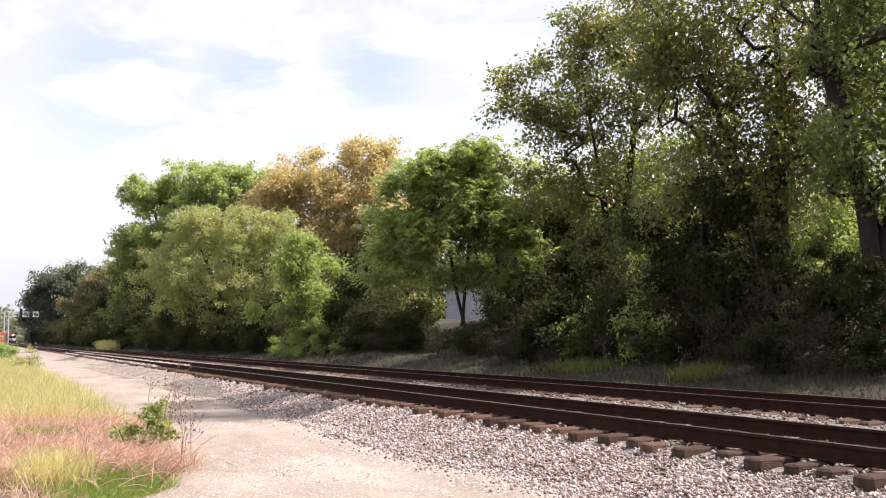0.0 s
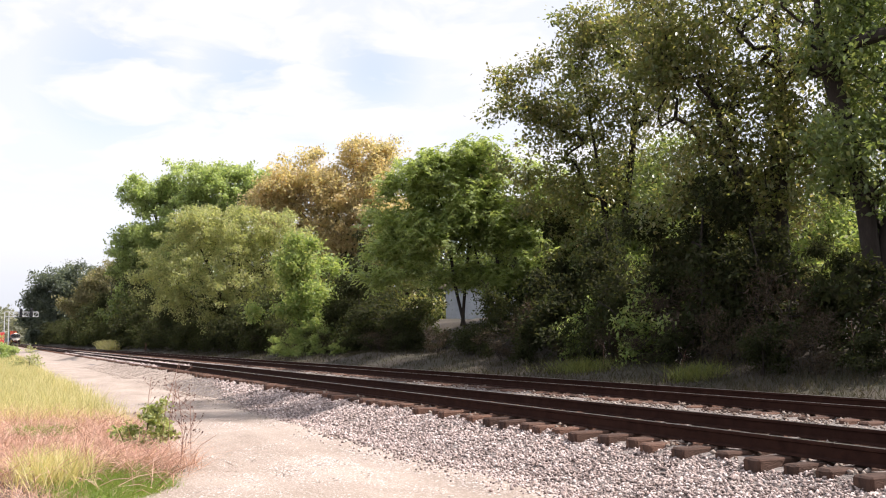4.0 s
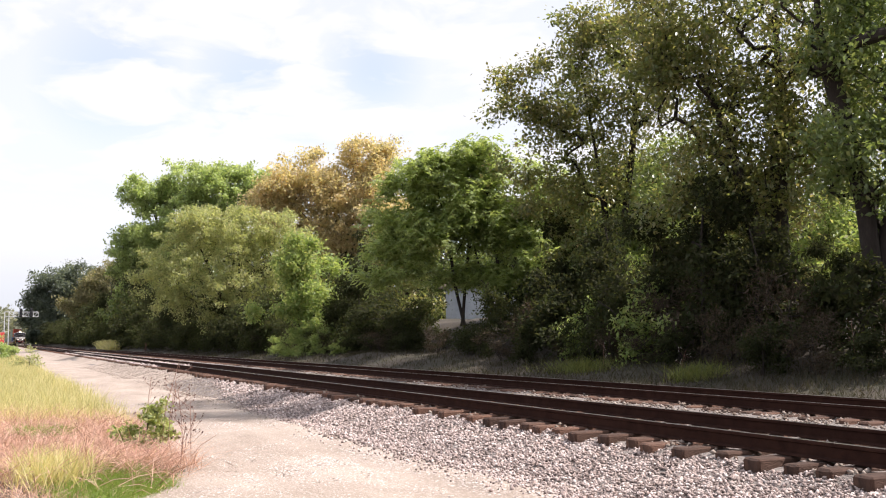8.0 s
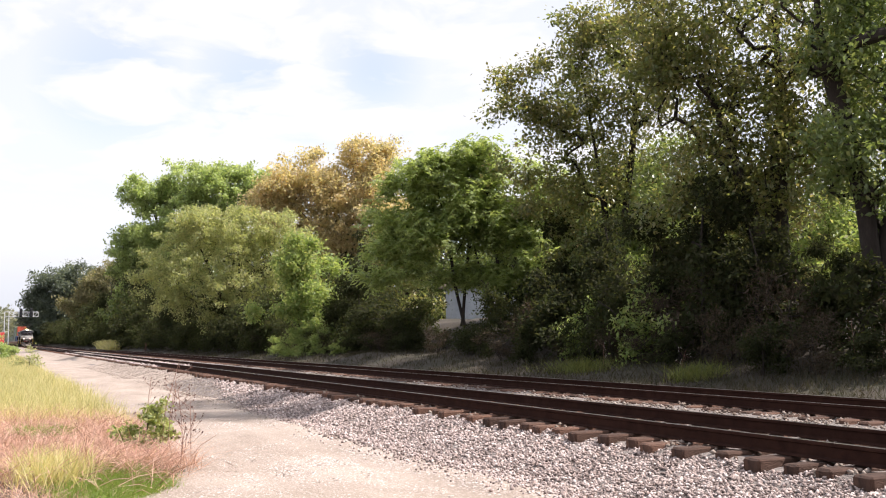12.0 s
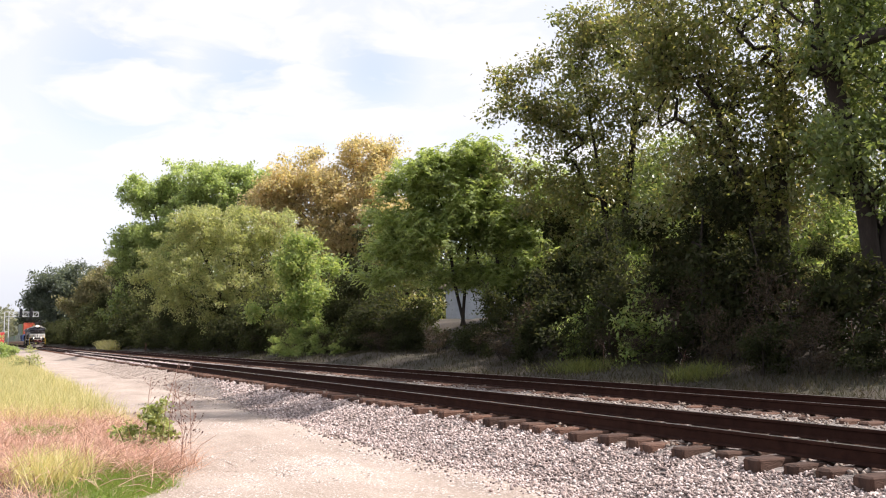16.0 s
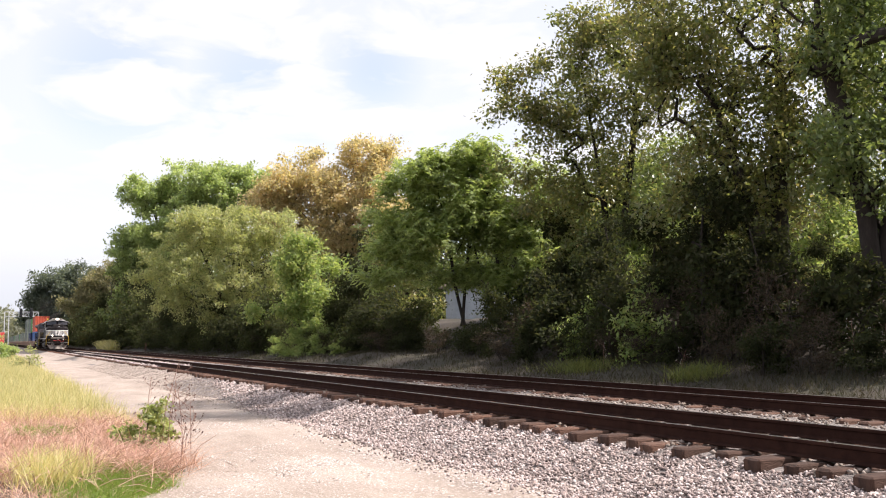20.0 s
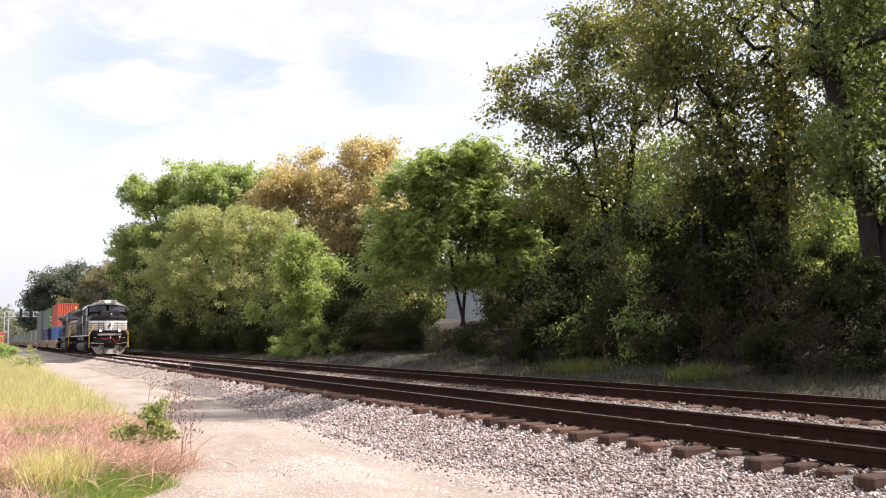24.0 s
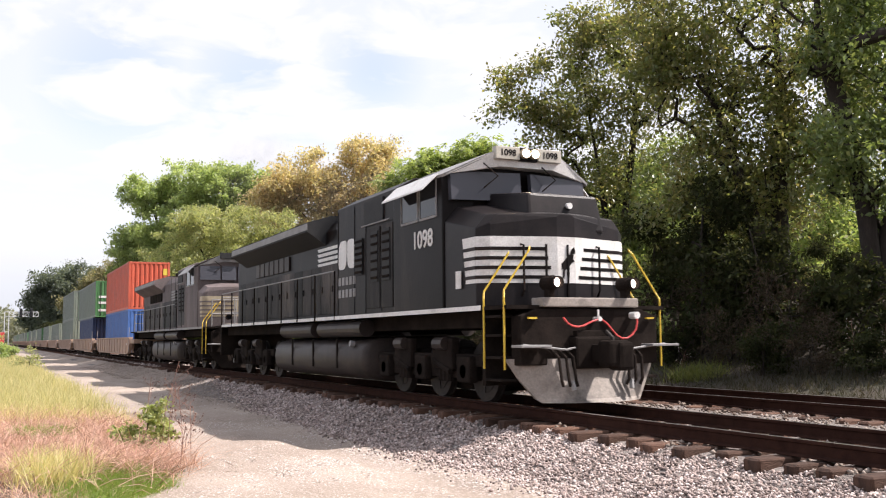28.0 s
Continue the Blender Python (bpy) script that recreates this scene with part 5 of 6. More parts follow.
    for s in (-1, 1):
        if newer:
            part("ditch_light_housing", one_rod([(-0.30, s * 0.73, 1.97), (-0.22, s * 0.73, 1.97), (-0.05, s * 0.73, 1.97)], 0.115, 14), P_FRAME, ob)
            part("ditch_light_bracket", soften(one_box(-0.26, -0.10, s * 0.73 - 0.05, s * 0.73 + 0.05, 1.72, 1.88), 0.01), P_FRAME, ob)
        part("ditch_light_rim", lamp_tube(-0.06, 0.10, s * 0.73, 1.97, 0.082, 0.098), P_FRAME, ob)
        part("ditch_light", one_rod([(-0.06, s * 0.73, 1.97), (0.0, s * 0.73, 1.97)], 0.08, 12), P_DITCH if newer else P_GLASS, ob, "lit ditch light" if newer else "unlit ditch light")
        for z in (0.45, 0.80, 1.15, 1.45):
            part("step", soften(one_box(-0.92, -0.40, s * 1.12, s * 1.50, z - 0.02, z + 0.02), 0.006), P_FRAME, ob)
        part("step_wall", one_box(-1.05, -0.95, s * 0.9, s * 1.48, 0.35, 1.58), P_FRAME, ob)
        for x in (-0.95, -0.28):
            part("grab_rail", one_rod([(x, s * 1.50, 0.62), (x, s * 1.50, 1.74), (x - 0.06, s * 1.46, 1.86), (x - 0.05, s * 1.0, 2.50), (x - 0.1, s * 0.96, 2.56)], 0.018, 6), P_YELLOW, ob, "bent yellow grab rail")
        part("uncoupling_lever", one_rod([(0.02, s * 0.25, 0.98), (0.08, s * 0.6, 0.92), (0.02, s * 1.35, 1.0)], 0.018, 6), P_GREYPAINT, ob)
        for k in range(3):
            part("air_hose", one_rod([(-0.1, s * (0.55 + 0.13 * k), 0.95), (0.14, s * (0.52 + 0.13 * k), 0.80), (0.18, s * (0.50 + 0.13 * k), 0.45), (0.16, s * (0.46 + 0.13 * k), 0.36)], 0.026, 6), P_FRAME, ob)
        part("hose_fitting", one_rod([(0.16, s * 0.56, 0.44), (0.19, s * 0.54, 0.30)], 0.04, 6), P_GREYPAINT, ob)
    if newer:
        sag = [(-0.62, 1.42), (-0.54, 1.33), (-0.45, 1.29), (-0.35, 1.275), (-0.25, 1.29), (-0.12, 1.345), (0.0, 1.385), (0.10, 1.39), (0.18, 1.34), (0.28, 1.24), (0.38, 1.14), (0.48, 1.09), (0.58, 1.09), (0.68, 1.14), (0.76, 1.23), (0.79, 1.34), (0.78, 1.45)]
        part("jumper_cable", one_rod([(0.04, y, z) for y, z in sag], 0.017, 6), P_RED, ob, "red jumper cable across the front")
        part("cable_plug", one_rod([(-0.1, 0.78, 1.46), (0.06, 0.78, 1.46)], 0.06, 8), P_WHITE, ob)
        part("cable_plug", one_rod([(-0.1, 0.06, 1.40), (0.06, 0.06, 1.40)], 0.04, 8), P_WHITE, ob)
        part("cable_plug", one_rod([(0.0, 0.06, 1.40), (0.0, 0.06, 1.55)], 0.018, 6), P_WHITE, ob)
    # lift-bar bracket, cut lever stand and knuckle details in the middle of the pilot
    part("drawbar_plate", soften(one_box(-0.10, 0.02, -0.36, 0.36, 1.10, 1.22), 0.015), P_FRAME, ob)
    part("knuckle", soften(one_box(0.40, 0.72, -0.06, 0.22, 0.60, 1.04), 0.06), P_FRAME, ob)
    part("lift_lever", one_rod([(0.30, 0.0, 1.20), (0.46, 0.0, 1.10), (0.50, 0.0, 0.60)], 0.03, 6), P_STEEL, ob)
    for s in (-1, 1):
        part("pilot_light", one_box(-0.10, -0.04, s * 1.12 - 0.07, s * 1.12 + 0.07, 1.40, 1.43), P_YELLOW if newer else P_FRAME, ob)
        part("footboard", soften(one_box(-0.10, 0.22, s * 0.95, s * 1.48, 0.96, 1.0), 0.008), P_GREYPAINT, ob)
        part("side_panel_line", one_box(-5.50, -5.47, s * 1.462, s * 1.474, 1.68, 2.9), P_GRILLE, ob)
    for end, x in ((1, 0.0), (-1, -21.4)):
        bm = box(bmesh.new(), x - 0.4, x + 0.45 * end, -0.13, 0.13, 0.72, 1.0, 0.03)
        box(bm, x + 0.35 * end, x + 0.68 * end, -0.22, 0.20, 0.66, 1.06, 0.06)
        part("coupler", bm, P_FRAME, ob, "knuckle coupler")
    part("coupler_pocket", soften(one_box(-0.3, 0.08, -0.42, 0.42, 0.62, 1.12), 0.04), P_FRAME, ob)
    part("end_plate", soften(one_box(-21.35, -21.2, -1.30, 1.30, 0.6, 1.6), 0.02), P_FRAME, ob)
    # tank, reservoirs, trucks
    def tank_ring(x, k):
        bend = [(1.42 * k * math.copysign(abs(math.cos(a)) ** 0.55, math.cos(a)), 0.67 + 0.50 * k * math.copysign(abs(math.sin(a)) ** 0.6, math.sin(a))) for a in (math.tau * i / 28 for i in range(28))]
        return [(x, y, z) for y, z in bend]
    part("fuel_tank", loft(bmesh.new(), [tank_ring(x, k) for x, k in ((-6.68, 0.90), (-6.72, 0.97), (-6.82, 1.0), (-13.68, 1.0), (-13.78, 0.97), (-13.82, 0.90))]), P_TANK, ob, "dusty rounded fuel tank", smooth=True)
    for s in (-1, 1):
        for x in (-8.4, -10.2, -12.0):
            part("tank_strap", one_box(x - 0.04, x + 0.04, s * 1.40, s * 1.432, 0.45, 1.12), P_FRAME, ob)
        part("fuel_filler", one_rod([(-7.4, s * 1.36, 1.0), (-7.4, s * 1.46, 1.02)], 0.07, 10), P_GREYPAINT, ob)
    for s in (-1, 1):
        for a, b in ((-6.9, -9.9), (-10.4, -13.2)):
            part("air_reservoir", one_rod([(a, s * 1.24, 1.35), (b, s * 1.24, 1.35)], 0.19, 16), P_TANK, ob)
    for xt in (-4.1, -17.4):
        truck(ob, xt, (-1.85, 0.0, 1.85), 2.45, LOCO_R, WHEEL_LOCO, 0.62)
        for ax in (-1.35, 0.5, 1.35):
            part("traction_motor", soften(one_box(xt + ax - 0.42, xt + ax + 0.42, -0.58, 0.58, 0.16, 0.92), 0.08), P_FRAME, ob)
        for e in (-1, 1):
            for ax in (-1.85, 0.0, 1.85):
                part("journal_box", soften(one_box(xt + ax - 0.26, xt + ax + 0.26, e * 1.06, e * 1.24, 0.34, 0.80), 0.05), P_FRAME, ob)
            for ax in (-0.93, 0.93):
                part("truck_spring", soften(one_box(xt + ax - 0.42, xt + ax + 0.42, e * 1.04, e * 1.20, 0.55, 1.12), 0.05), P_FRAME, ob)
                part("brake_cylinder", one_rod([(xt + ax - 0.18, e * 1.22, 1.02), (xt + ax + 0.22, e * 1.22, 1.02)], 0.12, 10), P_TANK, ob)
    return ob


lead_engine = make_locomotive(True)
second_engine = make_locomotive(False)


# ---- containers and well cars ----
def paint(name, c):
    d = tuple(v * 0.8 for v in c)
    return surface(name, d, c, 1.0, 25, rough=0.55, bump=0.04, dirt=(0.14, 0.10, 0.075), dirt_scale=1.4, dirt_amount=0.28)


C_RED = paint("orange_red_container_paint", (0.62, 0.12, 0.065))
C_BLUE = paint("blue_container_paint", (0.07, 0.16, 0.42))
C_NAVY = paint("navy_container_paint", (0.03, 0.05, 0.13))
C_GREEN = paint("green_container_paint", (0.07, 0.20, 0.07))
# Grey-green lifted a little to take in haze over the cars.
C_GREYGREEN = paint("grey_green_container_paint", (0.19, 0.22, 0.18))
C_MARK = surface("yellow_mark_paint", (0.62, 0.46, 0.05), (0.72, 0.55, 0.08), 4, 40, rough=0.5, bump=0.03)


def corrugated(x0, x1, y, z0, z1, pitch, depth):
    """A folded steel wall."""
    n = max(4, int(abs(x1 - x0) / pitch) * 4)
    xs = np.linspace(x0, x1, n + 1)
    off = np.array([0, 1, 1, 0])[np.arange(n + 1) % 4] * depth
    v = [(x, y - math.copysign(o, y), z) for x, o in zip(xs, off) for z in (z0, z1)]
    f = [[2 * i, 2 * i + 2, 2 * i + 3, 2 * i + 1] for i in range(n)]
    return v, f


def make_container(length, main, end_mat, label, mark, height=2.74):
    ob = thing("shipping_container", label, "container", group="containers on the train")
    L, W = length / 2, 1.22
    for s in (-1, 1):
        v, f = corrugated(-L + 0.1, L - 0.1, s * (W - 0.01), 0.14, height - 0.1, 0.28, 0.036)
        part("side_wall", mesh_from("side_wall", v, f, main), main, ob)
        part("bottom_rail", one_box(-L, L, s * (W - 0.08), s * W, 0.0, 0.15, 0.01), main, ob)
        part("top_rail", one_box(-L, L, s * (W - 0.06), s * W, height - 0.1, height, 0.01), main, ob)
        for e in (-1, 1):
            part("corner_post", one_box(e * (L - 0.14), e * L, s * (W - 0.14), s * W, 0.0, height, 0.012), end_mat, ob)
            part("corner_casting", one_box(e * (L - 0.17), e * (L + 0.004), s * (W - 0.16), s * (W + 0.004), height - 0.12, height + 0.006, 0.01), end_mat, ob)
    part("roof", one_box(-L + 0.02, L - 0.02, -W + 0.03, W - 0.03, height - 0.06, height - 0.01), main, ob)
    part("floor", one_box(-L + 0.02, L - 0.02, -W + 0.03, W - 0.03, 0.05, 0.16), P_FRAME, ob)
    # blind end with upright folds, facing forward
    bm, n = bmesh.new(), 8
    w = (2 * W - 0.24) / n
    prof = [(L - 0.10, -W + 0.12)]
    for i in range(n):
        y0 = -W + 0.12 + i * w
        prof += [(L - 0.065, y0), (L - 0.01, y0 + w * 0.2), (L - 0.01, y0 + w * 0.6), (L - 0.065, y0 + w * 0.8)]
    prof += [(L - 0.065, W - 0.12), (L - 0.10, W - 0.12)]
    loft(bm, [[(a, b, z) for a, b in prof] for z in (0.1, height - 0.08)])
    part("end_wall", bm, end_mat, ob)
    for z in (0.06, height - 0.06):
        part("end_beam", one_box(L - 0.1, L, -W + 0.1, W - 0.1, z - 0.06, z + 0.06, 0.01), end_mat, ob)
    if mark == "doors":
        for y in (-0.85, -0.35, 0.35, 0.85):
            part("lock_rod", one_rod([(L + 0.02, y, 0.12), (L + 0.02, y, height - 0.12)], 0.022, 6), P_STEEL, ob)
        for z in (0.55, 1.15, 1.62):
            for y in (-0.6, 0.6):
                part("marking", one_box(L - 0.01, L + 0.006, y - 0.38, y + 0.38, z - 0.09, z + 0.09), P_WHITE, ob)
        part("marking", one_box(L - 0.01, L + 0.008, -0.1, 1.0, 1.98, 2.45), C_MARK, ob, "yellow painted mark")
    if mark == "patch":
        part("marking", one_box(L - 0.01, L + 0.006, 0.82, 1.06, 2.1, 2.5), C_MARK, ob, "yellow painted mark")
        part("marking", one_box(L - 0.01, L + 0.006, 0.30, 0.42, 1.2, 1.3), P_WHITE, ob)
    part("door_end", one_box(-L, -L + 0.05, -W + 0.1, W - 0.1, 0.1, height - 0.08), end_mat, ob)
    return ob


def make_well_car(length=22.2):
    """A single well car: x 0 at its middle; the well's floor lies low between the trucks."""
    ob = thing("well_car", "tan steel well car carrying containers", "rail car", group="well cars of the train")
    h, w = length / 2, 8.9
    for s in (-1, 1):
        prof = [(-w - 0.4, 0.95), (-w + 0.3, 0.45), (-w + 1.2, 0.34), (w - 1.2, 0.34), (w - 0.3, 0.45), (w + 0.4, 0.95), (w + 0.4, 1.30), (-w - 0.4, 1.30)]
        part("side_sill", loft(bmesh.new(), [[(x, s * 1.32, z) for x, z in prof], [(x, s * 1.50, z) for x, z in prof]]), P_WELL, ob, "tan painted side sill")
        part("sill_flange", one_box(-w - 0.4, w + 0.4, s * 1.30, s * 1.54, 1.26, 1.34, 0.01), P_WELL, ob)
        for i in range(12):
            x = -w + 1.0 + i * (2 * w - 2.0) / 11
            part("sill_rib", one_box(x - 0.04, x + 0.04, s * 1.50, s * 1.54, 0.40, 1.27), P_WELL, ob)
        for e in (-1, 1):
            part("ladder_rail", one_rod([(e * (w + 0.2), s * 1.5, 0.5), (e * (w + 0.2), s * 1.5, 1.9)], 0.018, 6), P_GREYPAINT, ob)
            part("reflector", one_box(e * (w - 0.6) - 0.1, e * (w - 0.6) + 0.1, s * 1.545, s * 1.55, 0.9, 1.0), P_WHITE, ob)
    part("well_floor", one_box(-w, w, -1.32, 1.32, 0.34, 0.44), P_FRAME, ob)
    for e in (-1, 1):
        part("end_platform", soften(loft(bmesh.new(), [[(e * x, -1.45, 0.98), (e * x, -1.45, 1.22), (e * x, 1.45, 1.22), (e * x, 1.45, 0.98)] for x in (w - 0.1, h - 0.4)]), 0.015), P_WELL, ob)
        part("end_bulkhead", one_box(e * (w - 0.25), e * (w - 0.1), -1.3, 1.3, 0.44, 1.22), P_WELL, ob)
        bm = box(bmesh.new(), e * (h - 0.9), e * h, -0.12, 0.12, 0.74, 0.98, 0.03)
        part("coupler", bm, P_FRAME, ob)
        part("brake_wheel", one_rod([(e * (h - 0.5), 0.8, 1.55), (e * (h - 0.45), 0.8, 1.55)], 0.25, 14), P_FRAME, ob)
        part("end_post", one_rod([(e * (h - 0.55), 0.8, 1.2), (e * (h - 0.55), 0.8, 1.6)], 0.03, 6), P_FRAME, ob)
        truck(ob, e * (h - 1.75), (-0.88, 0.88), 1.15, CAR_R, WHEEL_CAR, 0.50)
    return ob


FIRST_CAR, CAR_PITCH = -53.7, 22.2       # middle of the first car behind the ditch lights of the lead engine
on_train = [(lead_engine, 0.0, 0.0, 0.0), (second_engine, -22.63, 0.0, 0.0)]     # thing, x, z offset, turn
base_car = make_well_car()
base_rolling = [r for r in rolling if r[0].parent == base_car]
red = make_container(12.19, C_RED, C_RED, "orange-red corrugated container stacked on a blue one", "patch", 2.9)
blue = make_container(12.19, C_BLUE, C_BLUE, "blue corrugated container low in a well car", "", 2.59)
green = make_container(16.15, C_GREYGREEN, C_GREEN, "long grey-green container with green end and yellow mark", "doors", 2.9)
navy = make_container(12.19, C_NAVY, C_NAVY, "dark navy container low in a well car", "", 2.59)
tall_green = make_container(16.15, C_GREYGREEN, C_GREYGREEN, "long dull grey-green container with a yellow mark", "patch", 2.9)
loads = [(blue, red), (navy, green), (tall_green, tall_green), (tall_green, None), (tall_green, None), (green, None), (tall_green, None), (tall_green, None),
         (green, None), (tall_green, None), (tall_green, None), (tall_green, None), (green, None), (tall_green, None), (tall_green, None)]
placed = set()


def instance(proto):
    if proto not in placed:
        placed.add(proto)
        return proto
    return copy_thing(proto, proto.matrix_basis)


HEIGHTS = {blue: 2.59, navy: 2.59, red: 2.9, green: 2.9, tall_green: 2.9}
for i, (low, high) in enumerate(loads):
    xm = FIRST_CAR - i * CAR_PITCH
    c = base_car if i == 0 else copy_thing(base_car, Matrix.Identity(4))
    if 0 < i < 3:
        rolling += [(o, tuple(o.location), CAR_R) for o in c.children if o.name.startswith("wheelset")]
    on_train.append((c, xm, 0.0, 0.0))
    on_train.append((instance(low), xm, 0.45, 0.0))
    if high:
        on_train.append((instance(high), xm, 0.46 + HEIGHTS[low], 0.0))

# ---- exhaust smoke above the lead engine ----
def smoke_material():
    """Thin dark smoke: each wisp fades out towards its own rim."""
    m, nt, out = mat_base("thin_exhaust_smoke")
    uv = nt.nodes.new("ShaderNodeUVMap")
    rim = nt.nodes.new("ShaderNodeVectorMath")
    rim.operation = "LENGTH"
    nt.links.new(uv.outputs[0], rim.inputs[0])
    co = nt.nodes.new("ShaderNodeTexCoord")
    curl = node(nt, "ShaderNodeTexNoise", Scale=0.9, Detail=4.0)
    nt.links.new(co.outputs["Object"], curl.inputs["Vector"])
    fade = nt.nodes.new("ShaderNodeMapRange")
    fade.interpolation_type = "SMOOTHSTEP"
    for q, v in zip((1, 2, 3, 4), (0.0, 1.0, 0.26, 0.0)):
        fade.inputs[q].default_value = v
    nt.links.new(rim.outputs["Value"], fade.inputs[0])
    mul = nt.nodes.new("ShaderNodeMath")
    mul.operation = "MULTIPLY"
    nt.links.new(fade.outputs[0], mul.inputs[0])
    nt.links.new(ramped(nt, curl.outputs[0], 0.25, 0.6), mul.inputs[1])
    clear = nt.nodes.new("ShaderNodeBsdfTransparent")
    soot = node(nt, "ShaderNodeBsdfDiffuse", Color=(0.10, 0.085, 0.08, 1))
    mx = nt.nodes.new("ShaderNodeMixShader")
    nt.links.new(mul.outputs[0], mx.inputs[0])
    nt.links.new(clear.outputs[0], mx.inputs[1])
    nt.links.new(soot.outputs[0], mx.inputs[2])
    nt.links.new(mx.outputs[0], out.inputs[0])
    return m


def make_smoke():
    ob = thing("exhaust_smoke", "thin dark grey exhaust smoke above the engine", "smoke")
    mat, r = smoke_material(), np.random.RandomState(71)
    for i in range(4):
        c = np.array([-9.6 - 3.2 * i, 0.2 * i, 4.75 + 0.32 * i])
        rad, k = 0.8 + 0.35 * i, 3
        V, UV = [], []
        for _ in range(k):
            p = c + r.normal(0, 0.45, 3) * rad
            a, b = r.normal(0, 1, 3), r.normal(0, 1, 3)
            a /= np.linalg.norm(a)
            b = np.cross(a, b)
            b /= np.linalg.norm(b)
            w = rad * r.uniform(0.8, 1.5)
            V += [p - a * w - b * w, p + a * w - b * w, p + a * w + b * w, p - a * w + b * w]
            UV += [(-1, -1), (1, -1), (1, 1), (-1, 1)]
        me = mesh_from("puff", np.array(V), np.arange(4 * k).reshape(-1, 4), mat)
        layer = me.uv_layers.new(name="UVMap")
        layer.data.foreach_set("uv", np.array(UV, dtype=np.float32).ravel())
        part("puff", me, None, ob)
    return ob


on_train.append((make_smoke(), 0.0, 0.0, 0.0))

# ---- house, shed, signal bridge, posts ----
# White siding toned grey-blue to hold the shade on the house wall.
M_SIDING = surface("shade_greyed_white_siding", (0.40, 0.42, 0.45), (0.52, 0.54, 0.57), 1.0, 20, rough=0.6, bump=0.05, dirt=(0.45, 0.43, 0.40), dirt_scale=0.8, dirt_amount=0.4)
M_SHINGLE = surface("tan_shingles", (0.20, 0.14, 0.11), (0.28, 0.205, 0.165), 2.0, 18, rough=0.9, bump=0.4)
M_PALE = surface("pale_grey_steel", (0.50, 0.50, 0.50), (0.60, 0.60, 0.60), 2.0, 20, rough=0.5, bump=0.03)
M_SIGNAL = surface("black_signal_paint", (0.015, 0.015, 0.016), (0.025, 0.025, 0.026), 2.0, 20, rough=0.6, bump=0.03)
M_REDPAINT = surface("red_sign_paint", (0.55, 0.06, 0.06), (0.62, 0.09, 0.08), 2.0, 20, rough=0.5, bump=0.03)


def make_house():
    ob = thing("house", "small white-sided house with a tan shingle roof behind the trees", "house", pose(-63.6, 30.5, 2.7, 0, 0, 8))
    L, W, H, R = 8.4, 6.4, 2.9, 1.3
    for name, b in (("wall", (0, L, 0, 0.2, 0, H)), ("wall", (0, L, W - 0.2, W, 0, H)), ("wall", (0, 0.2, 0.2, W - 0.2, 0, H)), ("wall", (L - 0.2, L, 0.2, W - 0.2, 0, H))):
        w = part(name, one_box(*b), M_SIDING, ob)
        if b[1] - b[0] > 3:
            y = b[2] if b[2] == 0 else b[3]
            for i in range(14):
                z = 0.12 + i * 0.2
                part("siding_board", one_box(b[0], b[1], y - 0.012, y + 0.012, z, z + 0.19), M_SIDING, w)
    for x in (0.1, L - 0.1):
        part("gable", loft(bmesh.new(), [[(x - 0.1, 0, H), (x - 0.1, W, H), (x - 0.1, W / 2, H + R)], [(x + 0.1, 0, H), (x + 0.1, W, H), (x + 0.1, W / 2, H + R)]]), M_SIDING, ob)
    for s in (-1, 1):
        y0, y1 = (-0.4, W / 2) if s < 0 else (W + 0.4, W / 2)
        z0 = H - 0.4 * R / (W / 2)
        ring = lambda x: [(x, y0, z0), (x, y1, H + R), (x, y1, H + R + 0.12), (x, y0, z0 + 0.12)]
        r = part("roof", loft(bmesh.new(), [ring(-0.4), ring(L + 0.4)]), M_SHINGLE, ob)
        for i in range(10):
            t = i / 10
            yy, zz = y0 + (y1 - y0) * t, z0 + 0.12 + (H + R - z0) * t
            part("shingle", one_box(-0.4, L + 0.4, yy - 0.02, yy + 0.34 * (1 if s < 0 else -1), zz + 0.0, zz + 0.035), M_SHINGLE, r)
    return ob


make_house()


def make_shed():
    ob = thing("shed", "low white shed behind the shrubs in sunlight", "shed", pose(-77.5, 27.5, 1.0))
    part("wall", one_box(0, 5.4, 0, 2.2, 0, 1.5), M_SIDING, ob)
    ring = lambda x: [(x, -0.2, 1.5), (x, 2.4, 1.9), (x, 2.4, 2.0), (x, -0.2, 1.6)]
    part("roof", loft(bmesh.new(), [ring(-0.2), ring(5.6)]), M_PALE, ob)
    part("door", one_box(2.0, 2.9, -0.03, 0.0, 0.05, 1.4), M_SIDING, ob)


make_shed()


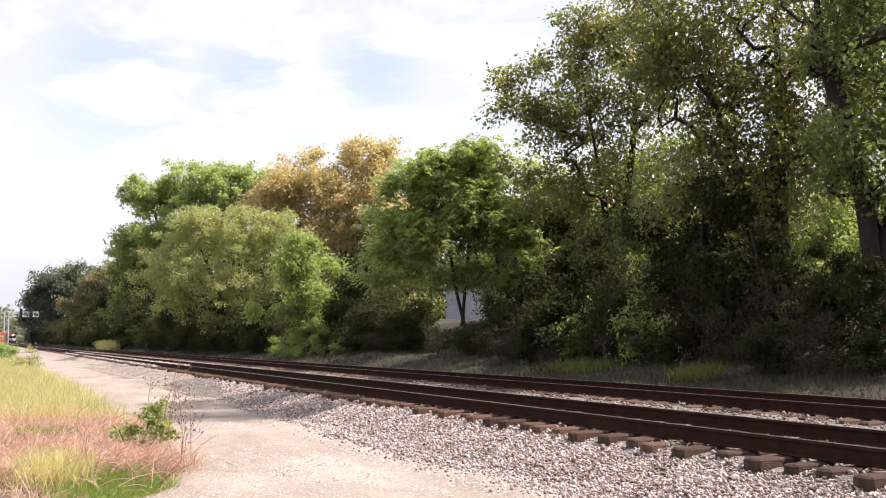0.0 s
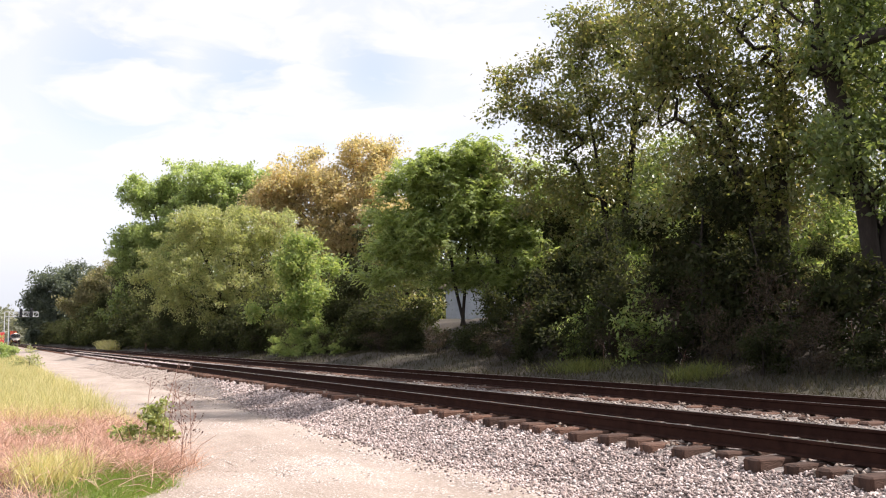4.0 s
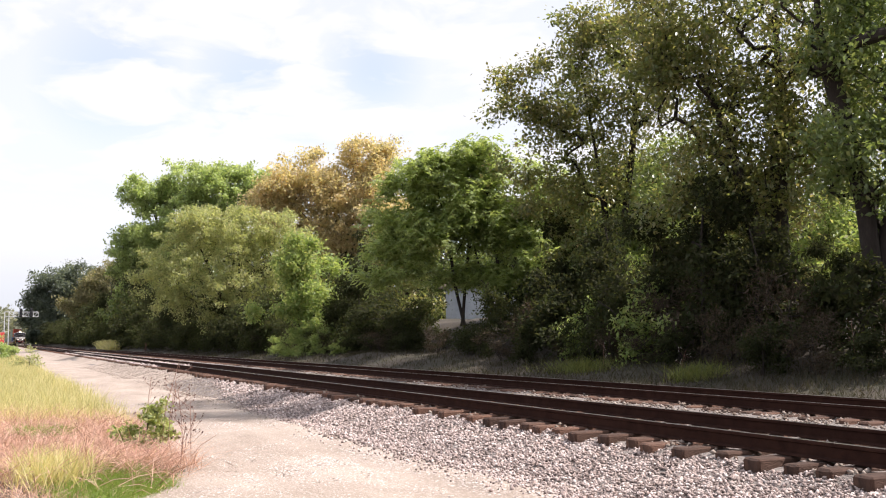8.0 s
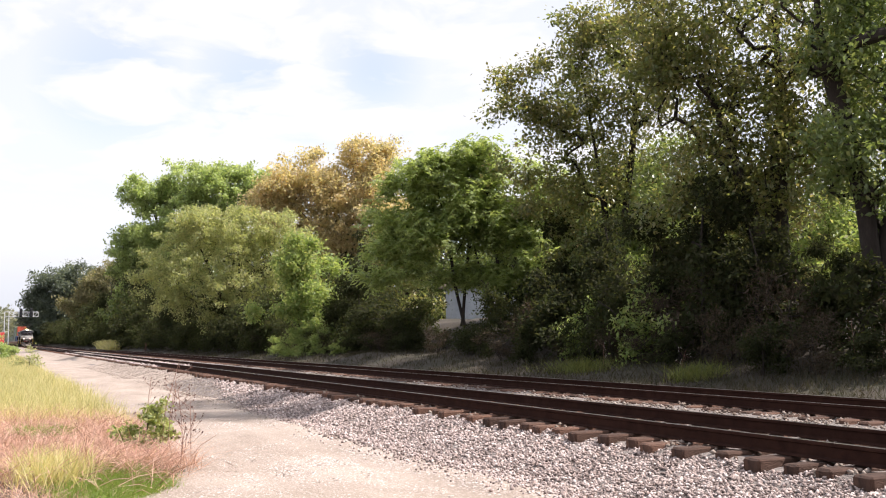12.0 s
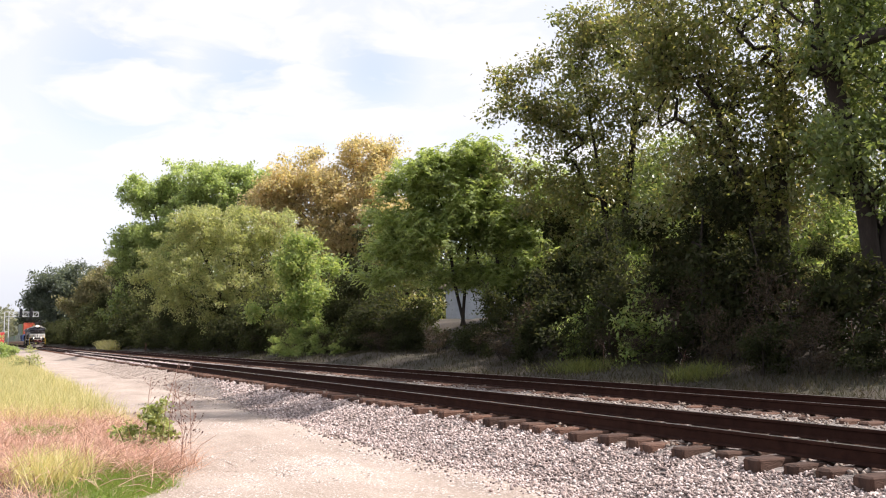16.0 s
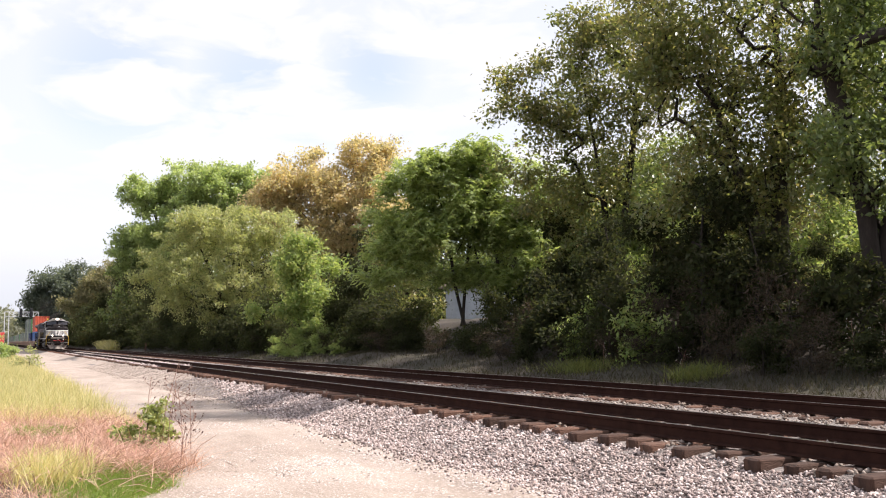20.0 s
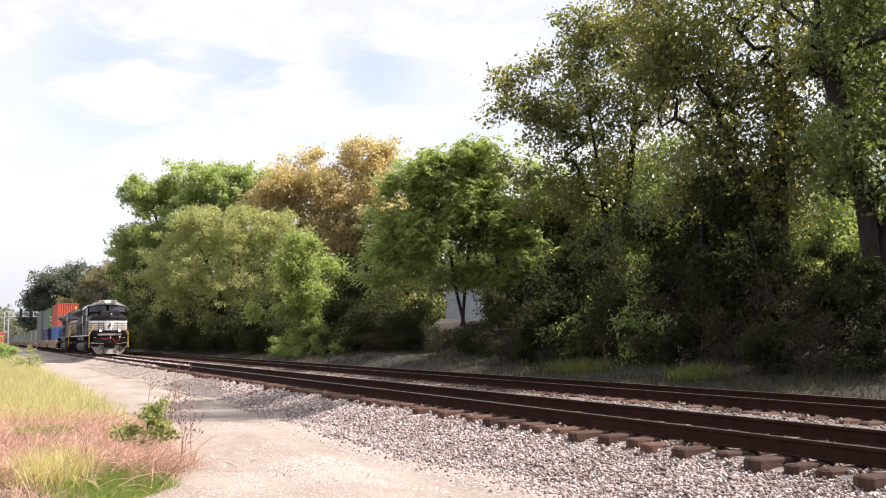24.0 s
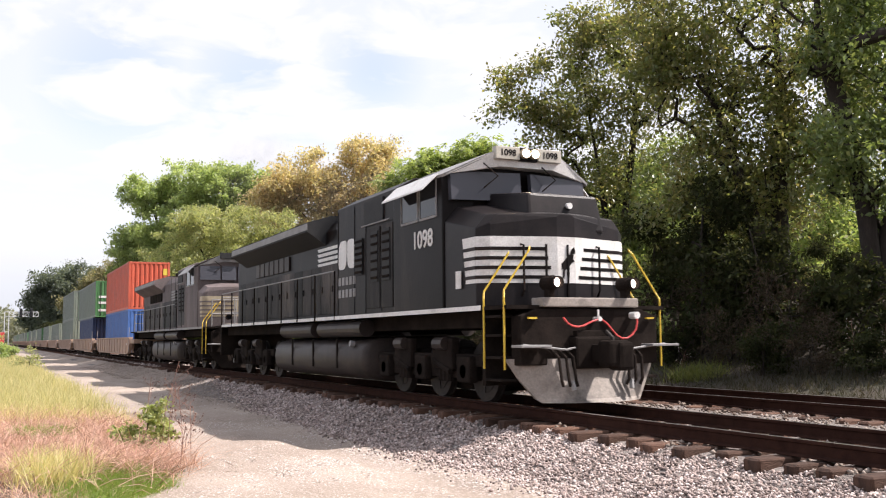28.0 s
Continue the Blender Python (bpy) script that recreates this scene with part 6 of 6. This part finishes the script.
def make_signal_bridge():
    """A cantilevered signal bridge over both tracks."""
    ob = thing("signal_bridge", "pale steel signal bridge reaching over the tracks", "signal bridge", pose(-318.0, 0, 0))
    y0, y1, z0, z1 = 3.5, 12.9, 9.5, 10.9
    for x in (-0.6, 0.6):
        for y in (y0, y0 + 1.2):
            part("post", one_box(x - 0.12, x + 0.12, y - 0.12, y + 0.12, -0.3, z1), M_PALE, ob)
        for z in (z0, z1):
            part("chord", one_box(x - 0.07, x + 0.07, y0, y1, z - 0.07, z + 0.07), M_PALE, ob)
        for i in range(6):
            a = y0 + 1.2 + i * (y1 - y0 - 1.2) / 6
            b = a + (y1 - y0 - 1.2) / 6
            za, zb = (z0, z1) if i % 2 else (z1, z0)
            part("brace", one_rod([(x, a, za), (x, b, zb)], 0.07, 6), M_PALE, ob)
            part("brace", one_rod([(x, b, z0), (x, b, z1)], 0.06, 6), M_PALE, ob)
    part("walkway", one_box(-0.6, 0.6, y0, y1, z1 + 0.1, z1 + 0.16), M_PALE, ob)
    for y in (8.0, 10.9):
        h = part("signal_head", soften(one_box(0.75, 0.95, y - 0.4, y + 0.4, 9.4, 12.0), 0.1), M_SIGNAL, ob, "black signal head")
        for z in (9.9, 10.8, 11.7):
            part("hood", one_rod([(0.95, y, z), (1.25, y, z)], 0.2, 10), M_SIGNAL, h)


make_signal_bridge()
post = thing("marker_post", "thin weathered wooden stake beside the far track", "post", pose(-117.0, 16.6, 0.3))
part("stake", soften(one_box(-0.07, 0.07, -0.05, 0.05, -0.2, 1.25), 0.01), M_TIE, post)
part("brace", one_rod([(0.0, 0.0, 0.9), (-0.1, -0.35, 0.0)], 0.04, 6), M_TIE, post)
sign = thing("warning_sign", "red board on a post at the far grass verge", "sign", pose(-121.8, 1.03, 0.0))
part("post", one_rod([(0, 0, -0.1), (0, 0, 2.9)], 0.05, 8), M_PALE, sign)
part("board", soften(one_box(0.05, 0.09, -0.35, 0.35, 1.7, 2.9), 0.02), M_REDPAINT, sign)


# ---- loose stone ----
def stones(rs, pts, size, flat=0.75):
    """Broken stones: six-cornered lumps with every corner knocked about."""
    n = len(pts)
    corner = np.array([[1, 0, 0], [-1, 0, 0], [0, 1, 0], [0, -1, 0], [0, 0, 1], [0, 0, -1]], dtype=float)
    v = corner[None] * (1 + rs.uniform(-0.35, 0.35, (n, 6, 1))) + rs.normal(0, 0.22, (n, 6, 3))
    v *= (size * rs.uniform(0.55, 1.35, n) * 0.62)[:, None, None] * np.array([1, 1, flat])
    a = rs.uniform(0, 2 * np.pi, n)
    c, d = np.cos(a)[:, None], np.sin(a)[:, None]
    v = np.stack([v[..., 0] * c - v[..., 1] * d, v[..., 0] * d + v[..., 1] * c, v[..., 2] + 0.4 * v[..., 0] * rs.uniform(-1, 1, (n, 1))], -1) + pts[:, None, :]
    f = np.array([[0, 2, 4], [2, 1, 4], [1, 3, 4], [3, 0, 4], [2, 0, 5], [1, 2, 5], [3, 1, 5], [0, 3, 5]])
    faces = (np.arange(n)[:, None, None] * 6 + f[None]).reshape(-1, 3)
    return v.reshape(-1, 3), faces


rs = np.random.RandomState(41)


def along(n, near, far):
    """Places along the track, thinning out with distance."""
    u = rs.uniform(0, 1, n)
    return -(np.exp(np.log(near) + u * (np.log(far) - np.log(near)))) + 0.0


M_GRAVEL = island("road_gravel", [(0.32, 0.26, 0.22), (0.42, 0.35, 0.305), (0.54, 0.475, 0.43), (0.38, 0.31, 0.265), (0.64, 0.585, 0.54), (0.25, 0.20, 0.17)], 0.9)
M_DUST = island("dust_bound_stones", [(0.20, 0.155, 0.125), (0.29, 0.235, 0.195), (0.38, 0.315, 0.27), (0.24, 0.19, 0.155), (0.46, 0.40, 0.355), (0.15, 0.115, 0.095)], 0.9)
# shoulder of the near track: clean stone near, dust-bound stone further off beside the road
n = 54000
sx = along(n, 6.0, 70.0) + 2.5
sy = np.where(rs.uniform(0, 1, n) < 0.95, 5.62 + rs.beta(1.25, 1.15, n) * 1.88, 5.85 - np.abs(rs.normal(0, 0.28, n)))
sz = np.maximum(bed_z(sx, sy), 0.035) + rs.uniform(-0.005, 0.020, n)
size = 0.025 + 0.013 * np.hypot(sx, sy) / 12.0
dusty = sy < 5.75 + np.clip((-sx - 22.0) * 0.13, 0, 2.2) + rs.normal(0, 0.22, n)
dusty &= sx < -17.0
sz = np.maximum(sz, np.where(sx < -39, bed_z(sx, sy) + 0.03, sz))
for name, mask, k, mat, lab in (("ballast", ~dusty, 1.0, M_STONE, "pale crushed limestone ballast on the track shoulder"),
                                ("dusty_ballast", dusty & (rs.uniform(0, 1, n) < 0.5), 0.48, M_DUST, "small dust-bound stones between the road and the track")):
    v, f = stones(rs, np.stack([sx, sy, sz], 1)[mask], (size * k)[mask])
    tagged(new(name, mesh_from(name, v, f, mat)), lab, "ballast", kind="stuff")
# between the rails and the tracks
n = 10000
sx = along(n, 7.0, 90.0) + 2.5
sy = rs.uniform(7.5, 15.0, n)
sz = bed_z(sx, sy) + rs.uniform(0.0, 0.035, n)
v, f = stones(rs, np.stack([sx, sy, sz], 1), 0.055)
tagged(new("track_ballast", mesh_from("track_ballast", v, f, M_STONE_RUST)), "dusty brown crushed stone between the rails", "ballast", kind="stuff")
# paler stone that stands in for sunlight on the stretch further off
n = 12000
sx = rs.uniform(-118, -50, n)
sy = rs.uniform(7.55, 10.6, n)
sz = bed_z(sx, sy) + rs.uniform(0.02, 0.06, n)
v, f = stones(rs, np.stack([sx, sy, sz], 1), 0.13)
tagged(new("clean_ballast", mesh_from("clean_ballast", v, f, M_STONE)), "pale crushed stone standing in for sunlit ballast between the far rails", "ballast", kind="stuff")
# fine gravel on the road
n = 70000
sx = along(n, 7.5, 34.0) + 1.5
t = rs.uniform(0, 1, n) ** 0.8
sy = (road_edge(sx) - 0.1) * (1 - t) + 6.05 * t
keep = (wave(sx, sy, 1.1, 0.7) + 0.5 * wave(sx, sy, 0.35, 1.7) + 0.9 * t - 1.1 * np.clip((-sx - 13.0) / 10.0, 0, 1) + rs.normal(0, 0.4, n)) > 0.45
sx, sy = sx[keep], sy[keep]
sz = road_z(sx, sy)
v, f = stones(rs, np.stack([sx, sy, sz], 1), 0.015 + 0.006 * np.hypot(sx, sy) / 12.0, 0.45)
f = f.reshape(-1, 8, 3)[:, :4].reshape(-1, 3)
tagged(new("road_gravel", mesh_from("road_gravel", v, f, M_GRAVEL)), "fine pale gravel strewn over the road", "gravel", kind="stuff")


# loose gravel where the road frays into the verge
n = 7000
sx = rs.uniform(-22, -8.5, n)
sy = road_edge(sx) + rs.normal(0.05, 0.22, n)
v, f = stones(rs, np.stack([sx, sy, np.maximum(ground_z(sx, sy), 0.02) + 0.005], 1), 0.022, 0.5)
tagged(new("edge_gravel", mesh_from("edge_gravel", v, f, M_GRAVEL)), "loose pale gravel along the road's edge", "gravel", kind="stuff")


# ---- grass and weeds ----
GRASS_DULL = island("tuft_grass", [(0.12, 0.15, 0.04), (0.17, 0.19, 0.055), (0.10, 0.11, 0.035), (0.21, 0.20, 0.08)], 0.75, 0.35)

def blades(rs, pts, height, width, lean=0.35, curl=0.5):
    """Bent blades of three steps, tapering to a tip."""
    n = len(pts)
    h = height * rs.uniform(0.5, 1.25, n)
    a = rs.uniform(0, 2 * np.pi, n)
    d = np.stack([np.cos(a), np.sin(a), np.zeros(n)], 1)
    s = np.stack([-np.sin(a), np.cos(a), np.zeros(n)], 1)
    turn = rs.uniform(0, np.pi, n)
    s = s * np.cos(turn)[:, None] + d * np.sin(turn)[:, None]
    le = lean * rs.uniform(0.1, 1.6, n)
    out = []
    for t, w in ((0.0, 1.0), (0.55, 0.75)):
        c = pts + d * (h * (le * t + curl * le * t * t))[:, None] + np.array([0, 0, 1.0]) * (h * (t - 0.28 * curl * le * t * t))[:, None]
        hw = (0.5 * width * w * rs.uniform(0.7, 1.3, n))[:, None]
        out += [c - s * hw, c + s * hw]
    tip = pts + d * (h * (le + curl * le))[:, None] + np.array([0, 0, 1.0]) * (h * (1 - 0.28 * curl * le))[:, None]
    v = np.stack(out + [tip], 1).reshape(-1, 3)
    b = np.arange(n)[:, None] * 5
    f = np.concatenate([b + q for q in ([0, 1, 3], [0, 3, 2], [2, 3, 4])], 0)
    return v, f


def meadow(name, label, n, region, height, width, mat, lean=0.35, curl=0.5, clump=0.25):
    """A stretch of grass: region gives x and y for n random tufts of blades."""
    k = max(1, n // 9)
    x, y = region(k)
    i = rs.randint(0, k, n)
    px, py = x[i] + rs.normal(0, clump, n), y[i] + rs.normal(0, clump, n)
    ok = py < road_edge(px) - 0.02 + rs.normal(0.0, 0.10, n) if "verge" not in name else py > 15.6
    px, py = px[ok], py[ok]
    pts = np.stack([px, py, ground_z(px, py) - 0.02], 1)
    w = width * (1 + np.hypot(px, py) / 45.0)
    v, f = blades(rs, pts, height, w, lean, curl)
    return tagged(new(name, mesh_from(name, v, f, mat)), label, "grass", kind="stuff")


def spread(x0, x1, y0, y1, edge=False):
    def region(k):
        u = rs.uniform(0, 1, k)
        x = -np.exp(np.log(-x0) + u * (np.log(-x1) - np.log(-x0)))
        t = rs.uniform(0, 1, k)
        return x, (y0 + (y1 - y0) * t if not edge else road_edge(x) - y0 - (y1 - y0) * t)
    return region


meadow("golden_grass", "tall ripe yellow grass beside the road", 52000, spread(-19.0, -110, 0.0, 5.5, True), 0.46, 0.0065, GRASS_GOLD)
meadow("dead_stalks", "tangled dead reddish weed stalks", 15000, spread(-12.2, -21.5, 0.15, 3.6, True), 0.40, 0.0065, GRASS_PINK, 1.3, 0.9)
meadow("dark_litter", "dark matted litter under the dead stalks", 5000, spread(-11.5, -18, 0.3, 3.2, True), 0.10, 0.010, LEAF_DRY, 1.3, 0.8)
meadow("low_grass", "low green grass in patches at the verge", 16000, lambda k: (rs.normal(-11.7, 0.6, k), rs.normal(1.38, 0.33, k)), 0.13, 0.008, GRASS_GREEN, 0.6, 0.8, 0.12)
meadow("green_patch", "patch of green weeds among dead stalks", 900, lambda k: (rs.normal(-16.7, 0.16, k), rs.normal(0.80, 0.15, k)), 0.30, 0.013, GRASS_GREEN, 0.7, 0.8, 0.1)
meadow("low_dead_grass", "short dead pinkish grass at the verge", 18000, spread(-9.5, -22, 0.05, 4.5, True), 0.14, 0.007, GRASS_PINK, 1.2, 0.8)
meadow("golden_tuft", "orange-yellow grass tuft in the weeds", 900, lambda k: (rs.normal(-12.1, 0.4, k), rs.normal(0.66, 0.18, k)), 0.42, 0.009, GRASS_GOLD, 0.5, 0.6, 0.1)
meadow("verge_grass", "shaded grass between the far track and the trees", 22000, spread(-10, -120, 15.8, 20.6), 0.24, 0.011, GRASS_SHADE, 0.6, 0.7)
meadow("verge_tuft", "bright green tuft of grass beside the far track", 1500, lambda k: (np.where(rs.uniform(0, 1, k) < 0.6, rs.normal(-27.5, 0.9, k), rs.normal(-21.6, 0.35, k)), rs.normal(18.3, 0.35, k)), 0.5, 0.010, GRASS_DULL, 0.7, 0.7, 0.22)
meadow("sunny_verge", "sunlit yellow-green grass on the far verge", 1500, lambda k: (rs.normal(-160, 5.0, k), rs.normal(16.9, 0.4, k)), 1.5, 0.05, GRASS_GOLD, 0.5, 0.6, 0.3)

# the leafy weed that stands out at the road's edge, and the shrubs far along the verge
plant("weed_bush", "yellow-green leafy weed in the dead stalks", "weed", (-14.6, 2.08, 0.08),
      [[(0, 0, 0), (0.03, 0.02, 0.3), (0.05, 0.05, 0.62)], [(0, 0, 0), (-0.1, -0.12, 0.25), (-0.15, -0.25, 0.42)], [(0, 0, 0), (0.1, 0.1, 0.2), (0.12, 0.15, 0.45)]],
      [(0.03, 0.10, 0.55, 0.18, 1.0, 34), (0.08, 0.18, 0.32, 0.20, 0.9, 32), (-0.1, -0.26, 0.36, 0.19, 0.8, 30), (0.0, -0.05, 0.22, 0.26, 0.8, 34), (0.0, 0.20, 0.68, 0.12, 0.9, 16), (0.1, 0.05, 0.10, 0.22, 0.6, 20)],
      island("weed_leaves", [(0.18, 0.23, 0.065), (0.29, 0.33, 0.11), (0.42, 0.43, 0.20), (0.10, 0.14, 0.04)], 0.42, 0.4, spec=0.6), 0.066, 13, 0.09, 0.008, 401, narrow=0.55)
plant("shrub", "green shrub in the grass beside the road", "shrub", (-86.0, 0.1, 0.1), [[(0, 0, -0.1), (0, 0.2, 0.8), (0.1, 0.3, 1.5)]],
      [(0, 0.0, 1.2, 0.9, 0.9, 60), (0, 1.0, 0.9, 0.8, 0.8, 50), (0, -0.9, 1.4, 0.9, 0.9, 50), (0.3, 0.4, 0.5, 0.8, 0.7, 40), (0, -0.2, 2.0, 0.7, 0.9, 50)], LEAF_HAZE_PALE, 0.2, 26, 0.3, 0.04, 402)
plant("shrub", "low yellowing weed shrub in the golden grass", "shrub", (-58.5, 1.9, 0.1), [[(0, 0, -0.1), (0, 0.1, 0.4), (0.1, 0.1, 0.8)]],
      [(0, 0.15, 0.85, 0.5, 0.9, 34), (0, 0.6, 0.55, 0.4, 0.8, 24), (0, -0.45, 0.6, 0.45, 0.8, 26), (0.1, 0.2, 1.25, 0.28, 0.9, 12)], LEAF_OLIVE, 0.11, 9, 0.22, 0.015, 403)


def dry_weed(x, y, h, seed):
    """A dry branching stalk with dark seed heads."""
    r = random.Random(seed)
    ob = thing("dry_weed", "tall dry reddish stalk with dark seed heads", "weed", pose(x, y, 0.1), "dry weeds at the road's edge")
    top = (r.uniform(-0.12, 0.12), r.uniform(-0.15, 0.25), h)
    part("stalk", one_rod([(0, 0, 0), (top[0] * 0.3, top[1] * 0.25, h * 0.5), top], 0.0042, 5), STALK, ob)
    bm = bmesh.new()
    for k in range(9):
        t = 0.35 + 0.6 * k / 9
        a = Vector((top[0] * t, top[1] * t, h * t))
        w = r.uniform(0, 6.28)
        b = a + Vector((math.cos(w) * 0.13, math.sin(w) * 0.16, 0.12)) * r.uniform(0.6, 1.5)
        br = part("branch", one_rod([a, (a + b) / 2 + Vector((0, 0, -0.015)), b], 0.0024, 4), STALK, ob)
        for q in range(2):
            c = b + Vector((r.uniform(-0.02, 0.02), r.uniform(-0.02, 0.02), r.uniform(-0.02, 0.03)))
            part("seed_head", stone_mesh(c, 0.011, seed + k * 3 + q), SEED, br)
    return ob


STALK = surface("dry_red_stalk", (0.20, 0.10, 0.075), (0.30, 0.17, 0.12), 9, 60, rough=0.9, bump=0.1)
SEED = surface("brown_seed_head", (0.09, 0.05, 0.04), (0.16, 0.09, 0.07), 9, 60, rough=0.95, bump=0.2)


def stone_mesh(c, size, seed):
    bm = bmesh.new()
    bmesh.ops.create_icosphere(bm, subdivisions=1, radius=size, matrix=Matrix.Translation(c))
    r = random.Random(seed)
    for v in bm.verts:
        v.co += Vector((r.uniform(-1, 1), r.uniform(-1, 1), r.uniform(-1, 1.5))) * size * 0.35
    return bm


for i, (x, y, h) in enumerate(((-14.4, 2.28, 1.36), (-14.3, 2.36, 1.12), (-14.2, 2.56, 0.95), (-13.9, 2.62, 0.80), (-15.4, 2.2, 1.1), (-13.4, 2.42, 0.66), (-12.9, 2.3, 0.55), (-15.0, 2.5, 1.0))):
    dry_weed(x, y, h, 500 + i)
PALE_SEED = surface("pale_seed_head", (0.42, 0.38, 0.32), (0.52, 0.48, 0.42), 9, 60, rough=0.95, bump=0.2)
for i, (x, y, h) in enumerate(((-16.9, 19.3, 1.3), (-16.4, 19.5, 1.1), (-16.0, 19.2, 1.35), (-15.5, 19.4, 1.0), (-26.3, 18.4, 0.9), (-22.3, 18.3, 0.85))):
    ob = dry_weed(x, y, h, 560 + i)
    ob.location.z = float(ground_z(x, y))
    tagged(ob, "tall verge weed with pale seed heads", group="seeding weeds on the far verge")
    for o in ob.children_recursive:
        if o.name.startswith("seed_head"):
            o.data.materials.clear()
            o.data.materials.append(PALE_SEED)


def bent_stalks(name, n, xr, yr, length, seed):
    """Long pale straws lying across one another."""
    r = np.random.RandomState(seed)
    pieces = []
    for _ in range(n):
        x, y = r.uniform(*xr), r.uniform(*yr)
        if y > road_edge(x) + 0.1:
            continue
        a, e = r.uniform(0, 6.28), r.uniform(0.15, 0.75)
        L = length * r.uniform(0.5, 1.3)
        p = np.array([x, y, float(ground_z(x, y)) + 0.03])
        d = np.array([math.cos(a) * math.cos(e), math.sin(a) * math.cos(e), math.sin(e)])
        pieces.append(tube([p, p + d * L * 0.5 + [0, 0, 0.03], p + d * L + [0, 0, -0.04]], [0.0048, 0.004, 0.002], 4))
    v, f = join(pieces)
    return tagged(new(name, mesh_from(name, v, f, GRASS_PINK)), "long bent pale straws in the weeds", "weeds", kind="stuff")


bent_stalks("bent_straws", 750, (-20, -11.2), (-1.0, 2.7), 0.62, 61)


# pale tree line where the tracks meet the horizon, haze put into its colours
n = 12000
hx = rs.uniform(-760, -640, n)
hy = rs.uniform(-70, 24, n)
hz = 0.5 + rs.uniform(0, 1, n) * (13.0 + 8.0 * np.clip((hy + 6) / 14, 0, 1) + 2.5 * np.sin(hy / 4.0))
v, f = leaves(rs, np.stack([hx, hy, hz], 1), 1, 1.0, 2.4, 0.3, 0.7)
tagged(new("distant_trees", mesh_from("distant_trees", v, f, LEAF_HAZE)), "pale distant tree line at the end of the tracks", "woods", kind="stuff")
# ---- what moves ----
TRAIN_ROWS = [(0.0, -466.3), (3.0, -419.1), (6.0, -372.06), (9.0, -325.06), (12.0, -278.06), (15.0, -230.0), (17.0, -197.4), (19.0, -164.37), (21.0, -131.1),
              (23.5, -89.42), (25.0, -64.29), (26.0, -47.03), (27.0, -29.8), (27.5, -21.2), (28.0, -12.6)]


def motions():
    for ob, dx, dz, turn in on_train:
        walk(ob, [(t, pose(s + dx, NEAR_Y, RAIL_TOP + dz)) for t, s in TRAIN_ROWS])
    ts = np.arange(0, 28 * FPS + 1) / FPS
    run = np.interp(ts, [r[0] for r in TRAIN_ROWS], [r[1] for r in TRAIN_ROWS])
    for ob, seat, r in rolling:
        walk(ob, [(t, Matrix.Translation(seat) @ Matrix.Rotation(s / r, 4, "Y")) for t, s in zip(ts, run)])


motions()
